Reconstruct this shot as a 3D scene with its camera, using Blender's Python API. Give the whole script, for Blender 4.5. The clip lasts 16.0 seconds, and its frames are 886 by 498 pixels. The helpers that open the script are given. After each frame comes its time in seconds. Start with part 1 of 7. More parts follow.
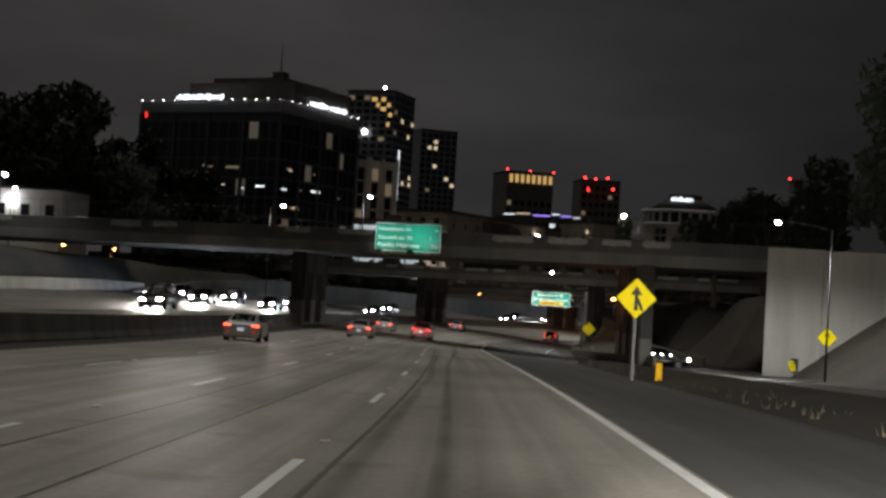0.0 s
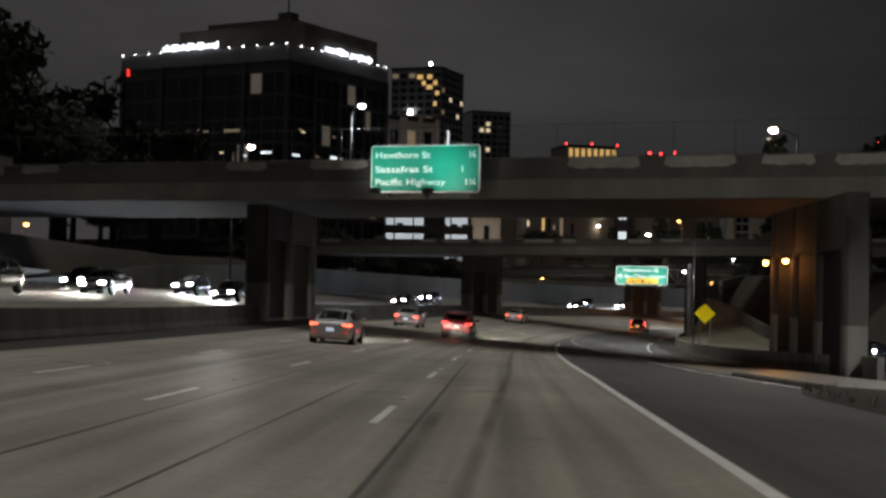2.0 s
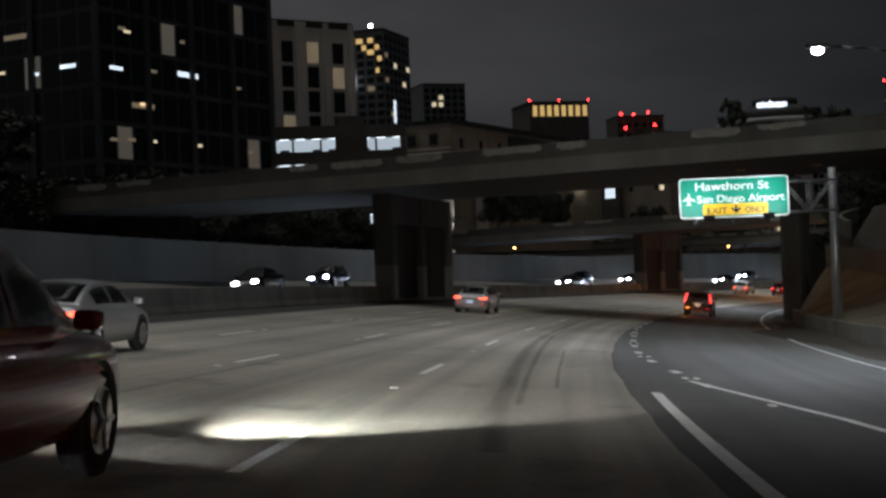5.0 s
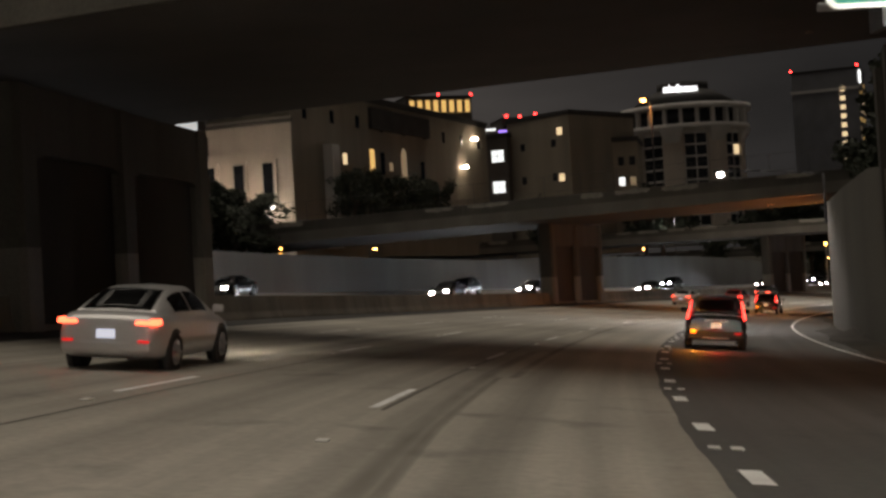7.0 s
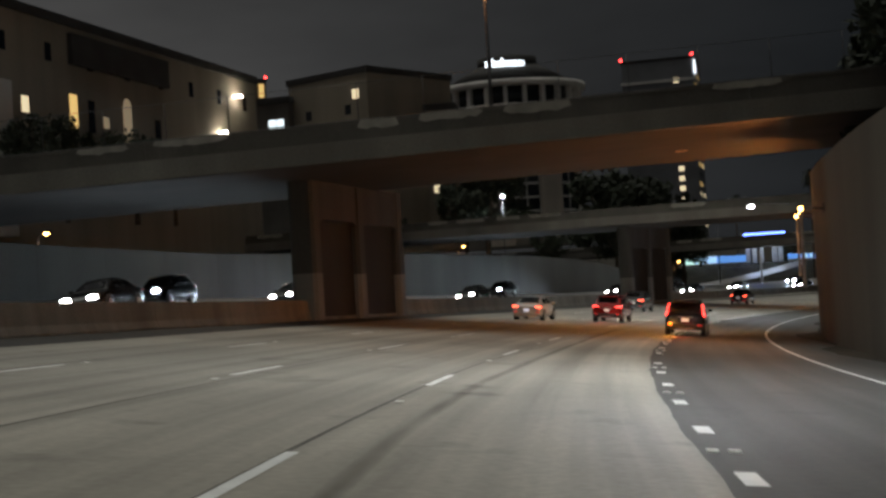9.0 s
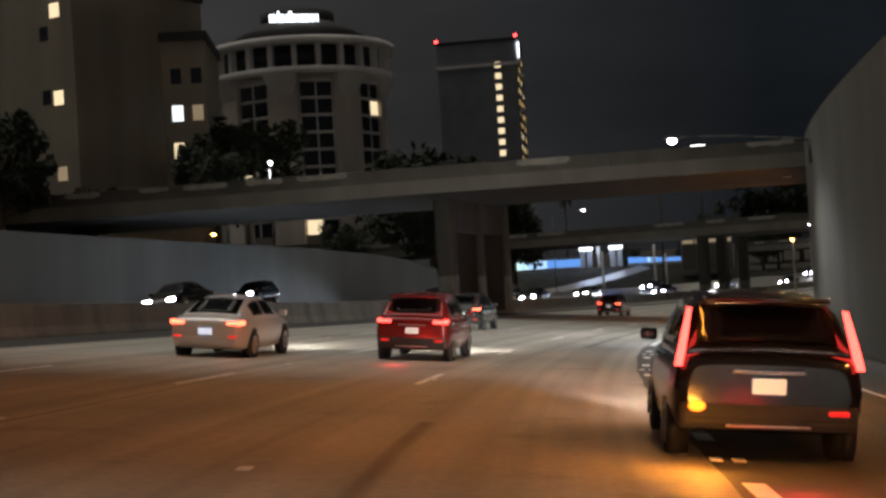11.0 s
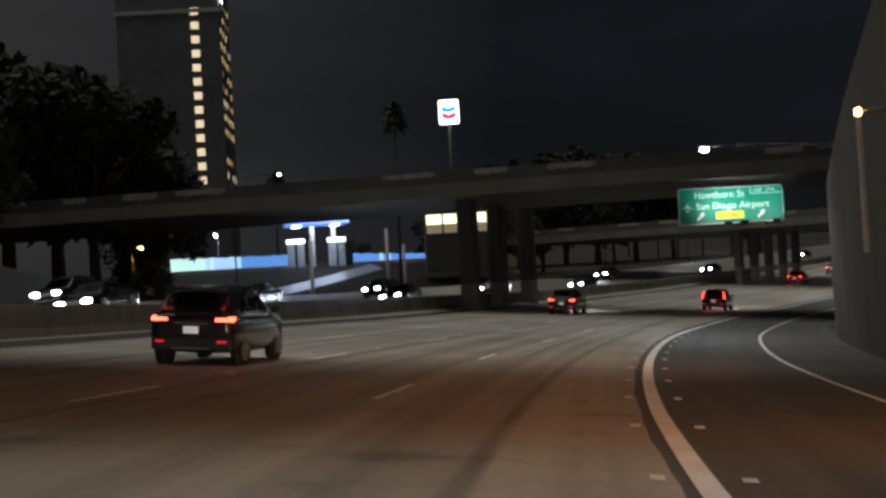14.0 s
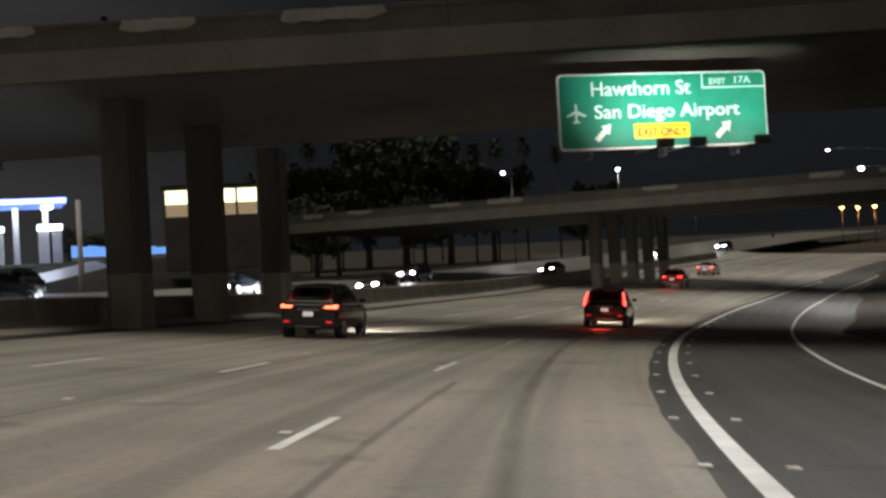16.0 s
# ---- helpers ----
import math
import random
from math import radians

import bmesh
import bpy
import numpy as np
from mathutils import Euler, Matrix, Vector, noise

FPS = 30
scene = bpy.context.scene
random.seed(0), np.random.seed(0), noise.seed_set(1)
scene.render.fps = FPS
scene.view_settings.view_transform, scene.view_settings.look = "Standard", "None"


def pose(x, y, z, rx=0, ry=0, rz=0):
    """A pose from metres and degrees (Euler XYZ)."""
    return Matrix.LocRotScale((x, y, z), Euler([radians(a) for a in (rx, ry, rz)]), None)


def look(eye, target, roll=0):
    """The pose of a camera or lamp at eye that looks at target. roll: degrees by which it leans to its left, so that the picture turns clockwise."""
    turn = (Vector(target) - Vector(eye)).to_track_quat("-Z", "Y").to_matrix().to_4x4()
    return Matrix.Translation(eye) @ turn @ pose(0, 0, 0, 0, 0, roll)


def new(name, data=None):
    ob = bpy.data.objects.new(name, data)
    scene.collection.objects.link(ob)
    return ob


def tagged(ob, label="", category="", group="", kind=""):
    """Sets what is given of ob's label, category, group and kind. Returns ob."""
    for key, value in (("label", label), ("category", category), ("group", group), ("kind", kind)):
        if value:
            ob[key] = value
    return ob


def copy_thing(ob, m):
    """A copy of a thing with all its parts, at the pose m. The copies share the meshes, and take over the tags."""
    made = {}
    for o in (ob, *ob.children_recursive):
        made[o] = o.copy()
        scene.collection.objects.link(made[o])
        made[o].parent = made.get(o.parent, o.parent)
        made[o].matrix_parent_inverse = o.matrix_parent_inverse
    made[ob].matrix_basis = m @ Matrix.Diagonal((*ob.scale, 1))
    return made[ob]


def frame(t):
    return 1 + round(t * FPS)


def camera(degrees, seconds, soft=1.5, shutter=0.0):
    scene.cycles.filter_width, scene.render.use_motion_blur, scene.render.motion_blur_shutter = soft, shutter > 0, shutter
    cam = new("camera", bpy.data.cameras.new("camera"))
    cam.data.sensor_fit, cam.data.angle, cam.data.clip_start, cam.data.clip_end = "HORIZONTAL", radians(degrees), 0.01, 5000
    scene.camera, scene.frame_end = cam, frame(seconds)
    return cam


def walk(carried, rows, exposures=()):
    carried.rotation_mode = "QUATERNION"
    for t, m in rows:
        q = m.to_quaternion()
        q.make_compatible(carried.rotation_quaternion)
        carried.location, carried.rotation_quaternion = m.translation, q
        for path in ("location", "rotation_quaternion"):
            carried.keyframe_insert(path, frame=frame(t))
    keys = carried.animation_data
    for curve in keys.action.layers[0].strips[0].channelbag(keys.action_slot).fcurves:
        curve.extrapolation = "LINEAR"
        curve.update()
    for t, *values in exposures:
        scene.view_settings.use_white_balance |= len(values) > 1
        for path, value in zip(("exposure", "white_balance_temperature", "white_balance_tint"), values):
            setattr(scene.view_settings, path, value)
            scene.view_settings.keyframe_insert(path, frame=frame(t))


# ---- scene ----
# ---- camera ----
cam = camera(34.83, 16.0, soft=2.9)
walk(cam, [
    (0.0, pose(0.000, 0.000, 1.450, 91.452, -3.329, 1.579)),
    (0.5, pose(0.001, 12.623, 1.068, 91.511, -2.850, 2.473)),
    (1.0, pose(-0.114, 25.255, 0.683, 91.452, -2.321, 3.204)),
    (1.5, pose(-0.319, 37.900, 0.295, 91.232, -1.769, 3.703)),
    (2.0, pose(-0.575, 50.562, -0.097, 91.069, -1.219, 3.989)),
    (2.5, pose(-0.841, 63.248, -0.497, 90.928, -0.640, 4.080)),
    (3.0, pose(-1.097, 75.957, -0.907, 90.842, -0.088, 3.998)),
    (3.5, pose(-1.328, 88.693, -1.325, 90.766, 0.508, 3.846)),
    (4.0, pose(-1.502, 101.458, -1.747, 90.725, 1.118, 3.588)),
    (4.5, pose(-1.573, 114.258, -2.166, 90.722, 1.710, 3.188)),
    (5.0, pose(-1.488, 127.097, -2.570, 90.752, 2.250, 2.610)),
    (5.5, pose(-1.198, 139.978, -2.949, 90.812, 2.699, 1.819)),
    (6.0, pose(-0.664, 152.899, -3.292, 90.912, 3.030, 0.778)),
    (6.5, pose(0.142, 165.844, -3.600, 91.074, 3.209, -0.500)),
    (7.0, pose(1.282, 178.792, -3.883, 91.282, 3.305, -2.015)),
    (7.5, pose(2.809, 191.721, -4.150, 91.385, 3.357, -3.746)),
    (8.0, pose(4.749, 204.605, -4.413, 91.402, 3.401, -5.603)),
    (8.5, pose(7.099, 217.425, -4.681, 91.378, 3.416, -7.552)),
    (9.0, pose(9.837, 230.166, -4.959, 91.357, 3.465, -9.446)),
    (9.5, pose(12.941, 242.811, -5.246, 91.339, 3.514, -11.307)),
    (10.0, pose(16.393, 255.349, -5.544, 91.351, 3.561, -13.206)),
    (10.5, pose(20.182, 267.763, -5.851, 91.386, 3.555, -15.098)),
    (11.0, pose(24.347, 280.031, -6.161, 91.423, 3.519, -16.976)),
    (11.5, pose(28.941, 292.125, -6.467, 91.435, 3.459, -18.831)),
    (12.0, pose(33.995, 304.023, -6.766, 91.408, 3.380, -20.655)),
    (12.5, pose(39.507, 315.712, -7.055, 91.349, 3.294, -22.441)),
    (13.0, pose(45.437, 327.200, -7.335, 91.308, 3.245, -24.182)),
    (13.5, pose(51.714, 338.501, -7.614, 91.305, 3.284, -25.870)),
    (14.0, pose(58.273, 349.629, -7.899, 91.307, 3.336, -27.501)),
    (14.5, pose(65.093, 360.572, -8.190, 91.280, 3.351, -29.201)),
    (15.0, pose(72.196, 371.301, -8.487, 91.265, 3.290, -30.979)),
    (15.5, pose(79.601, 381.783, -8.785, 91.278, 3.240, -32.934)),
    (16.0, pose(87.312, 391.999, -9.081, 91.319, 3.236, -35.114)),
], exposures=[
    (0.0, 0.48, 6500, 10), (0.6, 0.62, 6500, 10), (3.0, 0.62, 6500, 10), (5.5, 0.64, 5950, 9), (6.0, 0.92, 6900, 12), (6.5, 0.95, 7300, 14), (8.0, 0.98, 6800, 11), (8.5, 0.82, 5800, 1), (9.0, 0.98, 6350, 6), (9.5, 1.1, 6500, 10),
    (10.0, 1.38, 6700, 11), (12.5, 0.9, 6100, 7), (13.0, 1.0, 6450, 10), (13.5, 0.98, 7000, 13), (14.5, 1.02, 5650, 6), (15.4, 1.06, 6000, 5), (16.0, 1.42, 6900, 12)])

# ---- world and light ----
world = bpy.data.worlds.new("night_sky")
scene.world = world
world.use_nodes = True
wn, wl = world.node_tree.nodes, world.node_tree.links
bg = wn["Background"]
tc = wn.new("ShaderNodeTexCoord")
sep = wn.new("ShaderNodeSeparateXYZ")
wl.new(tc.outputs["Generated"], sep.inputs[0])
hgrad = wn.new("ShaderNodeMapRange")
hgrad.inputs["From Min"].default_value, hgrad.inputs["From Max"].default_value = -0.12, 0.5
wl.new(sep.outputs["X"], hgrad.inputs["Value"])
mixs = wn.new("ShaderNodeMix")
mixs.data_type = "RGBA"
mixs.inputs[6].default_value = (0.0250, 0.0238, 0.0235, 1)   # town glow on low cloud
mixs.inputs[7].default_value = (0.0030, 0.0036, 0.0044, 1)   # darker, out over the bay
wl.new(hgrad.outputs[0], mixs.inputs[0])
cloud = wn.new("ShaderNodeTexNoise")
cloud.inputs["Scale"].default_value, cloud.inputs["Detail"].default_value = 3.2, 6
cm = wn.new("ShaderNodeMapRange")
cm.inputs["From Min"].default_value, cm.inputs["From Max"].default_value = 0.3, 0.7
cm.inputs["To Min"].default_value, cm.inputs["To Max"].default_value = 0.72, 1.34
flat = wn.new("ShaderNodeMapping")
flat.inputs["Scale"].default_value = (1, 1, 3.4)      # low cloud drawn out along the horizon
wl.new(tc.outputs["Generated"], flat.inputs[0])
wl.new(flat.outputs[0], cloud.inputs["Vector"])
wl.new(cloud.outputs["Fac"], cm.inputs["Value"])
mul = wn.new("ShaderNodeMix")
mul.data_type, mul.blend_type = "RGBA", "MULTIPLY"
mul.inputs[0].default_value = 1.0
wl.new(mixs.outputs[2], mul.inputs[6])
wl.new(cm.outputs[0], mul.inputs[7])
wl.new(mul.outputs[2], bg.inputs["Color"])
bg.inputs["Strength"].default_value = 1.0

# unseen sun, nearly overhead, lighting the road in place of the car's moving headlights
fill_sun = bpy.data.lights.new("road_fill_sun", "SUN")
fill_sun.energy, fill_sun.angle, fill_sun.color = 0.50, radians(60), (1.0, 0.96, 0.86)
new("road_fill_sun", fill_sun).matrix_basis = look((-12, 16, 100), (0, 0, 0))

# headlights of the filming car where its drive begins
# unseen fixed spots, aimed aside and upward to brighten merge sign and ramp wall
for dx, cone, tx, tz in ((-.62, 14, 4.6, 1.6), (.62, 30, 13.0, 3.0)):
    beam = bpy.data.lights.new("own_headlight", "SPOT")
    beam.energy, beam.spot_size, beam.spot_blend, beam.color, beam.shadow_soft_size = 26000 if cone < 20 else 33000, radians(cone), .7, (1.0, .97, .9), .08
    new("own_headlight", beam).matrix_basis = look((dx, 1.6, .75), (dx + tx, 60, tz))

# ---- materials ----
def material(name, base, rough=0.8, metal=0.0, scale=3.0, amount=0.25, fine=40.0, bump=0.15, spec=0.4, random_piece=0.0, streak=False):
    """A painted or mineral surface: base colour with stains at one scale, grain at another, and a fine relief."""
    m = bpy.data.materials.new(name)
    m.use_nodes = True
    n, l = m.node_tree.nodes, m.node_tree.links
    b = n["Principled BSDF"]
    b.inputs["Roughness"].default_value, b.inputs["Metallic"].default_value = rough, metal
    b.inputs["Specular IOR Level"].default_value = spec
    co = n.new("ShaderNodeTexCoord")
    src = co.outputs["Object"]
    if streak:
        mp = n.new("ShaderNodeMapping")
        mp.inputs["Scale"].default_value = (1, 1, 0.12)
        l.new(src, mp.inputs[0])
        src = mp.outputs[0]
    big, small = n.new("ShaderNodeTexNoise"), n.new("ShaderNodeTexNoise")
    big.inputs["Scale"].default_value, big.inputs["Detail"].default_value = scale, 5
    small.inputs["Scale"].default_value, small.inputs["Detail"].default_value = fine, 3
    l.new(src, big.inputs["Vector"])
    l.new(co.outputs["Object"], small.inputs["Vector"])
    r1, r2 = n.new("ShaderNodeMapRange"), n.new("ShaderNodeMapRange")
    for r, a in ((r1, amount), (r2, amount * 0.5)):
        r.inputs["From Min"].default_value, r.inputs["From Max"].default_value = 0.3, 0.7
        r.inputs["To Min"].default_value, r.inputs["To Max"].default_value = 1 - a, 1 + a
    l.new(big.outputs["Fac"], r1.inputs["Value"])
    l.new(small.outputs["Fac"], r2.inputs["Value"])
    mul = n.new("ShaderNodeMath")
    mul.operation = "MULTIPLY"
    l.new(r1.outputs[0], mul.inputs[0])
    l.new(r2.outputs[0], mul.inputs[1])
    last = mul.outputs[0]
    if random_piece:
        oi = n.new("ShaderNodeObjectInfo")
        r3 = n.new("ShaderNodeMapRange")
        r3.inputs["To Min"].default_value, r3.inputs["To Max"].default_value = 1 - random_piece, 1 + random_piece
        l.new(oi.outputs["Random"], r3.inputs["Value"])
        m2 = n.new("ShaderNodeMath")
        m2.operation = "MULTIPLY"
        l.new(last, m2.inputs[0])
        l.new(r3.outputs[0], m2.inputs[1])
        last = m2.outputs[0]
    vm = n.new("ShaderNodeVectorMath")
    vm.operation = "SCALE"
    vm.inputs[0].default_value = base
    l.new(last, vm.inputs["Scale"])
    l.new(vm.outputs[0], b.inputs["Base Color"])
    bp = n.new("ShaderNodeBump")
    bp.inputs["Strength"].default_value, bp.inputs["Distance"].default_value = bump, 0.02
    l.new(small.outputs["Fac"], bp.inputs["Height"])
    l.new(bp.outputs[0], b.inputs["Normal"])
    return m


def glow(name, colour, strength):
    m = bpy.data.materials.new(name)
    m.use_nodes = True
    b = m.node_tree.nodes["Principled BSDF"]
    b.inputs["Base Color"].default_value = (*colour, 1)
    b.inputs["Emission Color"].default_value = (*colour, 1)
    b.inputs["Emission Strength"].default_value = strength
    return m


def road_material(name, base, tracks, rough):
    """Worn pavement: wheel tracks along each lane, patches, oil and fine aggregate. UV: x across from the lane line, y along, in metres."""
    m = material(name, base, rough, 0, 0.12, 0.22, 9.0, 0.25, 0.5)
    n, l = m.node_tree.nodes, m.node_tree.links
    b = n["Principled BSDF"]
    old = b.inputs["Base Color"].links[0].from_socket
    uv = n.new("ShaderNodeUVMap")
    sx = n.new("ShaderNodeSeparateXYZ")
    l.new(uv.outputs[0], sx.inputs[0])
    # wheel tracks: dark bands twice a lane
    wob = n.new("ShaderNodeTexNoise")
    wob.inputs["Scale"].default_value = 0.05
    mpw = n.new("ShaderNodeMapping")
    l.new(uv.outputs[0], mpw.inputs[0])
    l.new(mpw.outputs[0], wob.inputs["Vector"])
    ad = n.new("ShaderNodeMath")
    ad.operation = "ADD"
    l.new(sx.outputs[0], ad.inputs[0])
    l.new(wob.outputs["Fac"], ad.inputs[1])
    fr = n.new("ShaderNodeMath")
    fr.operation = "MULTIPLY"
    fr.inputs[1].default_value = 2 * math.pi / 1.83
    l.new(ad.outputs[0], fr.inputs[0])
    sn = n.new("ShaderNodeMath")
    sn.operation = "SINE"
    l.new(fr.outputs[0], sn.inputs[0])
    mr = n.new("ShaderNodeMapRange")
    mr.inputs["From Min"].default_value, mr.inputs["From Max"].default_value = 0.1, 1.0
    mr.inputs["To Min"].default_value, mr.inputs["To Max"].default_value = 1.0, 1.0 - tracks
    l.new(sn.outputs[0], mr.inputs["Value"])
    # long streaks
    mp = n.new("ShaderNodeMapping")
    mp.inputs["Scale"].default_value = (1.6, 0.02, 1)
    l.new(uv.outputs[0], mp.inputs[0])
    st = n.new("ShaderNodeTexNoise")
    st.inputs["Scale"].default_value, st.inputs["Detail"].default_value = 1.0, 6
    l.new(mp.outputs[0], st.inputs["Vector"])
    ms = n.new("ShaderNodeMapRange")
    ms.inputs["From Min"].default_value, ms.inputs["From Max"].default_value = 0.35, 0.65
    ms.inputs["To Min"].default_value, ms.inputs["To Max"].default_value = 0.72, 1.15
    l.new(st.outputs["Fac"], ms.inputs["Value"])
    # small dark spots and tar drops
    vo = n.new("ShaderNodeTexNoise")
    vo.inputs["Scale"].default_value, vo.inputs["Detail"].default_value = 0.55, 8
    l.new(uv.outputs[0], vo.inputs["Vector"])
    mv = n.new("ShaderNodeMapRange")
    mv.inputs["From Min"].default_value, mv.inputs["From Max"].default_value = 0.60, 0.72
    mv.inputs["To Min"].default_value, mv.inputs["To Max"].default_value = 1.0, 0.6
    l.new(vo.outputs["Fac"], mv.inputs["Value"])
    # paler, less worn strip along each lane line
    lane = n.new("ShaderNodeMath")
    lane.operation = "PINGPONG"
    lane.inputs[1].default_value = 1.83
    l.new(sx.outputs[0], lane.inputs[0])
    ml = n.new("ShaderNodeMapRange")
    ml.interpolation_type = "SMOOTHSTEP"
    ml.inputs["From Min"].default_value, ml.inputs["From Max"].default_value = 0.12, 0.42
    ml.inputs["To Min"].default_value, ml.inputs["To Max"].default_value = 1.17, 1.0
    l.new(lane.outputs[0], ml.inputs["Value"])
    prod = None
    for s in (mr.outputs[0], ms.outputs[0], mv.outputs[0], ml.outputs[0]):
        if prod is None:
            prod = s
        else:
            q = n.new("ShaderNodeMath")
            q.operation = "MULTIPLY"
            l.new(prod, q.inputs[0])
            l.new(s, q.inputs[1])
            prod = q.outputs[0]
    vm = n.new("ShaderNodeVectorMath")
    vm.operation = "SCALE"
    l.new(old, vm.inputs[0])
    l.new(prod, vm.inputs["Scale"])
    l.new(vm.outputs[0], b.inputs["Base Color"])
    return m


CONCRETE_ROAD = road_material("worn concrete pavement", (0.37, 0.347, 0.297), 0.14, 0.62)
ASPHALT = road_material("dark asphalt pavement", (0.086, 0.085, 0.081), 0.12, 0.7)
OPP_ROAD = road_material("opposite concrete pavement", (0.22, 0.205, 0.18), 0.15, 0.4)
BAR_CONC = material("barrier concrete", (0.15, 0.142, 0.122), 0.85, 0, 0.7, 0.3, 14, 0.3, streak=True)
WALL_CONC = material("retaining wall concrete", (0.106, 0.101, 0.086), 0.88, 0, 0.2, 0.2, 10, 0.35, streak=True)
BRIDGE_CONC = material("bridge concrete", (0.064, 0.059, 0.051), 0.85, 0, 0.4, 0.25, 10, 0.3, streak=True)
# pier tone kept well below the bridge tone, for the shade under the decks
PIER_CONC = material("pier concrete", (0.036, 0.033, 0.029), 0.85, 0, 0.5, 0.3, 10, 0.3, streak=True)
PAINT_W = material("white road paint", (0.90, 0.91, 0.90), 0.5, 0, 1.5, 0.12, 30, 0.2)
WORN_PAINT = material("worn pale edge paint", (0.40, 0.385, 0.34), 0.6, 0, 0.8, 0.35, 10, 0.2)
# near-black base carries the shade of the pier recesses
RECESS_CONC = material("shade-black recess concrete", (0.018, 0.015, 0.013), 0.9, 0, 0.3, 0.3, 8, 0.3)
# darker underside: the shade below the decks is put into the colour
SHADE_CONC = material("shade-dark concrete underside", (0.032, 0.026, 0.021), 0.9, 0, 0.3, 0.3, 8, 0.3)
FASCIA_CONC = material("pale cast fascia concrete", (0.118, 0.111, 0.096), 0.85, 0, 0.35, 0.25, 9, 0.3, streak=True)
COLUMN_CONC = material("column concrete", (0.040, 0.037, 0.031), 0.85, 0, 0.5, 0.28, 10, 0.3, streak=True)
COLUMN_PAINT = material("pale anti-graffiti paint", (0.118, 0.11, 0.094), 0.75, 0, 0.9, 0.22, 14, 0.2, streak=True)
PATCH_PAINT = material("pale cover-up paint", (0.21, 0.20, 0.175), 0.8, 0, 1.5, 0.2, 20, 0.1)
TAR = material("tar joint filler", (0.12, 0.113, 0.098), 0.6, 0, 1.0, 0.3, 12, 0.2)
SKID = material("rubbed tyre mark", (0.13, 0.121, 0.104), 0.6, 0, 0.5, 0.2, 6, 0.1)
# rubber fades out towards both sides of a mark and in patches along it
_n, _l = SKID.node_tree.nodes, SKID.node_tree.links
_uv, _sx, _w, _p = _n.new("ShaderNodeUVMap"), _n.new("ShaderNodeSeparateXYZ"), _n.new("ShaderNodeMath"), _n.new("ShaderNodeMath")
_l.new(_uv.outputs[0], _sx.inputs[0])
_w.operation, _w.inputs[1].default_value = "MULTIPLY", math.pi
_l.new(_sx.outputs[0], _w.inputs[0])
_p.operation = "SINE"
_l.new(_w.outputs[0], _p.inputs[0])
_ns, _nm, _q = _n.new("ShaderNodeTexNoise"), _n.new("ShaderNodeMapRange"), _n.new("ShaderNodeMath")
_ns.inputs["Scale"].default_value = .35
_l.new(_uv.outputs[0], _ns.inputs["Vector"])
_nm.inputs["From Min"].default_value, _nm.inputs["From Max"].default_value, _nm.inputs["To Min"].default_value, _nm.inputs["To Max"].default_value = .3, .7, .16, .36
_l.new(_ns.outputs["Fac"], _nm.inputs["Value"])
_q.operation = "MULTIPLY"
_l.new(_p.outputs[0], _q.inputs[0])
_l.new(_nm.outputs[0], _q.inputs[1])
_l.new(_q.outputs[0], _n["Principled BSDF"].inputs["Alpha"])
MARKER = material("ceramic road marker", (0.8, 0.8, 0.76), 0.3, 0, 8, 0.1, 60, 0.05)
DARK_STEEL = material("dark galvanised steel", (0.09, 0.09, 0.095), 0.5, 0.7, 4, 0.2, 40, 0.1)
GALV = material("galvanised steel", (0.36, 0.37, 0.38), 0.45, 0.8, 5, 0.18, 40, 0.08)
SOIL = material("dry verge soil", (0.036, 0.031, 0.023), 0.95, 0, 0.12, 0.45, 3.0, 0.8)
SIGN_GREEN = material("green sign sheeting", (0.004, 0.25, 0.165), 0.45, 0, 2, 0.06, 25, 0.02)
SIGN_WHITE = material("white sign sheeting", (0.85, 0.86, 0.84), 0.45, 0, 3, 0.05, 25, 0.02)
SIGN_YELLOW = material("yellow sign sheeting", (0.95, 0.76, 0.004), 0.55, 0, 3, 0.04, 25, 0.02, spec=0.1)
SIGN_AMBER = material("amber sign sheeting", (0.90, 0.50, 0.01), 0.45, 0, 3, 0.05, 25, 0.02)
SIGN_BLACK = material("black sign paint", (0.02, 0.02, 0.02), 0.6, 0, 3, 0.1, 25, 0.02)
LEAF = material("dark foliage", (0.024, 0.031, 0.017), 0.75, 0, 0.8, 0.4, 6, 0.3, random_piece=0.2)
BARK = material("tree bark", (0.09, 0.07, 0.05), 0.9, 0, 2, 0.3, 20, 0.6)
LAMP_COOL = glow("cool lamp glass", (0.93, 0.97, 1.0), 60)
LAMP_WARM = glow("warm lamp glass", (1.0, 0.86, 0.66), 60)
LAMP_SODIUM = glow("sodium lamp glass", (1.0, 0.42, 0.10), 12)

FILL_DIM = glow("soffit fill panel", (1.0, .55, .25), .03)
WALL_PALE = material("pale barrier concrete", (0.36, 0.34, 0.30), 0.85, 0, 0.5, 0.2, 12, 0.3, streak=True)

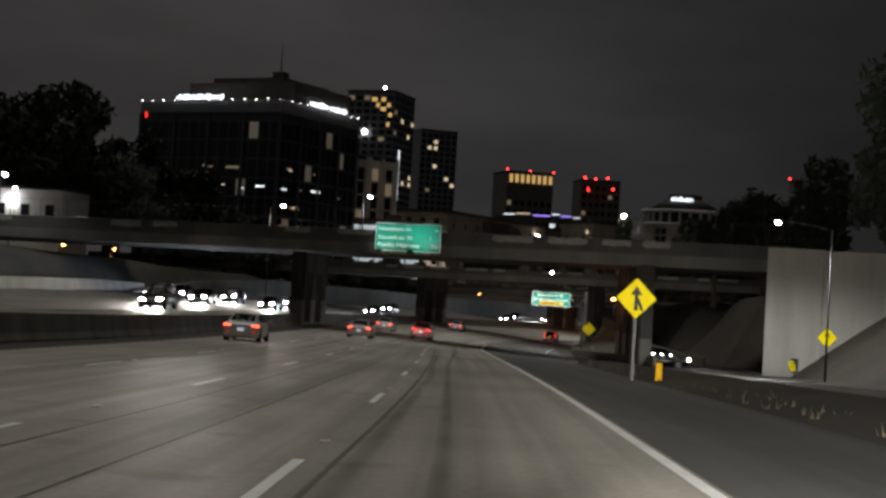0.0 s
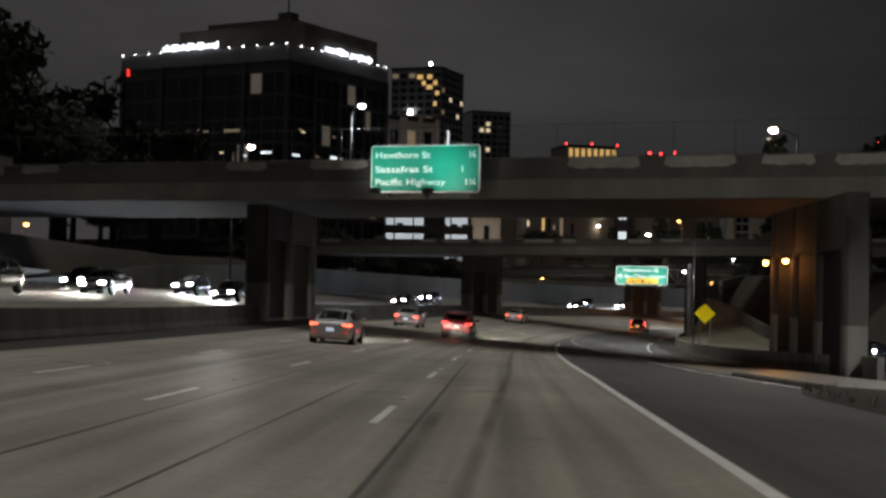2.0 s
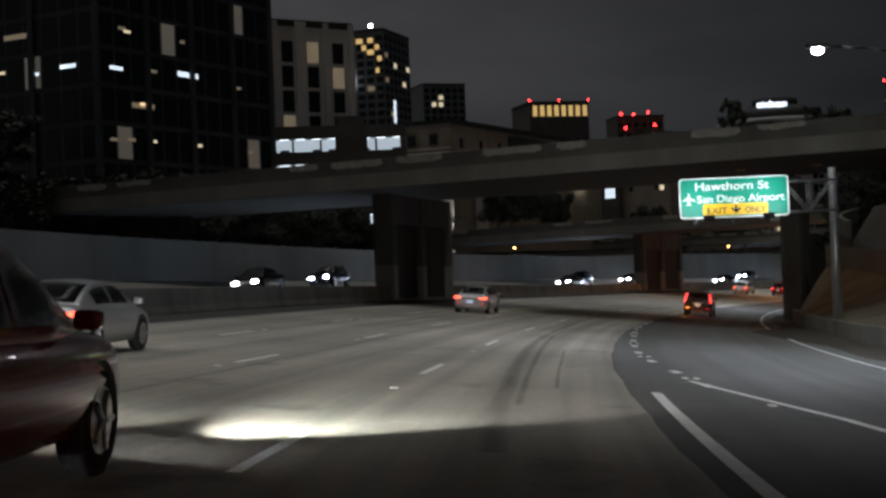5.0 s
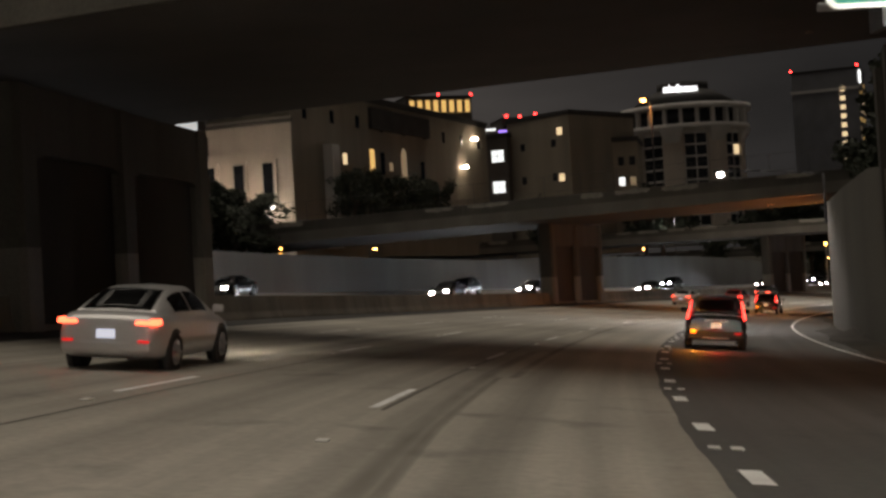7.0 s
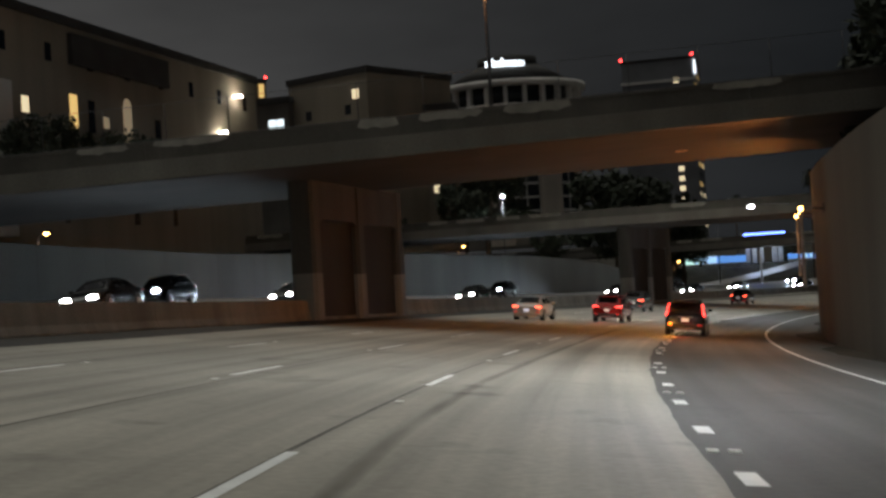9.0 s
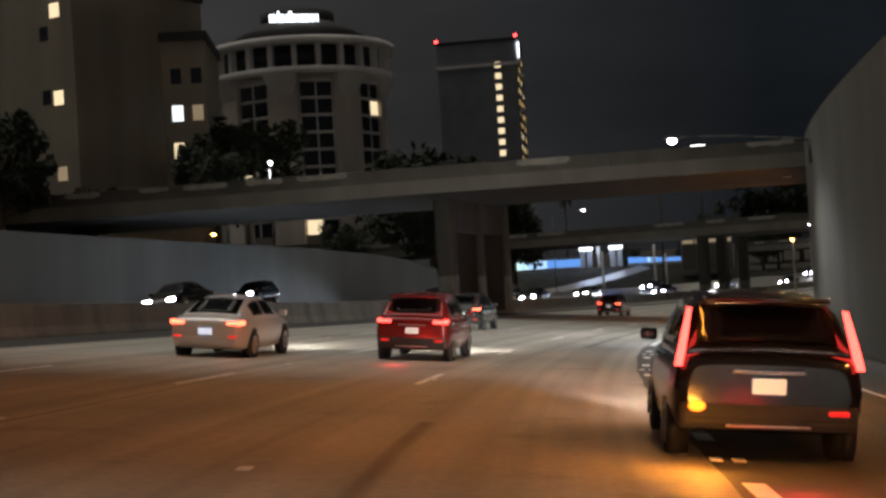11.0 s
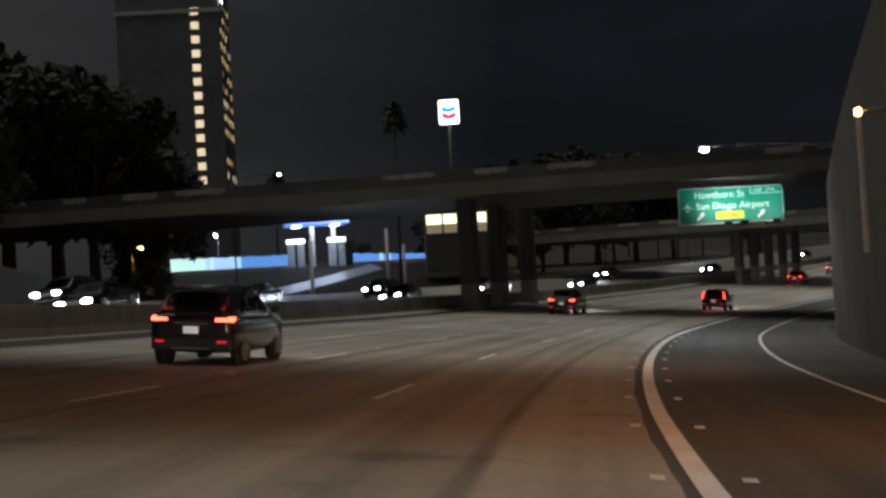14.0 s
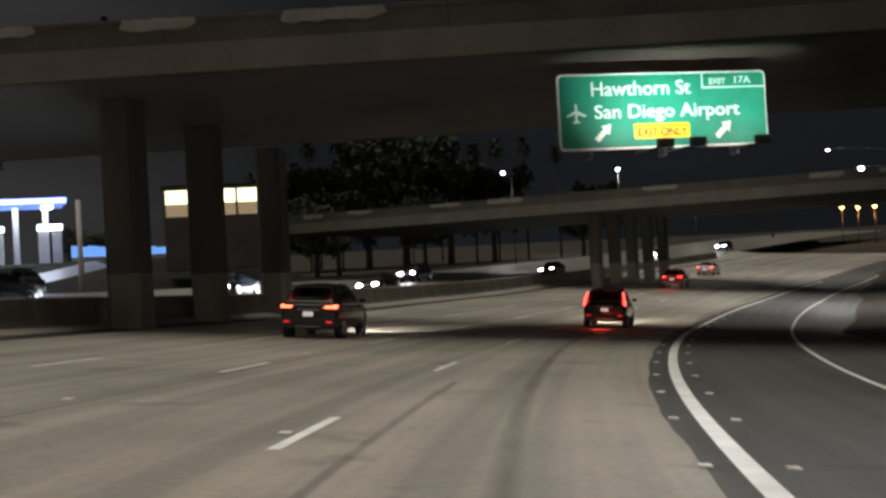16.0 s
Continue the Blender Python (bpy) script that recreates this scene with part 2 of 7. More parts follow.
# ---- alignment of the freeway ----
# heading (degrees to the right of +y), height and cross fall by distance along the lane
HS = [(-120, 0.4), (0, 0.0), (20, -.57), (40, -1.1), (60, -1.2), (80, -1.09), (100, -.62), (120, .31), (140, 1.83), (160, 3.59), (180, 6.02), (200, 8.78), (220, 11.54),
      (240, 14.11), (260, 16.51), (280, 19.27), (300, 22.61), (320, 26.01), (340, 28.94), (360, 31.17), (380, 33.51), (400, 36.26), (420, 39.2), (440, 42.2), (460, 45.2), (480, 48.2), (500, 50.6),
      (560, 56), (620, 60), (700, 64), (950, 68)]
ZS = [(-120, 3.6), (0, .03), (40, -1.18), (80, -2.45), (120, -3.76), (160, -4.87), (200, -5.72), (240, -6.57), (280, -7.5), (320, -8.43), (360, -9.3), (400, -10.22), (440, -11.05),
      (480, -11.6), (520, -11.5), (560, -10.9), (620, -9.2), (700, -6.0), (950, 2.0)]
BS = [(-120, -.6), (0, -.5), (60, .7), (100, 2.2), (140, 4.2), (200, 5.0), (320, 5.1), (400, 4.4), (480, 4.2), (700, 3.0), (950, 1)]
AS = [(-120, 1.67), (60, 1.67), (140, 2.43), (260, 2.43), (330, 2.79), (950, 2.79)]   # lane line left of the driven line
S0, S1 = -120, 900
_s = np.arange(S0, S1 + 1.0)


def _curve(pairs):
    v = np.interp(_s, [p[0] for p in pairs], [p[1] for p in pairs])
    k = np.ones(15) / 15
    return np.convolve(np.pad(v, 7, "edge"), k, "valid")


_h = np.radians(_curve(HS))
_x = np.concatenate([[0], np.cumsum((np.sin(_h[1:]) + np.sin(_h[:-1])) / 2)])
_y = np.concatenate([[0], np.cumsum((np.cos(_h[1:]) + np.cos(_h[:-1])) / 2)])
_x -= np.interp(0, _s, _x)
_y -= np.interp(0, _s, _y)
_z, _b, _a = _curve(ZS), np.tan(np.radians(_curve(BS))), _curve(AS)
LEFT_END, RIGHT_END = -38.0, 11.0
OPP_RAISE = [(-120, .9), (120, .95), (180, .35), (900, .35)]   # the opposite carriageway lies a step higher


def rd(s, q, dz=0.0):
    """The place q metres right of the first lane line, s metres along, dz above the pavement."""
    x, y, z, h = (float(np.interp(s, _s, v)) for v in (_x, _y, _z, _h))
    b, a = float(np.interp(s, _s, _b)), float(np.interp(s, _s, _a))
    o = q - a
    z -= min(max(o, LEFT_END), RIGHT_END) * b
    if q < -15.2:
        z += float(np.interp(s, [p[0] for p in OPP_RAISE], [p[1] for p in OPP_RAISE])) * min(1, (-15.2 - q) / 1.5)
    return Vector((x + o * math.cos(h), y - o * math.sin(h), z + dz))


def heading(s):
    return math.degrees(float(np.interp(s, _s, _h)))


def bank_at(s):
    return math.degrees(math.atan(float(np.interp(s, _s, _b))))


def on_road(s, q, turn=0.0, dz=0.0, flat=False):
    """A pose on the pavement, facing along the road (+y ahead)."""
    p = rd(s, q, dz)
    return Matrix.Translation(p) @ Euler((0, 0, radians(-heading(s) + turn))).to_matrix().to_4x4() @ Euler((0, 0 if flat else radians(bank_at(s)), 0)).to_matrix().to_4x4()


# ---- mesh helpers ----
def mesh_of(name, bm, mat):
    me = bpy.data.meshes.new(name)
    bm.to_mesh(me)
    bm.free()
    for m in (mat if isinstance(mat, (list, tuple)) else [mat]):
        me.materials.append(m)
    return me


def part(name, bm, mat, parent=None, label="", m=None):
    ob = new(name, mesh_of(name, bm, mat))
    if parent is not None:
        ob.parent = parent
    if m is not None:
        ob.matrix_basis = m
    if label:
        tagged(ob, label)
    return ob


def share(name, mesh, parent, m):
    ob = new(name, mesh)
    ob.parent = parent
    ob.matrix_basis = m
    return ob


def thing(name, m, label, category, group="", kind=""):
    ob = new(name)
    ob.empty_display_size = 0.3
    ob.matrix_basis = m
    return tagged(ob, label, category, group, kind)


def box(bm, x0, x1, y0, y1, z0, z1, bevel=0.0, mi=0, m=None):
    mat = Matrix.Translation(((x0 + x1) / 2, (y0 + y1) / 2, (z0 + z1) / 2)) @ Matrix.Diagonal((x1 - x0, y1 - y0, z1 - z0, 1))
    if m is not None:
        mat = m @ mat
    r = bmesh.ops.create_cube(bm, size=1, matrix=mat)
    fs = {f for v in r["verts"] for f in v.link_faces}
    for f in fs:
        f.material_index = mi
    if bevel:
        es = {e for v in r["verts"] for e in v.link_edges}
        bmesh.ops.bevel(bm, geom=list(es), offset=bevel, segments=2, affect="EDGES", profile=0.6)


def rod(bm, a, b, r0, r1=None, seg=10, mi=0):
    a, b = Vector(a), Vector(b)
    d = b - a
    m = Matrix.Translation((a + b) / 2) @ d.to_track_quat("Z", "Y").to_matrix().to_4x4()
    r = bmesh.ops.create_cone(bm, cap_ends=True, segments=seg, radius1=r0, radius2=r0 if r1 is None else r1, depth=d.length, matrix=m)
    for f in {f for v in r["verts"] for f in v.link_faces}:
        f.material_index = mi
        f.smooth = len(f.verts) == 4


def poly(bm, pts, mi=0):
    f = bm.faces.new([bm.verts.new(p) for p in pts])
    f.material_index = mi
    return f


def sweep(name, profile, ss, mat, parent=None, label="", at=None, close=True):
    """A profile of (q, z) points swept along the road; at(s) may shift q."""
    bm = bmesh.new()
    rings = []
    for s in ss:
        dq = at(s) if at else 0.0
        rings.append([bm.verts.new(rd(s, q + dq, z)) for q, z in profile])
    n = len(profile)
    for a, b in zip(rings[:-1], rings[1:]):
        for i in range(n if close else n - 1):
            bm.faces.new((a[i], a[(i + 1) % n], b[(i + 1) % n], b[i]))
    if close:
        bm.faces.new(rings[0])
        bm.faces.new(rings[-1][::-1])
    bmesh.ops.recalc_face_normals(bm, faces=bm.faces)
    return part(name, bm, mat, parent, label)


def ribbon(name, q0, q1, s0, s1, step, dz, mat, cuts=1):
    """A pavement strip with UVs in metres; q0 and q1 are numbers or functions of s."""
    f0 = q0 if callable(q0) else (lambda s: q0)
    f1 = q1 if callable(q1) else (lambda s: q1)
    ss = np.arange(s0, s1 + step * .5, step)
    verts, faces, uvs = [], [], []
    for s in ss:
        for k in range(cuts + 1):
            q = f0(s) + (f1(s) - f0(s)) * k / cuts
            verts.append(rd(s, q, dz))
            uvs.append((q, s))
    for i in range(len(ss) - 1):
        for k in range(cuts):
            a = i * (cuts + 1) + k
            faces.append((a, a + 1, a + cuts + 2, a + cuts + 1))
    me = bpy.data.meshes.new(name)
    me.from_pydata(verts, [], faces)
    uvl = me.uv_layers.new(name="UVMap")
    for lp in me.loops:
        uvl.data[lp.index].uv = uvs[lp.vertex_index]
    me.materials.append(mat)
    return new(name, me)


def rq(pairs):
    xs, ys = [p[0] for p in pairs], [p[1] for p in pairs]
    return lambda s: float(np.interp(s, xs, ys))


# ---- ground, carriageways, kerbs and walls ----
RIGHT_EDGE = rq([(-120, 4.0), (60, 4.0), (100, 9.2), (125, 9.4), (150, 10.4), (195, 10.2), (228, 9.3), (260, 8.6), (286, 8.42), (309, 8.13), (340, 7.85), (365, 7.68), (400, 7.62), (425, 7.95), (437, 8.3), (453, 8.8), (480, 9.6), (560, 12), (900, 20)])
WALL_Q = rq([(225, 11.4), (260, 10.9), (330, 10.9), (380, 10.2), (430, 11.4), (450, 12.5)])
RIGHT_PAVE = rq([(-120, 8.0), (50, 8.2), (85, 9.0), (110, 14.0), (150, 13.0), (210, 12.0), (240, 11.1), (380, 10.4), (430, 11.6), (520, 13.5), (900, 26)])


def ground_height(s, off, z0):
    """Height of the land round the cutting."""
    h = z0 - 0.7
    up = 7.6
    if s > 420:
        up = 7.6 - 5.6 * min(1, (s - 420) / 60)
    left = max(0.0, min(1.0, (-off - 36.3) / 3.0))
    rr = 27.0 if s < 190 else (27.0 - 15.5 * min(1, (s - 190) / 36))
    rr += max(0, (s - 425) / 4)
    right = max(0.0, min(1.0, (off - rr) / (9.0 if s < 150 else 3.0)))
    rise = up * (left * left * (3 - 2 * left) + right * right * (3 - 2 * right))
    far = max(0.0, min(1.0, (abs(off) - 60) / 200))
    return h + rise + 4 * far


def build_ground():
    xs = np.concatenate([[-4000, -1800, -800, -400, -250], np.arange(-180, 421, 5.0), [500, 700, 1000, 1800, 4000]])
    ys = np.concatenate([[-3000, -1200, -500, -250], np.arange(-150, 701, 5.0), [760, 900, 1200, 1800, 2600, 4500]])
    al = np.stack([_x, _y], 1)[::2]
    sl, zl, hl = _s[::2], _z[::2], _h[::2]
    verts = []
    for y in ys:
        for x in xs:
            d = (al[:, 0] - x) ** 2 + (al[:, 1] - y) ** 2
            i = int(np.argmin(d))
            off = (x - al[i, 0]) * math.cos(hl[i]) - (y - al[i, 1]) * math.sin(hl[i])
            if abs(off) < 1 and d[i] > 400:
                off = math.sqrt(d[i])
            verts.append((x, y, ground_height(sl[i], off, zl[i]) + 0.25 * noise.noise(Vector((x * .06, y * .06, 0)))))
    nx = len(xs)
    faces = [(j * nx + i, j * nx + i + 1, (j + 1) * nx + i + 1, (j + 1) * nx + i) for j in range(len(ys) - 1) for i in range(nx - 1)]
    me = bpy.data.meshes.new("ground")
    me.from_pydata(verts, [], faces)
    me.polygons.foreach_set("use_smooth", [True] * len(me.polygons))
    me.materials.append(SOIL)
    tagged(new("ground", me), "dry sloping verge and town ground around the cutting", "ground", kind="structure")


build_ground()
_edge = rq([(-120, 4.15), (110, 4.15), (122, 4.05), (136, 3.7), (150, 3.58), (160, 3.47), (172, 3.52), (200, 3.6), (240, 3.68), (258, 3.8), (272, 3.92), (290, 4.05), (305, 4.0), (330, 3.58), (380, 3.66), (410, 4.0), (434, 4.1), (470, 4.78), (560, 7.3), (640, 9)])


def asphalt_edge(s):
    """Uneven joint between the concrete lanes and the asphalt."""
    return _edge(s) + (.018 * math.sin(s * .83) + .012 * math.sin(s * 2.3 + 1)) * (1 if s > 120 else 0)


tagged(ribbon("road", -17.0, asphalt_edge, -120, 640, 1, 0, CONCRETE_ROAD, 7), "worn grey concrete freeway lanes with dark wheel tracks", "road", kind="structure")
tagged(ribbon("exit_lane", asphalt_edge, RIGHT_PAVE, -120, 640, 1, -0.004, ASPHALT, 3), "dark asphalt exit lane and shoulder", "road", kind="structure")
tagged(ribbon("opposite_road", -36.5, -16.9, -120, 760, 3, 0.0, OPP_ROAD, 6), "concrete freeway lanes of the opposite direction", "road", kind="structure")

# median barrier
BARRIER_Q = -12.9


def median_q(u):
    return BARRIER_Q - 0.4 - 0.8 * max(0, min(1, (u - 100) / 100)) - 1.2 * max(0, min(1, (u - 360) / 90))


median = thing("median_barrier", Matrix.Identity(4), "stained concrete median barrier along the freeway", "barrier", kind="structure")
for k, s in enumerate(np.arange(-120, 620, 20.0)):
    sweep("barrier_section", [(-.32, -.1), (-.32, .08), (-.2, .32), (-.12, 1.0), (.12, 1.0), (.2, .32), (.32, .08), (.32, -.1)], np.linspace(s + .015, s + 19.985, 9), BAR_CONC, median,
          at=median_q)

GUTTER = road_material("near-black gutter asphalt", (0.034, 0.032, 0.029), 0.1, 0.75)
tagged(ribbon("gutter", lambda u: median_q(u) + .3, lambda u: median_q(u) + 2.0 + .6 * max(0, min(1, (u - 60) / 60)), -120, 620, 1, 0.005, GUTTER, 2), "near-black asphalt gutter along the median barrier", "road", kind="structure")

# retaining wall beyond the opposite lanes, in panels with open joints
wall_left = thing("wall_left", Matrix.Identity(4), "tall concrete retaining wall beyond the opposite lanes", "wall", kind="structure")
LEFT_TOP = rq([(140, 3.2), (170, 5.3), (200, 6.4), (330, 6.8), (350, 7.4), (395, 7.8), (415, 7.4), (440, 4.0), (455, 2.0)])
for s in np.arange(140, 452, 7.5):
    zt, zt2 = LEFT_TOP(s), LEFT_TOP(s + 7.5)
    bm = bmesh.new()
    P = []
    for u, z in ((s + .006, zt), (s + 7.494, zt2)):
        base = rd(u, -32.6)
        zc = float(np.interp(u, _s, _z))
        for q in (-32.6, -33.1):
            p = rd(u, q)
            P.append((bm.verts.new((p.x, p.y, base.z - 1.2)), bm.verts.new((p.x, p.y, zc + z))))
    a, b, c, d = P
    for f in ((a[0], a[1], c[1], c[0]), (b[0], d[0], d[1], b[1]), (a[1], b[1], d[1], c[1]), (a[0], b[0], b[1], a[1]), (c[0], c[1], d[1], d[0])):
        bm.faces.new(f)
    bmesh.ops.recalc_face_normals(bm, faces=bm.faces)
    part("panel", bm, WALL_CONC, wall_left)

# low barrier along the far edge of the opposite lanes
far_edge = thing("far_barrier", Matrix.Identity(4), "low pale concrete barrier on the far side of the opposite lanes", "barrier", kind="structure")
for s in np.arange(-40, 148, 10.0):
    sweep("barrier_section", [(-.2, -.1), (-.12, .95), (.12, .95), (.3, -.1)], np.linspace(s + .01, s + 9.99, 4), WALL_PALE, far_edge, at=lambda u: -33.4)

# retaining wall beside the exit lane
wall_right = thing("wall_right", Matrix.Identity(4), "tall concrete retaining wall beside the exit lane", "wall", kind="structure")
RIGHT_TOP = rq([(226, 4.6), (229, 5.4), (233, 5.8), (250, 6.0), (290, 7.0), (340, 9.0), (370, 10.4), (392, 10.6), (405, 8.6), (420, 6.8), (429, 6.4), (432, 6.0), (434, 5.2)])
edges = list(np.arange(226, 236, 1.5)) + list(np.arange(236, 420, 6.0)) + list(np.arange(420, 435.5, 1.5))
for s, e in zip(edges[:-1], edges[1:]):
    bm = bmesh.new()
    P = []
    for u in (s + .01, e - .01):
        zc = float(np.interp(u, _s, _z))
        w = WALL_Q(u)
        for q in (w, w + .6):
            p = rd(u, q)
            P.append((bm.verts.new((p.x, p.y, p.z - 1.0)), bm.verts.new((p.x, p.y, zc + RIGHT_TOP(u)))))
    a, b, c, d = P
    for f in ((a[0], a[1], c[1], c[0]), (b[0], d[0], d[1], b[1]), (a[1], b[1], d[1], c[1]), (a[0], b[0], b[1], a[1]), (c[0], c[1], d[1], d[0])):
        bm.faces.new(f)
    bmesh.ops.recalc_face_normals(bm, faces=bm.faces)
    part("panel", bm, WALL_CONC, wall_right)


# ---- lane paint ----
def stripe(name, q, s0, s1, w, parent, dz=0.006):
    f = q if callable(q) else (lambda s: q)
    n = max(1, int((s1 - s0) / 2.0))
    bm = bmesh.new()
    prev = None
    for i in range(n + 1):
        s = s0 + (s1 - s0) * i / n
        a, b = bm.verts.new(rd(s, f(s) - w / 2, dz)), bm.verts.new(rd(s, f(s) + w / 2, dz))
        if prev:
            bm.faces.new((prev[0], prev[1], b, a))
        prev = (a, b)
    return part(name, bm, PAINT_W, parent)


paint = thing("lane_paint", Matrix.Identity(4), "white painted lane dashes and edge lines", "road marking", kind="structure")
PERIOD = 14.63
lane_sway = rq([(130, -.03), (168, -.05), (185, -.15), (200, -.16), (240, -.1), (256, -.1), (275, 0), (310, -.1), (339, -.17), (368, -.24), (384, -.07), (400, -.05), (411, .22), (425, .2), (441, .06), (500, 0)])
for q, phases in ((0, ((-60, 118, 14.4), (118, 300, 9.8), (300, 640, 4.1))),
                  (-3.66, ((-60, 118, 2.2), (118, 300, 10.8), (300, 640, 1.8))),
                  (-7.32, ((-60, 118, 8.0), (118, 300, 8.4), (300, 640, 2.0)))):
    for lo, hi, ph in phases:
        k = math.ceil((lo - ph) / PERIOD)
        while ph + k * PERIOD < hi:
            e = ph + k * PERIOD
            stripe("lane_dash", lambda u: q + lane_sway(u), e - 3.66, e, 0.13, paint)
            k += 1
stripe("edge_line", rq([(0, 4.0), (60, 4.0), (90, 4.2), (150, 4.0)]), -60, 150, 0.17, paint)
RAMP_LINE = rq([(60, 12.5), (85, 10.6), (106, 9.1), (122, 8.6), (146, 6.2), (156, 4.5)])
stripe("edge_line", RAMP_LINE, 66, 154, 0.16, paint)
stripe("edge_line", RIGHT_EDGE, 150, 620, 0.13, paint)
worn_edge = stripe("edge_line", lambda u: median_q(u) + 2.75, 120, 560, 0.07, paint)
worn_edge.data.materials.clear()
worn_edge.data.materials.append(WORN_PAINT)
DOTS = rq([(150, 5.2), (157, 4.8), (162, 4.45), (167, 4.2), (177, 4.08), (186, 3.93), (197, 3.8), (225, 3.85), (258, 4.04), (270, 4.1), (282, 4.22), (300, 4.22), (318, 4.0), (334, 3.85)])
DASH_RUNS = ((152.6, 232, 4.76), (233.4, 272, 4.876), (275.0, 333, 4.876))
for lo, hi, gap in DASH_RUNS:
    for s in np.arange(lo, hi, gap):
        stripe("lane_dash", DOTS, s - .5, s + .5, 0.2, paint)
THICK = rq([(330, 3.76), (352, 3.82), (380, 3.92), (410, 4.26), (418, 4.34), (430, 4.56), (470, 5.3), (560, 8.0)])
stripe("edge_line", THICK, 334, 560, 0.22, paint)

# ceramic road markers
bm = bmesh.new()
box(bm, -.06, .06, -.1, .1, 0, .016, .005)
SQUARE = mesh_of("road_marker", bm, MARKER)
studs = thing("road_markers", Matrix.Identity(4), "small white ceramic markers beside the lane lines", "road marking", kind="structure")
for lo, hi, gap in DASH_RUNS:
    for s in np.arange(lo + 2.3, hi, gap * 2):
        for dq in (-.11, .11):
            share("road_marker", SQUARE, studs, on_road(s, DOTS(s) + dq, 0, .004))
for s in np.arange(336, 500, 5.2):
    for dq in (-.38, .38):
        share("road_marker", SQUARE, studs, on_road(s, THICK(s) + dq, 0, .004))
for q in (0, -3.66, -7.32):
    for s in np.arange(2.0 - q, 520, 14.63):
        share("road_marker", SQUARE, studs, on_road(s, q, 0, .004))
for s in np.arange(70, 150, 6.0):
    share("road_marker", SQUARE, studs, on_road(s, RAMP_LINE(s) - .3, 0, .004))

# tar joints and tyre marks on the lanes
seams = thing("tar_joints", Matrix.Identity(4), "dark tar joints and tyre marks along the lanes", "road marking", kind="structure")


def seam(name, pairs, w, mat, dz=.004):
    if mat is SKID:
        f = rq(pairs)
        ob = ribbon(name, lambda u: f(u) - w * .8, lambda u: f(u) + w * .8, pairs[0][0], pairs[-1][0], 1.0, dz, mat, 4)
        for lp, uv in zip(ob.data.loops, ob.data.uv_layers[0].data):
            uv.uv = ((lp.vertex_index % 5) / 4, uv.uv[1])
        ob.parent = seams
        return
    ob = stripe(name, rq(pairs), pairs[0][0], pairs[-1][0], w, seams, dz)
    ob.data.materials.clear()
    ob.data.materials.append(mat)


for pairs in ([(-20, .25), (12, .32), (25, .42), (39, .5), (60, .5), (79, .55), (100, .5)], [(196, 0.0), (215, -.08), (225, -.2), (258, -.13), (264, -.07), (270, .1), (276, .42), (290, .4)]):
    seam("tar_joint", pairs, .06, TAR)
seam("tar_joint", [(-20, -3.1), (14, -2.98), (22, -2.9), (80, -3.1), (180, -3.3), (272, -3.5), (360, -3.4), (500, -3.3)], .05, TAR)
seam("tar_joint", [(-20, -7.8), (80, -7.7), (200, -7.65), (340, -7.75), (500, -7.7)], .05, TAR)
seam("tar_joint", [(10, -1.62), (36, -1.52), (44, -1.4), (62, -1.3), (80, -1.32)], .045, TAR)
for pairs, w in (([(-10, 1.5), (13, 1.43), (26, 1.32), (37, 1.26), (56, 1.21), (75, 1.6), (90, 1.9), (120, 1.9)], .16), ([(2, .5), (25, .6), (41, .73), (56, .62), (72, .7)], .2),
                 ([(146, 1.95), (150, 1.89), (160, 1.72), (176, 1.31), (184, 1.17), (194, .9), (204, .8)], .1), ([(140, 1.85), (150, 1.63), (157, 1.44), (166, 1.2), (176, 1.03), (184, .95), (195, .7), (206, .55), (216, .5)], .22),
                 ([(150, 2.42), (161, 2.3), (166, 2.2)], .06),
                 ([(204, 1.05), (225, .95), (246, .62), (256, .69), (263, .9), (272, 1.1), (283, 1.2), (300, 1.0)], .17),
                 ([(330, 1.8), (350, 1.92), (366, 1.87), (400, 2.3), (423, 2.39), (440, 2.1), (453, 1.86), (480, 1.7)], .2), ([(340, .8), (356, .83), (366, .95)], .13), ([(398, .9), (420, 1.0), (436, .85)], .1)):
    seam("tyre_mark", pairs, w, SKID, .003)

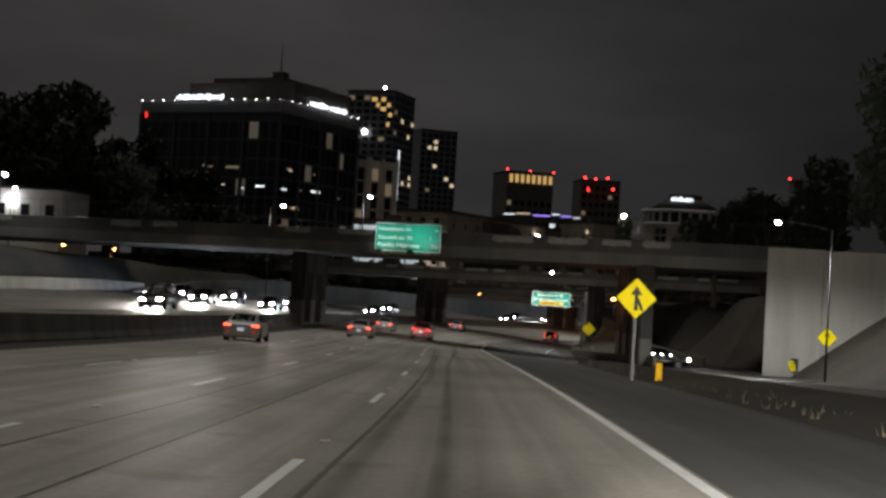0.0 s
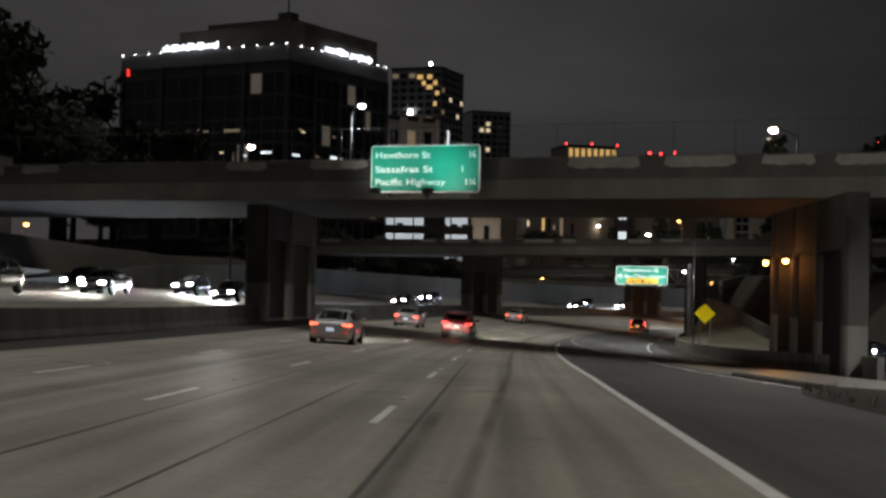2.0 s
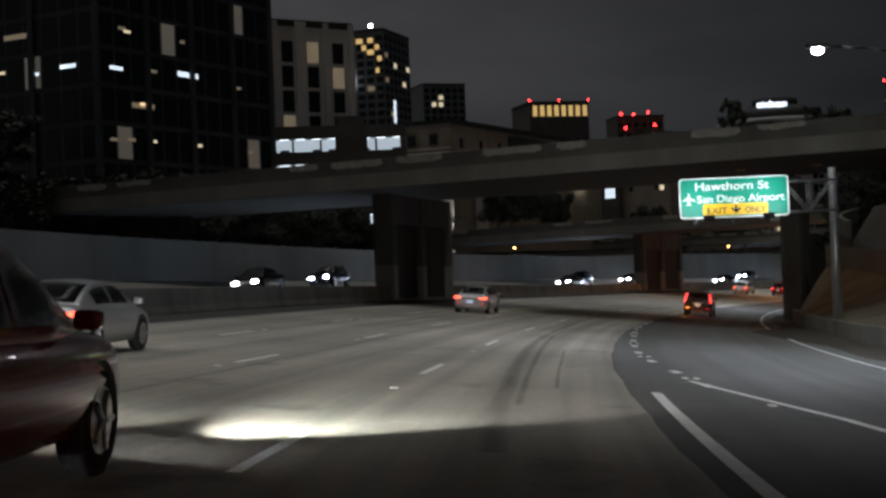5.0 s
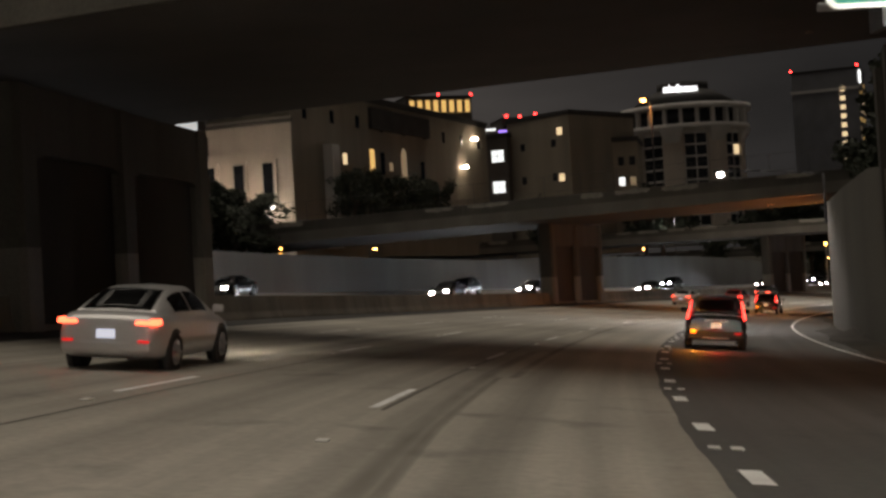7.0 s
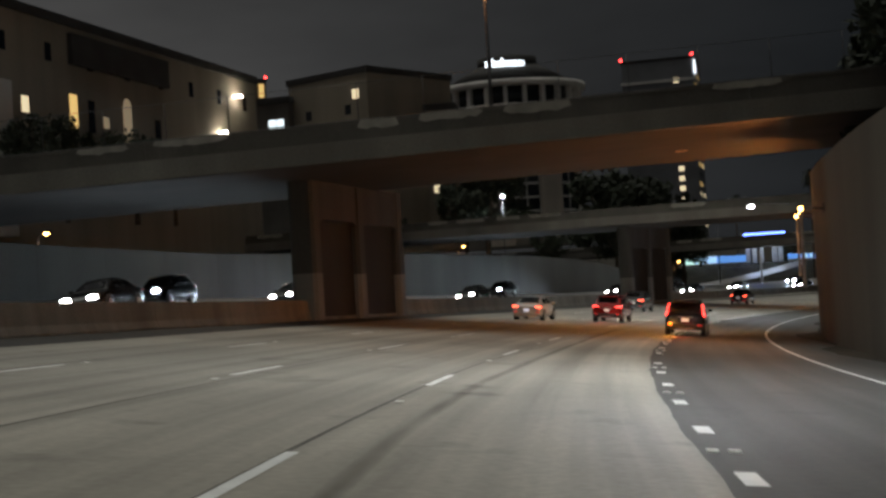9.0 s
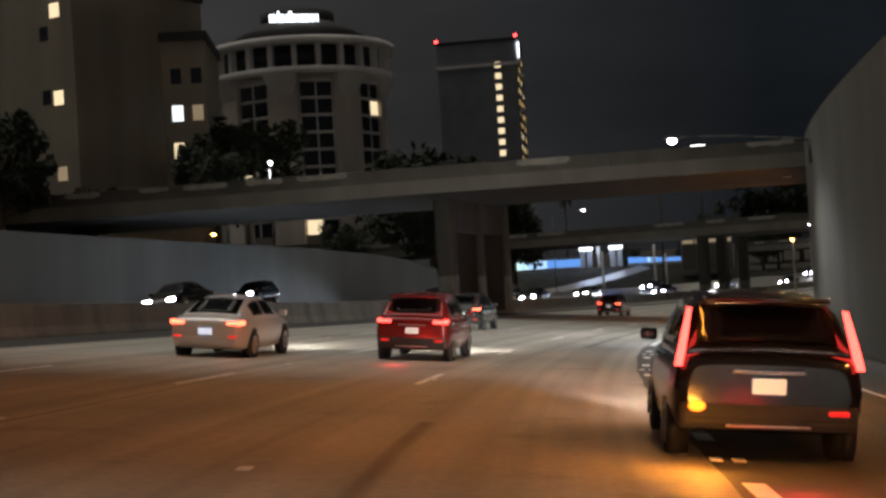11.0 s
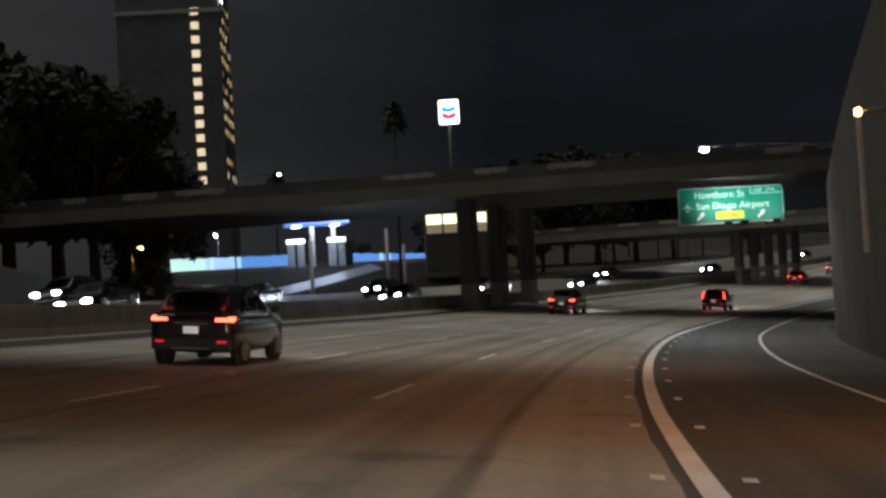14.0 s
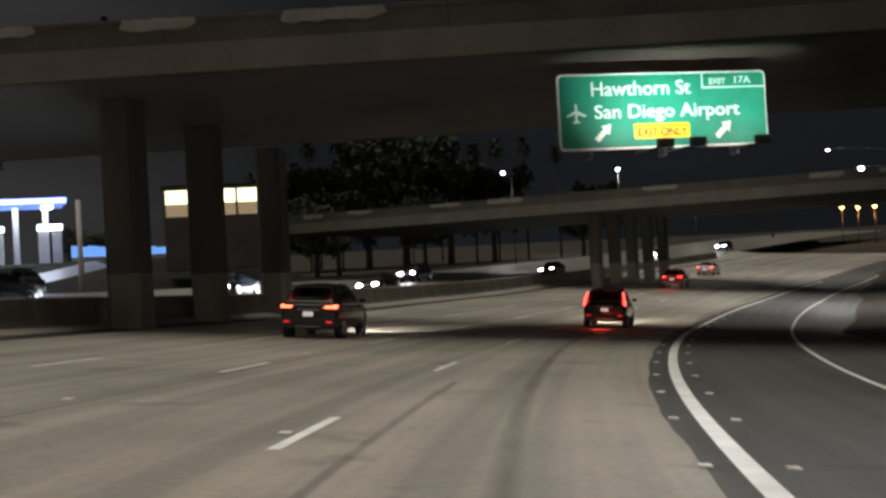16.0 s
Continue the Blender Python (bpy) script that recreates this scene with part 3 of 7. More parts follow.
# ---- overpasses ----
def overpass(name, p, d, width, zb, left, right, label, columns=(), slope=0.0, fence=True, depth=.92, parapet=0.85, piers=()):
    """A concrete road bridge: p is a place on its near lower edge, d its direction to the right in plan."""
    d = Vector((d[0], d[1], 0)).normalized()
    ang = math.atan2(d.y, d.x)
    m = Matrix.Translation((p[0], p[1], zb)) @ Matrix.Rotation(ang, 4, "Z") @ Matrix.Rotation(-math.atan(slope), 4, "Y")
    inv = m.inverted()
    e = thing(name, m, label, "overpass", kind="structure")
    # cast slab with plain vertical fascias and a drip edge under them
    prof = [(.30, 0), (.24, .05), (.17, .05), (.12, 0), (.04, 0), (0, .04), (0, depth), (width, depth), (width, .04), (width - .04, 0)]
    bm = bmesh.new()
    xs = np.linspace(-left, right, 9)
    rings = [[bm.verts.new((x, y, z)) for y, z in prof] for x in xs]
    n = len(prof)
    for a, b in zip(rings[:-1], rings[1:]):
        for i in range(n):
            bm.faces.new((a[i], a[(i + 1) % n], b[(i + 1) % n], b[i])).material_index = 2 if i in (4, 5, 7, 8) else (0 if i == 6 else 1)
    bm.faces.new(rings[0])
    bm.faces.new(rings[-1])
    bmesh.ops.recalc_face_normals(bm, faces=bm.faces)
    part("deck", bm, [BRIDGE_CONC, SHADE_CONC, FASCIA_CONC], e)
    # parapets in cast lengths, set back a little above the fascia, with a coping
    for y0 in (.05, width - .35):
        x = -left
        while x < right:
            x2 = min(x + 9.0, right)
            bm = bmesh.new()
            box(bm, x + .012, x2 - .012, y0, y0 + .3, depth, depth + parapet - .14)
            box(bm, x + .012, x2 - .012, y0 - .04, y0 + .34, depth + parapet - .14, depth + parapet, .02)
            part("parapet", bm, BRIDGE_CONC, e)
            x = x2
    rnd = random.Random(label)
    x = -left + 4
    while x < right - 5:     # roller-painted spots along the top of the near parapet
        ln = rnd.uniform(1.6, 3.8)
        z0, z1 = depth + parapet * rnd.uniform(.45, .62), depth + parapet - .005
        k = 9
        lower = [(x + ln * i / k, z0 + rnd.uniform(-.05, .06) + (.12 if i in (0, k) else 0)) for i in range(k + 1)]
        upper = [(x + ln * i / k + (.12 if i == 0 else -.1 if i == k else 0), z1 - rnd.uniform(0, .05)) for i in range(k, -1, -1)]
        bm = bmesh.new()
        ring = lower + upper
        fa = [bm.verts.new((u, .002, v)) for u, v in ring]
        fb = [bm.verts.new((u, .045, v)) for u, v in ring]
        bm.faces.new(fa)
        for i in range(len(ring)):
            j = (i + 1) % len(ring)
            bm.faces.new((fa[i], fb[i], fb[j], fa[j]))
        bmesh.ops.recalc_face_normals(bm, faces=bm.faces)
        part("paint_patch", bm, PATCH_PAINT, e, "pale painted-over patch")
        x += ln + rnd.choice((.9, 1.2, 2.6, 6.0, 11.0))
    if fence:
        bm = bmesh.new()
        rod(bm, (0, 0, 0), (0, 0, 1.7), .022, seg=6)
        post = mesh_of("fence_post", bm, DARK_STEEL)
        for y in (.2, width - .2):
            for x in np.arange(-left + 1, right, 3.0):
                share("fence_post", post, e, Matrix.Translation((x, y, depth + parapet)))
            for z in (.05, 1.68):
                bm = bmesh.new()
                rod(bm, (-left, y, depth + parapet + z), (right, y, depth + parapet + z), .014, seg=5)
                part("fence_rail", bm, DARK_STEEL, e)

    def soffit(x, y):
        v = inv @ Vector((x, y, 0))
        return (m @ Vector((v.x, v.y, .03))).z

    def post_at(cx, cy, base, w, l, rot, paint=.36):
        """Chamfered column, painted pale up to the reach of a roller."""
        top, c = soffit(cx, cy), min(w, l) * .14
        sec = [(-w / 2, -l / 2 + c), (-w / 2 + c, -l / 2), (w / 2 - c, -l / 2), (w / 2, -l / 2 + c), (w / 2, l / 2 - c), (w / 2 - c, l / 2), (-w / 2 + c, l / 2), (-w / 2, l / 2 - c)]
        R = Matrix.Translation((cx, cy, 0)) @ Matrix.Rotation(radians(rot), 4, "Z")
        bm = bmesh.new()
        rg = [[bm.verts.new(inv @ (R @ Vector((x, y, z)))) for x, y in sec] for z in (base, base + paint * (top - base), top)]
        for k, (a, b) in enumerate(zip(rg[:-1], rg[1:])):
            for i in range(8):
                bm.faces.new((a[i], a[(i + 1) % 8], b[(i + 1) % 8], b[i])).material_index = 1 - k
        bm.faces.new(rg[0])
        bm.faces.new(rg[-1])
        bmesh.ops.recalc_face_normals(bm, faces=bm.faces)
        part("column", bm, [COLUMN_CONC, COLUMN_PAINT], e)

    for col in columns:
        post_at(*col)
    for row in piers:       # columns in line, with a recessed wall and a haunched beam between them
        for col in row:
            post_at(*col)
        for (ax, ay, ab, w, l, rot), (bx, by, bb, *_) in zip(row[:-1], row[1:]):
            a, b = Vector((ax, ay, ab)), Vector((bx, by, bb))
            u = Vector((b.x - a.x, b.y - a.y, 0)).normalized()
            v = Vector((-u.y, u.x, 0))
            ta, tb = soffit(ax, ay), soffit(bx, by)
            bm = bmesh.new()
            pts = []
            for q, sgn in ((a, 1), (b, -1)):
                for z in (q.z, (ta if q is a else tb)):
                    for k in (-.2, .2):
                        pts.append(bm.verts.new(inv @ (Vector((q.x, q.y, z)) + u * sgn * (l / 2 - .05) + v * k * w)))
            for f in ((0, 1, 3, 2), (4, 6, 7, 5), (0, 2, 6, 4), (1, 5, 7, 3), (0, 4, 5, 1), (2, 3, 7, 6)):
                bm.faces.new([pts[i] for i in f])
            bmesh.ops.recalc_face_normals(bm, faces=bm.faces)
            part("recess_wall", bm, RECESS_CONC, e, "recessed wall with its shade in the colour")
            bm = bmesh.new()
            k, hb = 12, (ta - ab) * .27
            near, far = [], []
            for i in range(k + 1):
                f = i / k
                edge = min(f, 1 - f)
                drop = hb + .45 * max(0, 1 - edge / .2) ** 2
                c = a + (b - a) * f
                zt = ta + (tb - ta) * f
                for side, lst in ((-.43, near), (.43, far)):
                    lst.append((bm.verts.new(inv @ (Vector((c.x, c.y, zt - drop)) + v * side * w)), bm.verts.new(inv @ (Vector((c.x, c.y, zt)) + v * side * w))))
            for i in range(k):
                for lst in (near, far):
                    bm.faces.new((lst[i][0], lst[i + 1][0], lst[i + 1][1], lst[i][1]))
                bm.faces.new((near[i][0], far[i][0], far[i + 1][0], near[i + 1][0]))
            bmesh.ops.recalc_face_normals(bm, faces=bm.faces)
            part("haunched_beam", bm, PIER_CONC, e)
    return e, inv


def median_pier(s0, s1, w=1.3, l=1.25):
    """Three columns in the median from s0 to s1."""
    out = []
    for s in np.linspace(s0 + l / 2, s1 - l / 2, 3):
        v = rd(s, median_q(s))
        out.append((v.x, v.y, v.z - .3, w, l, -heading(s)))
    return out


side_pier = [(13.35 + .03 * k, 114.6 + 6.7 * k, -5.3, 1.05, 1.05, 0) for k in range(4)]
b1, _ = overpass("overpass_1", (-6.7, 124.3), (1, -.30), 21.5, 3.865, 75, 33, "concrete overpass carrying a green distance sign", slope=.0045, depth=1.0, parapet=1.12, piers=[median_pier(132, 148), side_pier])
b2, _ = overpass("overpass_2", (0, 207.3), (1, -.48), 18, 2.42, 75, 45, "concrete overpass over the freeway and the exit lane", columns=[(17.35, 221.3, -7.6, 1.4, 1.5, -16, .02), (18.9, 226.6, -7.6, 1.4, 1.5, -16, .02)], slope=.006, fence=False, piers=[median_pier(215.7, 231)])
b3, _ = overpass("overpass_3", (14, 293.3), (1, -.35), 19.5, .62, 70, 36, "concrete overpass glowing orange underneath near the wall lamps", slope=.022, piers=[median_pier(298.6, 314.6)])
b4, _ = overpass("overpass_4", (51, 366.8), (1, -.45), 20, -.3, 70, 40, "concrete overpass on a row of median columns", slope=0.004, fence=False, piers=[median_pier(377.6, 393.6)])
cols5 = [(x, y, -11.6, 1.2, 1.5, -45) for x, y in ((106.6, 438.2), (113.2, 445.6), (120.3, 453.0))]
b5, _ = overpass("overpass_5", (104.7, 433.0), (1, -.72), 23, -2.2, 80, 55, "concrete overpass carrying a green exit sign", cols5, .004, False)
cols6 = [(171.9 + 4.58 * k, 488.1 + 2.58 * k, -10.8, 1.0, 1.0, -60) for k in range(5)]
b6, _ = overpass("overpass_6", (168.4, 486.2), (.49, -.87), 29, -3.7, 32, 60, "distant concrete overpass on five median columns", cols6, 0.0, False)

# fill lights added flush in the underpass soffits to brighten the road below
for br, xs, y, col, pw in ((b2, (9.5, 14.0), 9.0, (1.0, .52, .25), 30), (b3, (17.0, ), 12, (1.0, .45, .18), 120), (b4, (23.0, ), 10, (1.0, .62, .36), 75)):
    for x in xs:
        bm = bmesh.new()
        box(bm, x - .3, x + .3, y - .12, y + .12, -.012, .03)
        part("soffit_fill_panel", bm, FILL_DIM, br, "added flush fill light under the deck")
        la = bpy.data.lights.new("soffit_fill", "AREA")
        la.shape, la.size, la.size_y, la.energy, la.color = "RECTANGLE", .8, .4, pw, col
        new("soffit_fill", la).matrix_basis = br.matrix_basis @ look((x, y, -.05), (x, y + .01, -3))

# end wall of the first overpass beside the ramp
bm = bmesh.new()
d1 = Vector((1, -.30, 0)).normalized()
n1 = Vector((.30, 1, 0)).normalized()
o = Vector((22.9, 114.6, 0))
for lo, hi, yo, z1 in ((0, 4.4, -.12, 5.98), (4.4, 16, .1, 5.9)):
    M = Matrix.Translation(o) @ Matrix.Rotation(math.atan2(d1.y, d1.x), 4, "Z")
    box(bm, lo + .01, hi, yo, 22.5, -5.2, z1, .03, 0, M)
# paler concrete here stands in for part of the ramp lamp's light
tagged(part("abutment", bm, WALL_PALE), "pale concrete end wall under the first overpass", "abutment", kind="structure")


# ---- signs ----
def text_mesh(body, size, mat, name, space=1.0):
    cu = bpy.data.curves.new(name, "FONT")
    cu.body, cu.size, cu.align_x, cu.align_y = body, size, "LEFT", "BOTTOM_BASELINE"
    cu.extrude, cu.offset, cu.space_character = .006, .004, space
    ob = bpy.data.objects.new(name, cu)
    scene.collection.objects.link(ob)
    me = bpy.data.meshes.new_from_object(ob.evaluated_get(bpy.context.evaluated_depsgraph_get()))
    bpy.data.objects.remove(ob)
    bpy.data.curves.remove(cu)
    me.materials.clear()
    me.materials.append(mat)
    return me


STAND = Matrix.Rotation(radians(90), 4, "X")   # lays flat lettering upright, facing -y


def words(body, x0, x1, z, size, mat, parent, y=-.045, name="lettering"):
    def reach(me):
        return max(v.co.x for v in me.vertices)

    k = (x1 - x0) / reach(text_mesh(body, size, mat, name))
    done = ""
    for word in body.split(" "):     # one piece for each word
        done += word
        me = text_mesh(word, size, mat, name)
        x = reach(text_mesh(done, size, mat, name)) - reach(me)
        share(name, me, parent, Matrix.Translation((x0 + x * k, y, z)) @ STAND @ Matrix.Diagonal((k, 1, 1, 1)))
        done += " "


def rounded(bm, w, h, r, y0, y1, mi=0, cx=0, cz=0):
    pts = []
    for sx, sz, a0 in ((1, 1, 0), (-1, 1, 90), (-1, -1, 180), (1, -1, 270)):
        for k in range(5):
            a = radians(a0 + k * 22.5)
            pts.append((cx + sx * (w / 2 - r) + r * math.cos(a), cz + sz * (h / 2 - r) + r * math.sin(a)))
    f = [bm.verts.new((x, y0, z)) for x, z in pts]
    g = [bm.verts.new((x, y1, z)) for x, z in pts]
    fs = [bm.faces.new(f), bm.faces.new(g[::-1])]
    for i in range(len(pts)):
        j = (i + 1) % len(pts)
        fs.append(bm.faces.new((f[i], g[i], g[j], f[j])))
    for q in fs:
        q.material_index = mi


def shape(name, pts, y, mat, parent, m=None):
    bm = bmesh.new()
    a = [bm.verts.new((x, y, z)) for x, z in pts]
    b = [bm.verts.new((x, y + .01, z)) for x, z in pts]
    bm.faces.new(a)
    bm.faces.new(b[::-1])
    for i in range(len(pts)):
        j = (i + 1) % len(pts)
        bm.faces.new((a[i], b[i], b[j], a[j]))
    bmesh.ops.recalc_face_normals(bm, faces=bm.faces)
    return part(name, bm, mat, parent, m=m)


PLANE_SHAPE = [(0, .5), (.05, .42), (.06, .16), (.48, -.08), (.48, -.17), (.06, -.04), (.045, -.3), (.17, -.41), (.17, -.47), (0, -.43),
               (-.17, -.47), (-.17, -.41), (-.045, -.3), (-.06, -.04), (-.48, -.17), (-.48, -.08), (-.06, .16), (-.05, .42)]
ARROW = [(.5, .5), (-.05, .38), (.08, .25), (-.42, -.25), (-.22, -.45), (.28, .05), (.41, -.08)]
DOWN = [(0, -.5), (-.5, .12), (-.32, .2), (-.1, .0), (-.1, .5), (.1, .5), (.1, .0), (.32, .2), (.5, .12)]


def guide_sign(name, a, b, z0, z1, label, lamps, power):
    """A green guide sign from a to b in plan, with its lights below."""
    a, b = Vector((*a, 0)), Vector((*b, 0))
    d = b - a
    w, h = d.length, z1 - z0
    m = Matrix.Translation(((a.x + b.x) / 2, (a.y + b.y) / 2, (z0 + z1) / 2)) @ Matrix.Rotation(math.atan2(d.y, d.x), 4, "Z")
    e = thing(name, m, label, "road sign")
    bm = bmesh.new()
    rounded(bm, w, h, .18, 0, .05)
    part("border", bm, SIGN_WHITE, e, "white border")
    bm = bmesh.new()
    rounded(bm, w - .14, h - .14, .13, -.02, .0)
    part("panel", bm, SIGN_GREEN, e, "green reflective panel")
    for x in np.linspace(-w * .35, w * .35, 3):
        bm = bmesh.new()
        box(bm, x - .05, x + .05, .05, .6, -h / 2 - .25, h / 2 - .2)
        part("bracket", bm, DARK_STEEL, e)
    for x in lamps:
        bm = bmesh.new()
        rod(bm, (x, .3, -h / 2 - .1), (x, -2.2, -h / 2 - .16), .04, seg=8)
        box(bm, x - .26, x + .26, -2.45, -2.18, -h / 2 - .2, -h / 2 + .1, .05)
        part("sign_light", bm, SIGN_BLACK, e, "black sign floodlight")
        la = bpy.data.lights.new("sign_flood", "AREA")
        la.shape, la.size, la.size_y, la.energy, la.color = "RECTANGLE", 1.5, .25, power, (.93, 1.0, .95)
        la.spread = radians(105)
        lo = new("sign_flood", la)
        lo.matrix_basis = m @ look((x * 1.3, -2.12, -h / 2 + .06), (x, .0, h * .3))
    return e, w, h


# distance sign on the first overpass
e, w, h = guide_sign("distance_sign", (-9.6, 124.05), (-3.8, 122.3), 4.15, 6.62, "green distance sign with three white lines on the overpass", (-1.75, 1.1), 34)
for body, z, x1, num, wd, xr in (("Hawthorn St", .56, .30, "\u00bc", .42, .22), ("Sassafras St", -.18, .47, "1", .1, .92), ("Pacific Highway", -.84, 1.17, "1\u00bc", .66, .2)):
    words(body, -w / 2 + .25, x1, z, .47, SIGN_WHITE, e)
    words(num, w / 2 - xr - wd, w / 2 - xr, z, .47, SIGN_WHITE, e)

# cantilever exit sign before the second overpass
e, w, h = guide_sign("exit_sign", (7.05, 196.75), (12.35, 196.6), -.68, 1.3, "green airport exit sign with an amber exit only panel", (-1.5, 1.3), 36)
words("Hawthorn St", -w / 2 + .75, w / 2 - .95, .38, .55, SIGN_WHITE, e)
words("San Diego Airport", -w / 2 + .85, w / 2 - .22, -.22, .5, SIGN_WHITE, e)
shape("plane_symbol", [(x * .62, z * .62) for x, z in PLANE_SHAPE], -.04, SIGN_WHITE, e, Matrix.Translation((-w / 2 + .46, 0, -.03)))
bm = bmesh.new()
rounded(bm, 3.15, .56, .05, -.035, -.02, cx=.05, cz=-.58)
part("amber_panel", bm, SIGN_AMBER, e, "amber exit only panel")
words("EXIT", -1.35, -.35, -.77, .42, SIGN_BLACK, e)
words("ONLY", .5, 1.5, -.77, .42, SIGN_BLACK, e)
shape("arrow", [(x * .55, z * .42) for x, z in DOWN], -.05, SIGN_BLACK, e, Matrix.Translation((.08, 0, -.58)))

# overhead exit sign on the fifth overpass
e, w, h = guide_sign("exit_sign", (116.85, 427.0), (123.6, 424.2), -5.1, -2.6, "wide green airport exit sign with exit tab and arrows", (-.95, .15, 2.35), 23)
words("Hawthorn St", -2.55, .95, .52, .66, SIGN_WHITE, e)
words("San Diego Airport", -2.45, 2.65, -.22, .62, SIGN_WHITE, e)
shape("plane_symbol", [(x * .68, z * .68) for x, z in PLANE_SHAPE], -.04, SIGN_WHITE, e, Matrix.Translation((-w / 2 + .6, 0, -.05)))
for x in (-2.2, 2.0):
    shape("arrow", [(p * .62, q * .62) for p, q in ARROW], -.04, SIGN_WHITE, e, Matrix.Translation((x, 0, -.72)))
bm = bmesh.new()
rounded(bm, 1.95, .5, .06, -.035, -.02, cx=-.12, cz=-.68)
part("amber_panel", bm, SIGN_AMBER, e, "amber exit only panel")
words("EXIT ONLY", -.98, .75, -.84, .38, SIGN_BLACK, e)
for x0, x1, z0, z1 in ((1.35, 1.4, .68, 1.2), (1.4, w / 2 - .05, .68, .73)):
    bm = bmesh.new()
    box(bm, x0, x1, -.035, -.02, z0, z1)
    part("tab_border", bm, SIGN_WHITE, e)
words("EXIT", 1.6, 2.2, .82, .26, SIGN_WHITE, e)
words("17A", 2.45, 3.1, .82, .34, SIGN_WHITE, e)

# steel gantry arm of the cantilever sign
e = thing("sign_gantry", Matrix.Translation((14.6, 197.2, -6.4)), "galvanised steel truss gantry holding the exit sign", "gantry")
bm = bmesh.new()
rod(bm, (0, 0, -.3), (0, 0, 8.0), .24, .2, 14)
part("post", bm, GALV, e)
for z in (5.9, 7.4):
    for y in (-.35, .35):
        bm = bmesh.new()
        rod(bm, (0.2, y, z), (-7.4, y, z), .06, seg=8)
        part("chord", bm, GALV, e)
for k in range(6):
    x = -k * 1.2
    for y in (-.35, .35):
        bm = bmesh.new()
        rod(bm, (x, y, 5.9 if k % 2 else 7.4), (x - 1.2, y, 7.4 if k % 2 else 5.9), .04, seg=6)
        rod(bm, (x - 1.2, y, 5.9), (x - 1.2, y, 7.4), .03, seg=6)
        part("brace", bm, GALV, e)


# yellow warning diamonds on posts
def diamond(x, y, zc, side, zg, label, symbol, posts=1, turn=0, tag=0.0):
    e = thing("warning_sign", Matrix.Translation((x, y, zg)) @ Matrix.Rotation(radians(turn), 4, "Z"), label, "road sign", "yellow diamond signs")
    r = side / math.sqrt(2)
    z = zc - zg
    bm = bmesh.new()
    rounded(bm, side, side, .07, -.02, .01)
    part("plate", bm, SIGN_YELLOW, e, "yellow reflective plate", Matrix.Translation((0, 0, z)) @ Matrix.Rotation(radians(45), 4, "Y"))
    for k in range(posts):
        bm = bmesh.new()
        px_ = 0 if posts == 1 else (-.35 + .7 * k) * side
        box(bm, px_ - .05, px_ + .05, .01, .11, -.4, z + r * .6)
        part("post", bm, DARK_STEEL, e)
    if symbol == "merge":
        shape("symbol", [(-.06, -.42), (.06, -.42), (.06, .12), (.2, .12), (0, .42), (-.2, .12), (-.06, .12)], -.03, SIGN_BLACK, e, Matrix.Translation((0, 0, z)) @ Matrix.Diagonal((side, 1, side, 1)))
        shape("symbol_branch", [(.06, -.15), (.16, -.42), (.27, -.42), (.1, -.02), (.06, .02)], -.03, SIGN_BLACK, e, Matrix.Translation((0, 0, z)) @ Matrix.Diagonal((side, 1, side, 1)))
    elif symbol == "small":
        shape("symbol", [(-.25, .12), (.25, .12), (.0, .34)], -.03, SIGN_BLACK, e, Matrix.Translation((0, 0, z)) @ Matrix.Diagonal((side, 1, side, 1)))
    if tag:
        bm = bmesh.new()
        box(bm, -tag / 2, tag / 2, -.02, .0, z - r - .55, z - r - .1)
        part("tag_plate", bm, SIGN_YELLOW, e)
    return e


diamond(5.6, 51.3, 1.37, 1.05, -2.1, "yellow diamond merge sign on a steel post", "merge", 1, 2)
diamond(13.0, 169.0, -2.8, 1.22, -5.9, "yellow diamond speed sign on two posts", "", 2, -4)
diamond(25.4, 104.1, -.8, 1.05, -3.2, "yellow diamond ramp sign beside the slope", "small", 1, 0)
e = thing("hazard_marker", Matrix.Translation((23.2, 104.4, -3.6)), "yellow and black striped hazard marker by the ramp", "marker")
for k in range(4):
    bm = bmesh.new()
    box(bm, -.22, .22, -.02, 0, .25 + k * .2, .38 + k * .2, 0, 0, Matrix.Rotation(radians(-18), 4, "Y"))
    part("chevron", bm, SIGN_YELLOW, e)
bm = bmesh.new()
box(bm, -.28, .28, 0, .05, .1, 1.15)
box(bm, -.04, .04, .05, .12, -.3, 1.1)
part("plate", bm, SIGN_BLACK, e)
e = thing("delineator", Matrix.Translation((6.4, 50.1, -2.0)), "short yellow plastic delineator post at the guardrail", "delineator")
bm = bmesh.new()
rod(bm, (0, 0, -.2), (0, 0, 1.15), .12, seg=12)
part("post", bm, SIGN_AMBER, e)

# verge of dirt and dry grass between the freeway and the ramp, and the ramp with its kerb
RAMP_IN = rq([(-20, 18.5), (20, 15.6), (60, 13.0), (85, 11.2), (106, 9.8), (122, 9.4)])
tagged(ribbon("ramp", RAMP_IN, lambda u: RAMP_IN(u) + 6.0, -20, 122, 2, .02, OPP_ROAD, 2), "pale concrete entry ramp joining the freeway", "road", kind="structure")
sweep_kerb = thing("kerb", Matrix.Identity(4), "low pale concrete kerb along the ramp verge", "kerb", kind="structure")
for s in np.arange(0, 100, 6.0):
    sweep("kerb_stone", [(-.18, -.3), (-.18, .1), (-.12, .15), (.02, .15), (.02, -.3)], np.linspace(s + .01, s + 5.99, 4), BAR_CONC, sweep_kerb, at=RAMP_IN)
bm = bmesh.new()
prev = None
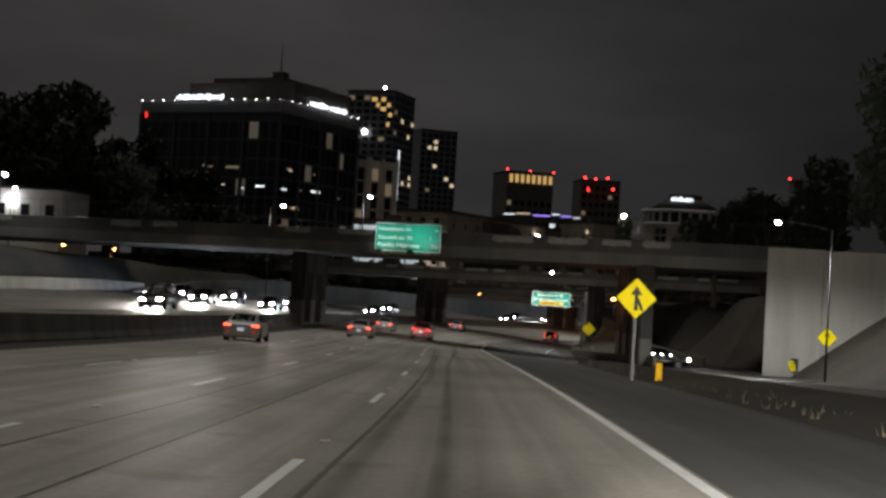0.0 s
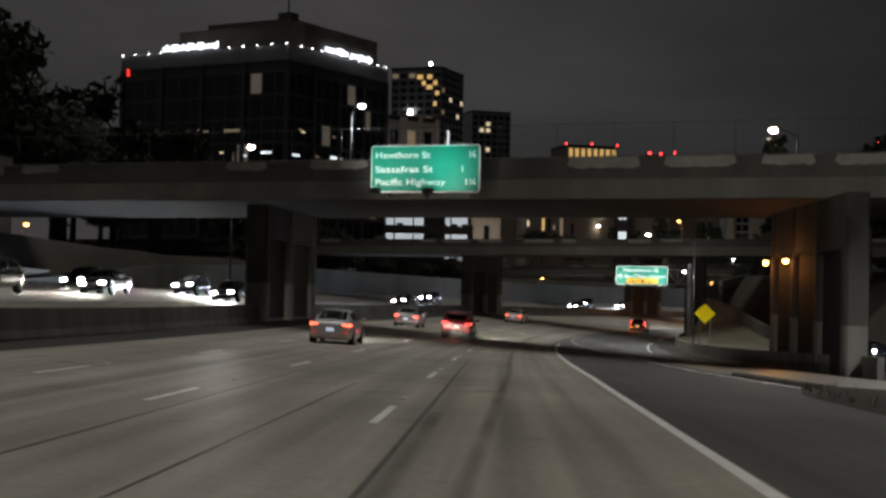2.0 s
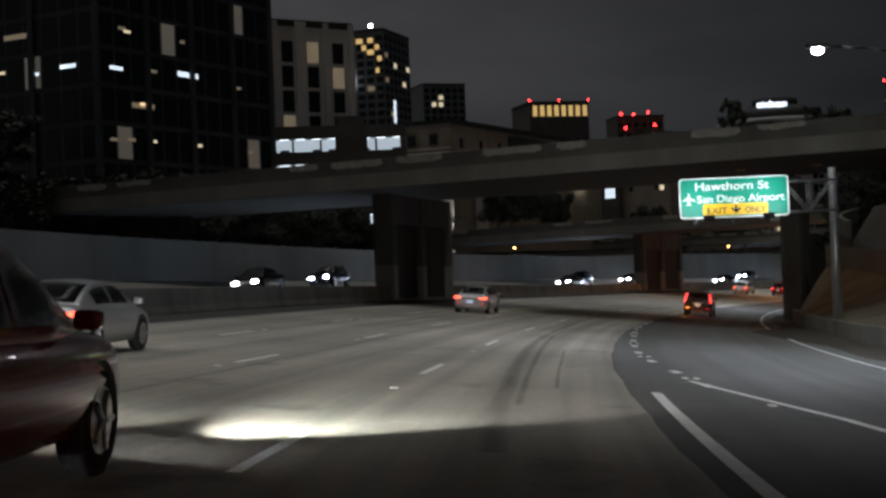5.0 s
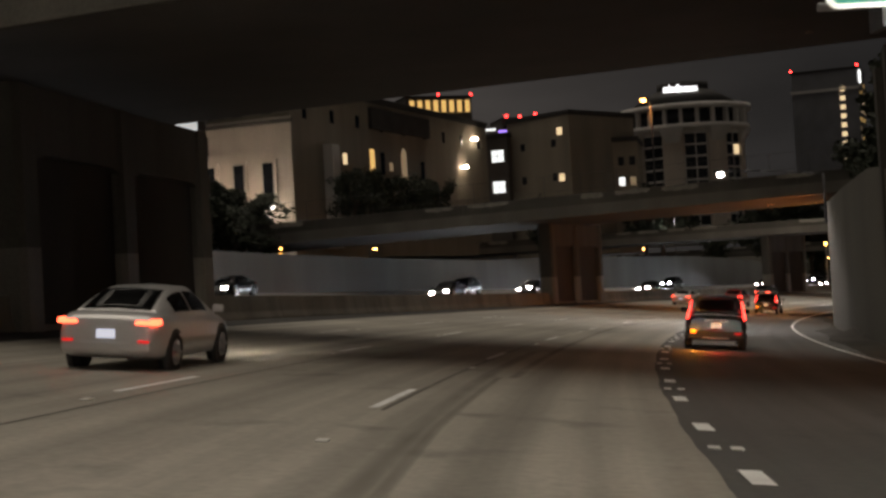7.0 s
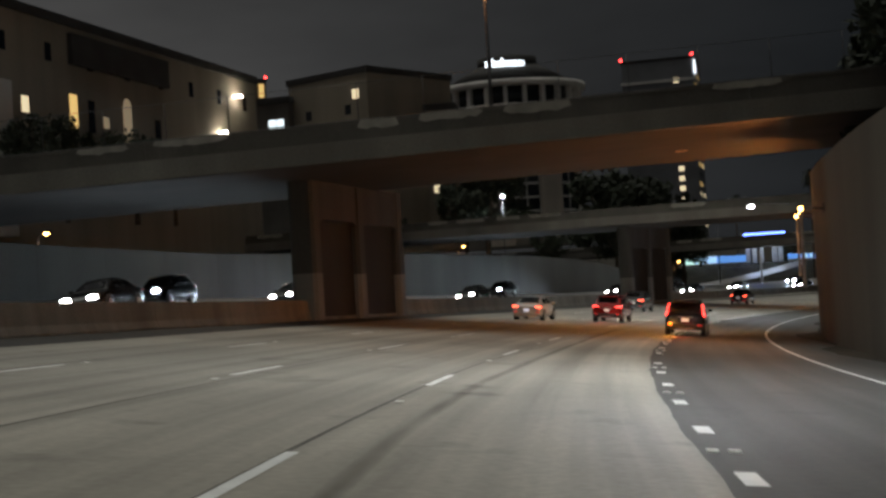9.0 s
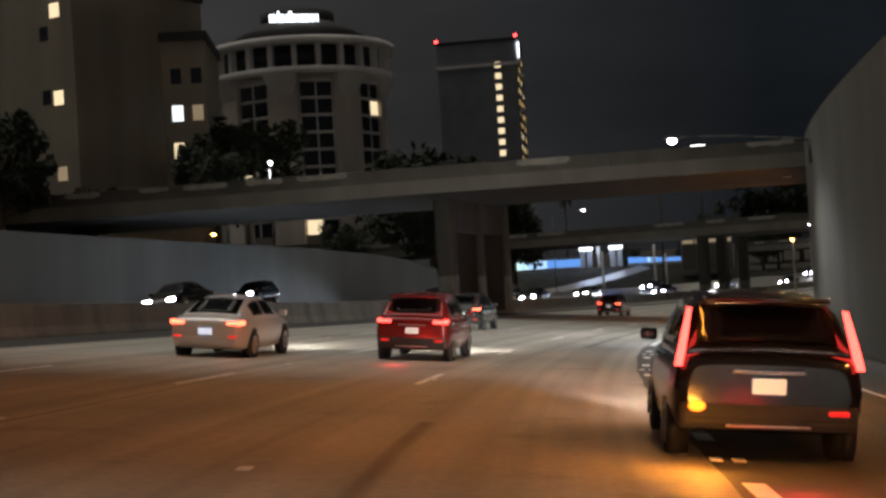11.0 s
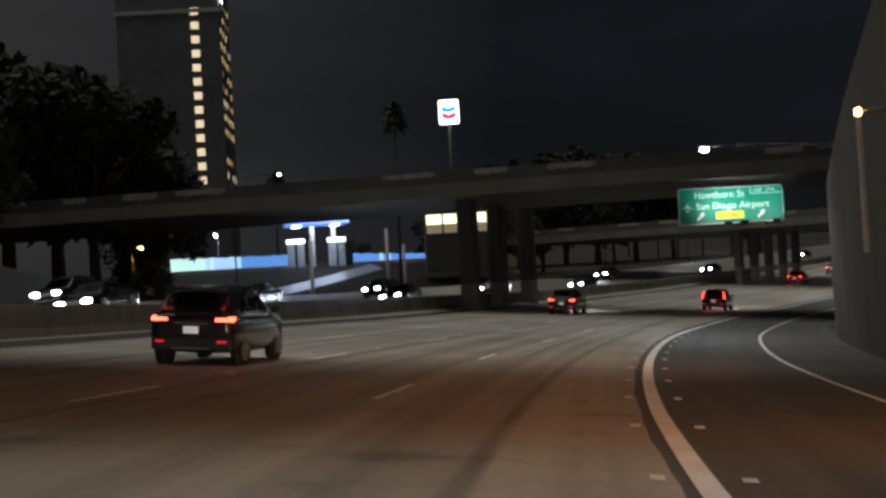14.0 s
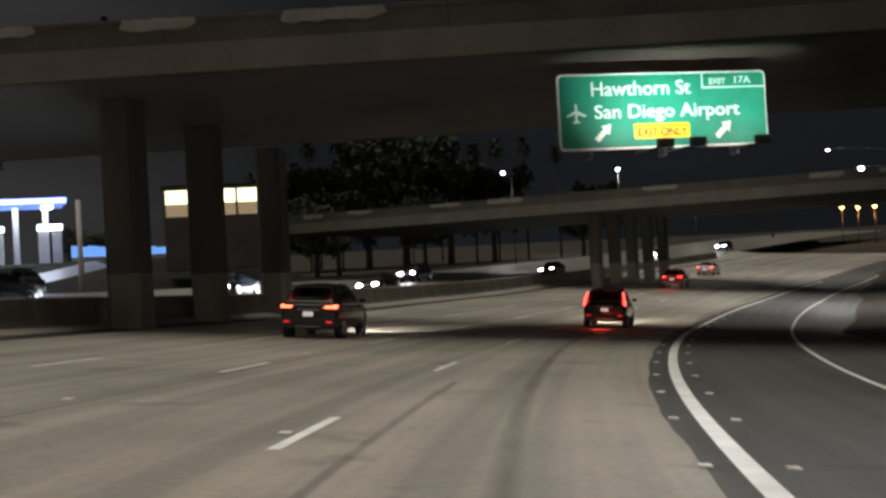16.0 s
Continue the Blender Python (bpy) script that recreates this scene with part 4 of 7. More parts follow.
for k in range(60):
    s = -20 + k * 2.0
    lo, hi = RIGHT_PAVE(s) - .1, RAMP_IN(s) - .2
    row = []
    for f, h in ((0, -.05), (.15, .12), (.4, .3), (.65, .34), (.88, .2), (1, -.02)):
        row.append(bm.verts.new(rd(s, lo + (hi - lo) * f, h * min(1, max(0, (hi - lo) / 2.5)) + .05 * noise.noise(Vector((s * .4, f * 6, 0))))))
    if prev and hi > lo + .15:
        for a, b, c, d in zip(prev[:-1], prev[1:], row[1:], row[:-1]):
            bm.faces.new((a, b, c, d)).smooth = True
    prev = row
tagged(part("verge", bm, SOIL), "mounded dirt verge beside the ramp", "ground", kind="structure")
GRASS = material("dry verge grass", (.06, .053, .032), .9, 0, 1.0, .35, 8, .3)
rnd = random.Random(12)
bm = bmesh.new()
for k in range(420):
    s = rnd.uniform(4, 98)
    lo, hi = RIGHT_PAVE(s), RAMP_IN(s) - .3
    if hi - lo < .5:
        continue
    c = rd(s, rnd.uniform(lo, hi), .08)
    for b in range(5):
        a, L = rnd.uniform(0, 6.3), rnd.uniform(.08, .26)
        d = Vector((math.cos(a), math.sin(a), 0))
        n_ = Vector((-d.y, d.x, 0)) * .02
        p = c + d * rnd.uniform(0, .12)
        bm.faces.new([bm.verts.new(p - n_), bm.verts.new(p + n_), bm.verts.new(p + d * L * .5 + Vector((0, 0, L)))])
tagged(part("verge_grass", bm, GRASS), "sparse dry grass tufts on the verge", "grass", kind="stuff")

# ramp curb wall rising to the second overpass
LOW_Q = rq([(112, 17.5), (140, 15.2), (165, 13.2), (190, 12.3), (226, 11.4)])
rampw = thing("ramp_wall", Matrix.Identity(4), "curved concrete ramp wall beside the merge lane", "wall", kind="structure")
sweep("low_wall", [(0, -.5), (0, .85), (.3, .85), (.3, -.5)], np.linspace(112, 226, 40), BAR_CONC, rampw, at=LOW_Q)
BANK_EARTH = material("dry earth slope", (.125, .115, .078), .92, 0, .35, .35, 7, .5)


def curve_through(pts, steps=4):
    """Smooth line through the given places."""
    out = []
    for k in range(len(pts) - 1):
        a, b = Vector(pts[k]), Vector(pts[k + 1])
        pa, pb = Vector(pts[max(k - 1, 0)]), Vector(pts[min(k + 2, len(pts) - 1)])
        for j in range(steps):
            f = j / steps
            out.append(a + .5 * f * (b - pa + f * (2 * pa - 5 * a + 4 * b - pb + f * (3 * (a - b) + pb - pa))))
    return out + [Vector(pts[-1])]


def curved_wall(bm, line, top, bottom, half=.15):
    """A wall along a line of places on its top, from top above them to bottom below them."""
    rings = []
    for k, p in enumerate(line):
        d = line[min(k + 1, len(line) - 1)] - line[max(k - 1, 0)]
        n_ = Vector((-d.y, d.x, 0)).normalized() * half
        hi, lo = Vector((0, 0, top)), Vector((0, 0, bottom))
        rings.append([bm.verts.new(v) for v in (p + n_ + hi, p - n_ + hi, p - n_ - lo, p + n_ - lo)])
    for a, b in zip(rings[:-1], rings[1:]):
        for i in range(4):
            bm.faces.new((a[i], a[(i + 1) % 4], b[(i + 1) % 4], b[i]))
    bm.faces.new(rings[0])
    bm.faces.new(rings[-1])
    bmesh.ops.recalc_face_normals(bm, faces=bm.faces)


# earth slope behind the low wall, held by a curved upper wall
upper_line = curve_through([(23.2, 146, -4.5), (22.4, 160, -4.5), (21.8, 172.2, -4.5), (21.3, 181.6, -4.4), (20.9, 189.8, -4.1), (20.5, 200, -3.3), (20.3, 207.2, -2.85), (19.9, 212.5, -2.45), (18.9, 218, -2.1)])
bm = bmesh.new()
curved_wall(bm, upper_line, 0, 2.4)
part("upper_wall", bm, WALL_CONC, rampw, "curved concrete wall at the top of the slope")
bm = bmesh.new()
prev = None
for p in upper_line:
    al = int(np.argmin((_x - p.x) ** 2 + (_y - p.y) ** 2))
    lo = rd(_s[al], LOW_Q(_s[al]) + .28, .6)
    hi = p - Vector((0, 0, 1.2))
    row = []
    for f in (0, .2, .4, .6, .8, 1):
        v = lo.lerp(hi, f)
        row.append(bm.verts.new(v + Vector((0, 0, .12 * noise.noise(v * .35)))))
    if prev:
        for a, b, c, d in zip(prev[:-1], prev[1:], row[1:], row[:-1]):
            bm.faces.new((a, b, c, d)).smooth = True
    prev = row
bmesh.ops.recalc_face_normals(bm, faces=bm.faces)
tagged(part("bank", bm, BANK_EARTH), "dry olive earth slope behind the low ramp wall", "ground", kind="structure")

# loop ramp climbing behind the second overpass: parapet round its turn
loop = thing("loop_parapet", Matrix.Identity(4), "pale curved parapet of the loop ramp beyond the merge sign", "wall", kind="structure")
loop_line = curve_through([(20.7, 219.5, -.6), (21.2, 224.3, -.1), (23.6, 232.0, .4), (27.7, 245.5, 1.0), (34.4, 267.7, 1.8), (40.8, 286.8, 2.5)])
bm = bmesh.new()
curved_wall(bm, loop_line, 0, 1.1)
part("parapet", bm, WALL_CONC, loop)
# dark skirt added to fill the black shade beneath the parapet
bm = bmesh.new()
curved_wall(bm, loop_line, -1.104, 7.0, .1)
part("shade_skirt", bm, SOIL, loop, "dark skirt standing in for the shade under the loop parapet")


# ---- street lamps ----
def lamp_head(bm, c, d):
    M = Matrix.Translation(c) @ Matrix.Rotation(math.atan2(d.y, d.x), 4, "Z")
    box(bm, -.35, .35, -.16, .16, -.02, .14, .05, 0, M)


def street_lamp(name, head, base, label, glassmat, colour, power, lens=.14, group="", spot=160):
    head, base = Vector(head), Vector(base)
    e = thing(name, Matrix.Translation(base), label, "street lamp", group)
    arm = Vector((head.x - base.x, head.y - base.y, 0))
    top = head.z - base.z + .1
    bm = bmesh.new()
    rod(bm, (0, 0, -.3), (0, 0, top - .4), .09, .06, 10)
    part("pole", bm, DARK_STEEL, e)
    dr = arm.normalized() if arm.length > .05 else Vector((0, -1, 0))
    if arm.length > .05:
        bm = bmesh.new()
        prev = Vector((0, 0, top - .45))
        for k in range(1, 6):
            f = k / 5
            nx_ = Vector((arm.x * f, arm.y * f, top - .45 + .5 * math.sin(f * math.pi / 2)))
            rod(bm, prev, nx_, .045, seg=8)
            prev = nx_
        part("arm", bm, DARK_STEEL, e)
    bm = bmesh.new()
    lamp_head(bm, Vector((arm.x, arm.y, top)), dr)
    part("lamp_housing", bm, DARK_STEEL, e)
    bm = bmesh.new()
    bmesh.ops.create_uvsphere(bm, u_segments=12, v_segments=8, radius=lens, matrix=Matrix.Translation((arm.x, arm.y, top - .08)) @ Matrix.Diagonal((1.15, 1.1, .9, 1)))
    part("lamp_glass", bm, glassmat, e, "glowing lamp glass")
    if power:
        if spot:
            li = bpy.data.lights.new("street_light", "SPOT")
            li.spot_size, li.spot_blend = radians(spot), .5
        else:
            li = bpy.data.lights.new("street_light", "POINT")
        li.energy, li.color, li.shadow_soft_size = power, colour, .2
        lo = new("street_light", li)
        lo.location = head + Vector((0, 0, -.35))
    return e


FACADE_PLAIN = material("pale painted steel", (.42, .40, .36), .5, .2, 4, .15, 30, .05)
COOL, WARM, SOD = (.95, .98, 1.0), (1.0, .90, .74), (1.0, .36, .09)


def zg_at(x, y):
    al = np.argmin((_x - x) ** 2 + (_y - y) ** 2)
    off = (x - _x[al]) * math.cos(_h[al]) - (y - _y[al]) * math.sin(_h[al])
    return ground_height(_s[al], off, _z[al])


G = "freeway street lamps"
street_lamp("street_lamp", (13.4, 138, 9.2), (15.0, 138.6, 5.0), "warm street lamp on the overpass railing", LAMP_WARM, WARM, 900, .2)
street_lamp("street_lamp", (-22, 152.8, 9.0), (-23.5, 153.5, zg_at(-23.5, 153.5)), "warm street lamp behind the overpass", LAMP_WARM, WARM, 700, .2)
street_lamp("street_lamp", (-10.4, 125.9, 8.9), (-11.0, 126.4, 4.9), "white globe street lamp on the overpass", LAMP_COOL, COOL, 250)
street_lamp("street_lamp", (20.6, 100.3, 7.2), (24.5, 100.5, -3.6), "cool street lamp over the ramp", LAMP_COOL, COOL, 4500, .17)
street_lamp("street_lamp", (8.4, 171.4, 3.7), (12.4, 172.2, -6.1), "galvanised cobra-head street lamp with a cool white light", LAMP_COOL, COOL, 1700, .15, group=G)
street_lamp("street_lamp", (20.1, 258, 1.2), (25.6, 256.8, -1.6), "galvanised cobra-head street lamp with a cool white light", LAMP_COOL, COOL, 1300, .16, group=G)
street_lamp("street_lamp", (53.0, 337.4, -.4), (58.5, 335.0, -1.5), "galvanised cobra-head street lamp with a cool white light", LAMP_COOL, COOL, 1000, .16, group=G)
street_lamp("street_lamp", (99.7, 402.1, -2.5), (105.4, 397.8, -4.0), "galvanised cobra-head street lamp with a cool white light", LAMP_COOL, COOL, 480, .16, group=G)
street_lamp("street_lamp", (22.7, 294.3, 10.0), (23.2, 293.9, 2.0), "amber street lamp on the third overpass", LAMP_SODIUM, SOD, 250, .2)
street_lamp("street_lamp", (46.1, 399.7, 5.1), (46.1, 400.2, zg_at(46, 400)), "white street lamp behind the fourth overpass", LAMP_COOL, COOL, 350)
street_lamp("street_lamp", (110.8, 485.6, 4.0), (106.5, 488, zg_at(106.5, 488)), "white curved-arm street lamp", LAMP_COOL, COOL, 180)
street_lamp("street_lamp", (167.5, 455, -2.9), (171, 452, -12.0), "galvanised cobra-head street lamp with a cool white light", LAMP_COOL, COOL, 1800, .15, group=G)
street_lamp("street_lamp", (212.5, 494.7, 3.0), (217, 490, -11), "distant white street lamp", LAMP_COOL, COOL, 900)
street_lamp("street_lamp", (213.3, 554.6, 6.2), (216, 556, zg_at(216, 556)), "distant white street lamp", LAMP_COOL, COOL, 600)
# unseen lamp added behind the start to brighten the nearest road
street_lamp("street_lamp", (-6, -22, 9.5), (-6 + 16, -22, -.2), "galvanised cobra-head street lamp with a cool white light", LAMP_COOL, COOL, 900, group=G)
for x, y, z in ((-44.1, 147, 3.3), (-43.6, 165.8, 3.4), (-.4, 325.8, -.2), (-8.5, 304.7, -.2), (41.2, 401.7, -.7), (89.5, 462.1, -3.8), (178, 525, -2.5)):
    street_lamp("street_lamp", (x, y, z), (x - .6, y + .6, zg_at(x - .6, y + .6)), "small sodium street lamp on a thin pole", LAMP_SODIUM, SOD, 110, .16, "sodium lamps")


def wall_lamp(x, y, z, power):
    """Sodium lamp on a short arm from the right retaining wall."""
    al = int(np.argmin((_x - x) ** 2 + (_y - y) ** 2))
    s = _s[al]
    foot = rd(s, WALL_Q(s) + .05)
    e = thing("wall_lamp", Matrix.Translation((foot.x, foot.y, z)), "sodium lamp on a bracket on the retaining wall", "wall lamp", "wall lamps")
    v = Vector((x - foot.x, y - foot.y, 0))
    bm = bmesh.new()
    rod(bm, (0, 0, -.1), v, .05, seg=8)
    box(bm, -.12, .12, -.12, .12, -.25, .15, .02)
    part("bracket", bm, DARK_STEEL, e)
    bm = bmesh.new()
    box(bm, v.x - .05, v.x + .05, v.y - .05, v.y + .05, -3.4, -.2, .01)
    part("conduit", bm, FACADE_PLAIN, e, "pale steel conduit post")
    bm = bmesh.new()
    bmesh.ops.create_uvsphere(bm, u_segments=12, v_segments=8, radius=.1, matrix=Matrix.Translation(v + Vector((0, 0, -.05))))
    part("lamp_glass", bm, LAMP_SODIUM, e, "glowing orange lamp glass")
    li = bpy.data.lights.new("sodium_light", "SPOT")
    li.energy, li.color, li.shadow_soft_size, li.spot_size, li.spot_blend = power, SOD, .17, radians(168), .35
    at = Vector((foot.x, foot.y, z)) + v * 1.12
    out = v.normalized()
    new("sodium_light", li).matrix_basis = look(at, at + out + Vector((0, 0, .15)))


for x, y, z in ((34.7, 286.5, -2.7), (38.9, 296.1, -2.55), (42.8, 305.5, -2.4)):
    wall_lamp(x, y, z, 780)
for x, y, z in ((71.6, 358.8, -4.66), (82.7, 374.7, -4.4)):
    wall_lamp(x, y, z, 330)


def column_lamp(x, y, z, power, tx, ty):
    """Sodium lamp on a bracket from a bridge column that stands towards (tx, ty)."""
    e = thing("column_lamp", Matrix.Translation((x, y, z)), "sodium lamp on a bracket on a bridge column", "wall lamp", "column lamps")
    v = Vector((tx - x, ty - y, 0)).normalized() * .9
    bm = bmesh.new()
    rod(bm, (0, 0, .05), v, .045, seg=8)
    box(bm, -.16, .16, -.16, .16, .05, .22, .04)
    part("bracket", bm, DARK_STEEL, e)
    bm = bmesh.new()
    bmesh.ops.create_uvsphere(bm, u_segments=12, v_segments=8, radius=.16, matrix=Matrix.Translation((0, 0, -.04)))
    part("lamp_glass", bm, LAMP_SODIUM, e, "glowing orange lamp glass")
    li = bpy.data.lights.new("sodium_light", "POINT")
    li.energy, li.color, li.shadow_soft_size = power, SOD, .17
    new("sodium_light", li).location = Vector((x, y, z - .15)) - v * .3


column_lamp(12.55, 134.68, 1.09, 60, 13.5, 134.7)
column_lamp(12.55, 127.9, 1.12, 60, 13.5, 128)

# ---- vehicles ----
def paintwork(name, colour, rough=0.28, metal=0.3):
    m = material(name, colour, rough, metal, 1.0, 0.05, 60, 0.01)
    m.node_tree.nodes["Principled BSDF"].inputs["Coat Weight"].default_value = 0.6
    return m


GLASS_DARK = bpy.data.materials.new("tinted car glass")
GLASS_DARK.use_nodes = True
_gb = GLASS_DARK.node_tree.nodes["Principled BSDF"]
_gb.inputs["Base Color"].default_value, _gb.inputs["Roughness"].default_value = (.012, .013, .015, 1), .06
TYRE = material("black rubber", (.018, .018, .018), .85, 0, 6, .2, 50, .2)
RIM = material("alloy rim", (.45, .45, .46), .3, .9, 6, .1, 40, .02)
PLASTIC = material("black trim plastic", (.025, .025, .026), .6, 0, 6, .15, 60, .1)
LENS_OFF = material("unlit red lens", (.16, .01, .01), .2, 0, 6, .1, 40, .02)
TAIL = glow("red tail light", (1.0, .045, .035), 3.6)
TAIL_AMBER = glow("orange-red tail light", (1.0, .085, .04), 3.6)
HEAD = glow("white headlight", (1.0, .97, .92), 40)
HEAD_BLUE = glow("cool headlight", (.80, .89, 1.0), 50)
# plates glow themselves in place of light from plate lamps
PLATE = glow("lit number plate", (.95, .93, .9), .13)
PLATE_COOL = glow("cool lit number plate", (.72, .80, 1.0), .32)
# reflectors given a faint glow instead of thrown-back light
REFLECTOR = glow("glowing red reflector", (.8, .02, .02), .35)
TURN = glow("orange turn signal", (1.0, .17, .01), 2.2)

# stations along a body: y, half width, underside z, top z
SEDAN = [(-2.36, .70, .42, .80), (-2.30, .80, .33, .93), (-2.1, .86, .26, 1.0), (-1.7, .90, .22, 1.03), (-.9, .91, .20, 1.0), (.2, .91, .20, .97), (1.1, .90, .20, .95), (1.7, .88, .22, .87), (2.1, .82, .28, .76), (2.28, .72, .34, .66), (2.36, .60, .40, .58)]
SUV = [(-2.26, .76, .48, .98), (-2.2, .86, .38, 1.08), (-2.0, .91, .32, 1.12), (-1.5, .93, .28, 1.12), (-.5, .94, .26, 1.10), (.4, .94, .26, 1.08), (1.1, .93, .26, 1.06), (1.75, .90, .28, 1.0), (2.1, .84, .34, .90), (2.26, .74, .40, .78), (2.33, .62, .46, .68)]
# stations along a cabin: y, half width at the waist, half width at the top, waist z, top z
SEDAN_CAB = [(-1.92, .74, .66, .99, 1.03), (-1.35, .82, .60, .99, 1.27), (-.95, .84, .57, .99, 1.40), (-.35, .85, .56, .98, 1.455), (.25, .85, .56, .97, 1.44), (.62, .84, .58, .96, 1.32), (1.32, .78, .70, .93, .97)]
SUV_CAB = [(-2.14, .80, .72, 1.08, 1.13), (-1.92, .85, .70, 1.09, 1.34), (-1.62, .87, .67, 1.10, 1.56), (-1.0, .88, .65, 1.10, 1.66), (.0, .88, .64, 1.08, 1.68), (.45, .87, .65, 1.07, 1.56), (1.32, .80, .72, 1.03, 1.07)]


def loft(bm, rings, smooth=True):
    rg = [[bm.verts.new(p) for p in r] for r in rings]
    n = len(rg[0])
    for a, b in zip(rg[:-1], rg[1:]):
        for i in range(n - 1):
            bm.faces.new((a[i], a[i + 1], b[i + 1], b[i])).smooth = smooth
    for r in (rg[0], rg[-1]):
        bm.faces.new(r[:-1] if (r[0].co - r[-1].co).length < .001 else r)
    bmesh.ops.remove_doubles(bm, verts=bm.verts, dist=.0008)
    bmesh.ops.recalc_face_normals(bm, faces=bm.faces)


def eased(st, n):
    """Stations drawn through a smooth curve."""
    t = np.array(st)
    u = np.linspace(0, len(st) - 1, n)
    cols = []
    for c in t.T:
        p = np.concatenate([[c[0]], c, [c[-1]]])
        v = []
        for k in u:
            i = min(int(k), len(c) - 2)
            f = k - i
            a, b, d, e = p[i], p[i + 1], p[i + 2], p[i + 3]
            v.append(b + .5 * f * (d - a + f * (2 * a - 5 * b + 4 * d - e + f * (3 * (b - d) + e - a))))
        cols.append(v)
    return np.array(cols).T


def make_car(name, m, label, paint, kind="sedan", lit="rear", tail=TAIL, head=HEAD, group="", turn=False):
    e = thing(name, m, label, "car", group)
    sedan = kind == "sedan"
    st, tp = (SEDAN, SEDAN_CAB) if sedan else (SUV, SUV_CAB)
    bm = bmesh.new()
    rings = []
    for y, w, zs, zt in eased(st, 31):
        h = zt - zs
        half = [(.0, -.01), (.80, 0), (.95, .06 * h), (1.0, .32 * h), (1.01, .52 * h), (.985, .72 * h), (.955, .88 * h), (.88, .965 * h), (.70, 1.0 * h), (0, 1.02 * h)]
        rings.append([(w * a, y, zs + b) for a, b in half] + [(-w * a, y, zs + b) for a, b in half[-2::-1]])
    loft(bm, rings)
    part("body", bm, paint, e)
    bm = bmesh.new()
    cab = eased(tp, 25)
    rings = []
    for y, wb, wt, zb, zt in cab:
        hh = zt - zb
        half = [(wb, zb - .06), (wb, zb), (wb + (wt - wb) * .5 + .015, zb + hh * .5), (wt + .03, zb + hh * .86), (wt - .05, zb + hh * .98), (0, zt + .02)]
        rings.append([(-x, y, z) for x, z in half] + [(x, y, z) for x, z in half[-2::-1]])
    loft(bm, rings)
    part("cabin", bm, paint, e)

    def cabin_at(y):
        return [float(np.interp(y, cab[:, 0], cab[:, k])) for k in range(1, 5)]

    def side_point(sx, y, f):
        wb, wt, zb, zt = cabin_at(y)
        z = zb + (zt - zb) * f
        x = wb + (wt + .03 - wb) * f / .86 + .02 * math.sin(f * math.pi) + .010
        return (sx * x, y, z)

    yr0, yr1, yf0, yf1 = (-1.86, -1.0, .66, 1.26) if sedan else (-2.08, -1.66, .5, 1.26)
    for nm, a, b in (("rear_window", yr0, yr1), ("windscreen", yf1, yf0)):
        bm = bmesh.new()
        sg = -1 if nm == "rear_window" else 1
        rr = []
        for k in range(7):
            y = a + (b - a) * k / 6
            wb, wt, zb, zt = cabin_at(y)
            rr.append([bm.verts.new((wt * x * .93, y + sg * .012, zt + .02 - .03 * abs(x) + .012)) for x in (-1, -.5, 0, .5, 1)])
        for p, q in zip(rr[:-1], rr[1:]):
            for i in range(4):
                bm.faces.new((p[i], p[i + 1], q[i + 1], q[i])).smooth = True
        bmesh.ops.solidify(bm, geom=list(bm.faces), thickness=.008)
        part(nm, bm, GLASS_DARK, e, "dark tinted glass")
    doors = ((-1.25, -.42), (-.34, .62)) if sedan else ((-1.55, -1.02), (-.95, -.30), (-.22, .66))
    for sx in (-1, 1):
        for a, b in doors:
            bm = bmesh.new()
            rr = []
            for k in range(6):
                y = a + (b - a) * k / 5
                rr.append([bm.verts.new(side_point(sx, y, f)) for f in (.08, .3, .55, .8)])
            for p, q in zip(rr[:-1], rr[1:]):
                for i in range(3):
                    bm.faces.new((p[i], p[i + 1], q[i + 1], q[i])).smooth = True
            bmesh.ops.solidify(bm, geom=list(bm.faces), thickness=.006)
            part("side_window", bm, GLASS_DARK, e, "dark tinted glass")
        bm = bmesh.new()
        box(bm, sx * 1.0 - .1, sx * 1.0 + .1, .74, .88, tp[-1][3] + .04, tp[-1][3] + .18, .04)
        part("mirror", bm, paint, e)
    wr = .33 if sedan else .37
    for sx in (-1, 1):
        for y in (-1.40, 1.40):
            bm = bmesh.new()
            rod(bm, (sx * .80, y, wr + .01), (sx * .915, y, wr + .01), wr + .07, seg=22)
            part("wheel_arch", bm, PLASTIC, e)
            bm = bmesh.new()
            rod(bm, (sx * .70, y, wr), (sx * .925, y, wr), wr, seg=22)
            t = part("tyre", bm, TYRE, e)
            bm = bmesh.new()
            rod(bm, (sx * .92, y, wr), (sx * .93, y, wr), wr * .68, seg=16)
            for k in range(5):
                a = k * 2 * math.pi / 5
                rod(bm, (sx * .935, y, wr), (sx * .935, y + math.cos(a) * wr * .62, wr + math.sin(a) * wr * .62), .03, seg=5)
            part("rim", bm, RIM, t, "pale alloy rim")
    bm = bmesh.new()
    yr, yf = st[0][0], st[-1][0]
    box(bm, -.78, .78, yr - .02, yr + .3, st[0][2] - .05, st[0][2] + .13, .05)
    part("rear_bumper", bm, PLASTIC if not sedan else paint, e)
    bm = bmesh.new()
    box(bm, -.66, .66, yf - .3, yf + .02, st[-1][2] - .08, st[-1][2] + .08, .05)
    part("front_bumper", bm, PLASTIC, e)
    if not sedan:
        bm = bmesh.new()
        box(bm, -.60, .60, -2.06, -1.62, 1.585, 1.64, .025)
        part("spoiler", bm, paint, e)
        bm = bmesh.new()
        box(bm, -.85, .85, yr - .015, yr + .22, .36, .62, .06)
        part("lower_cladding", bm, PLASTIC, e, "black plastic cladding")
        bm = bmesh.new()
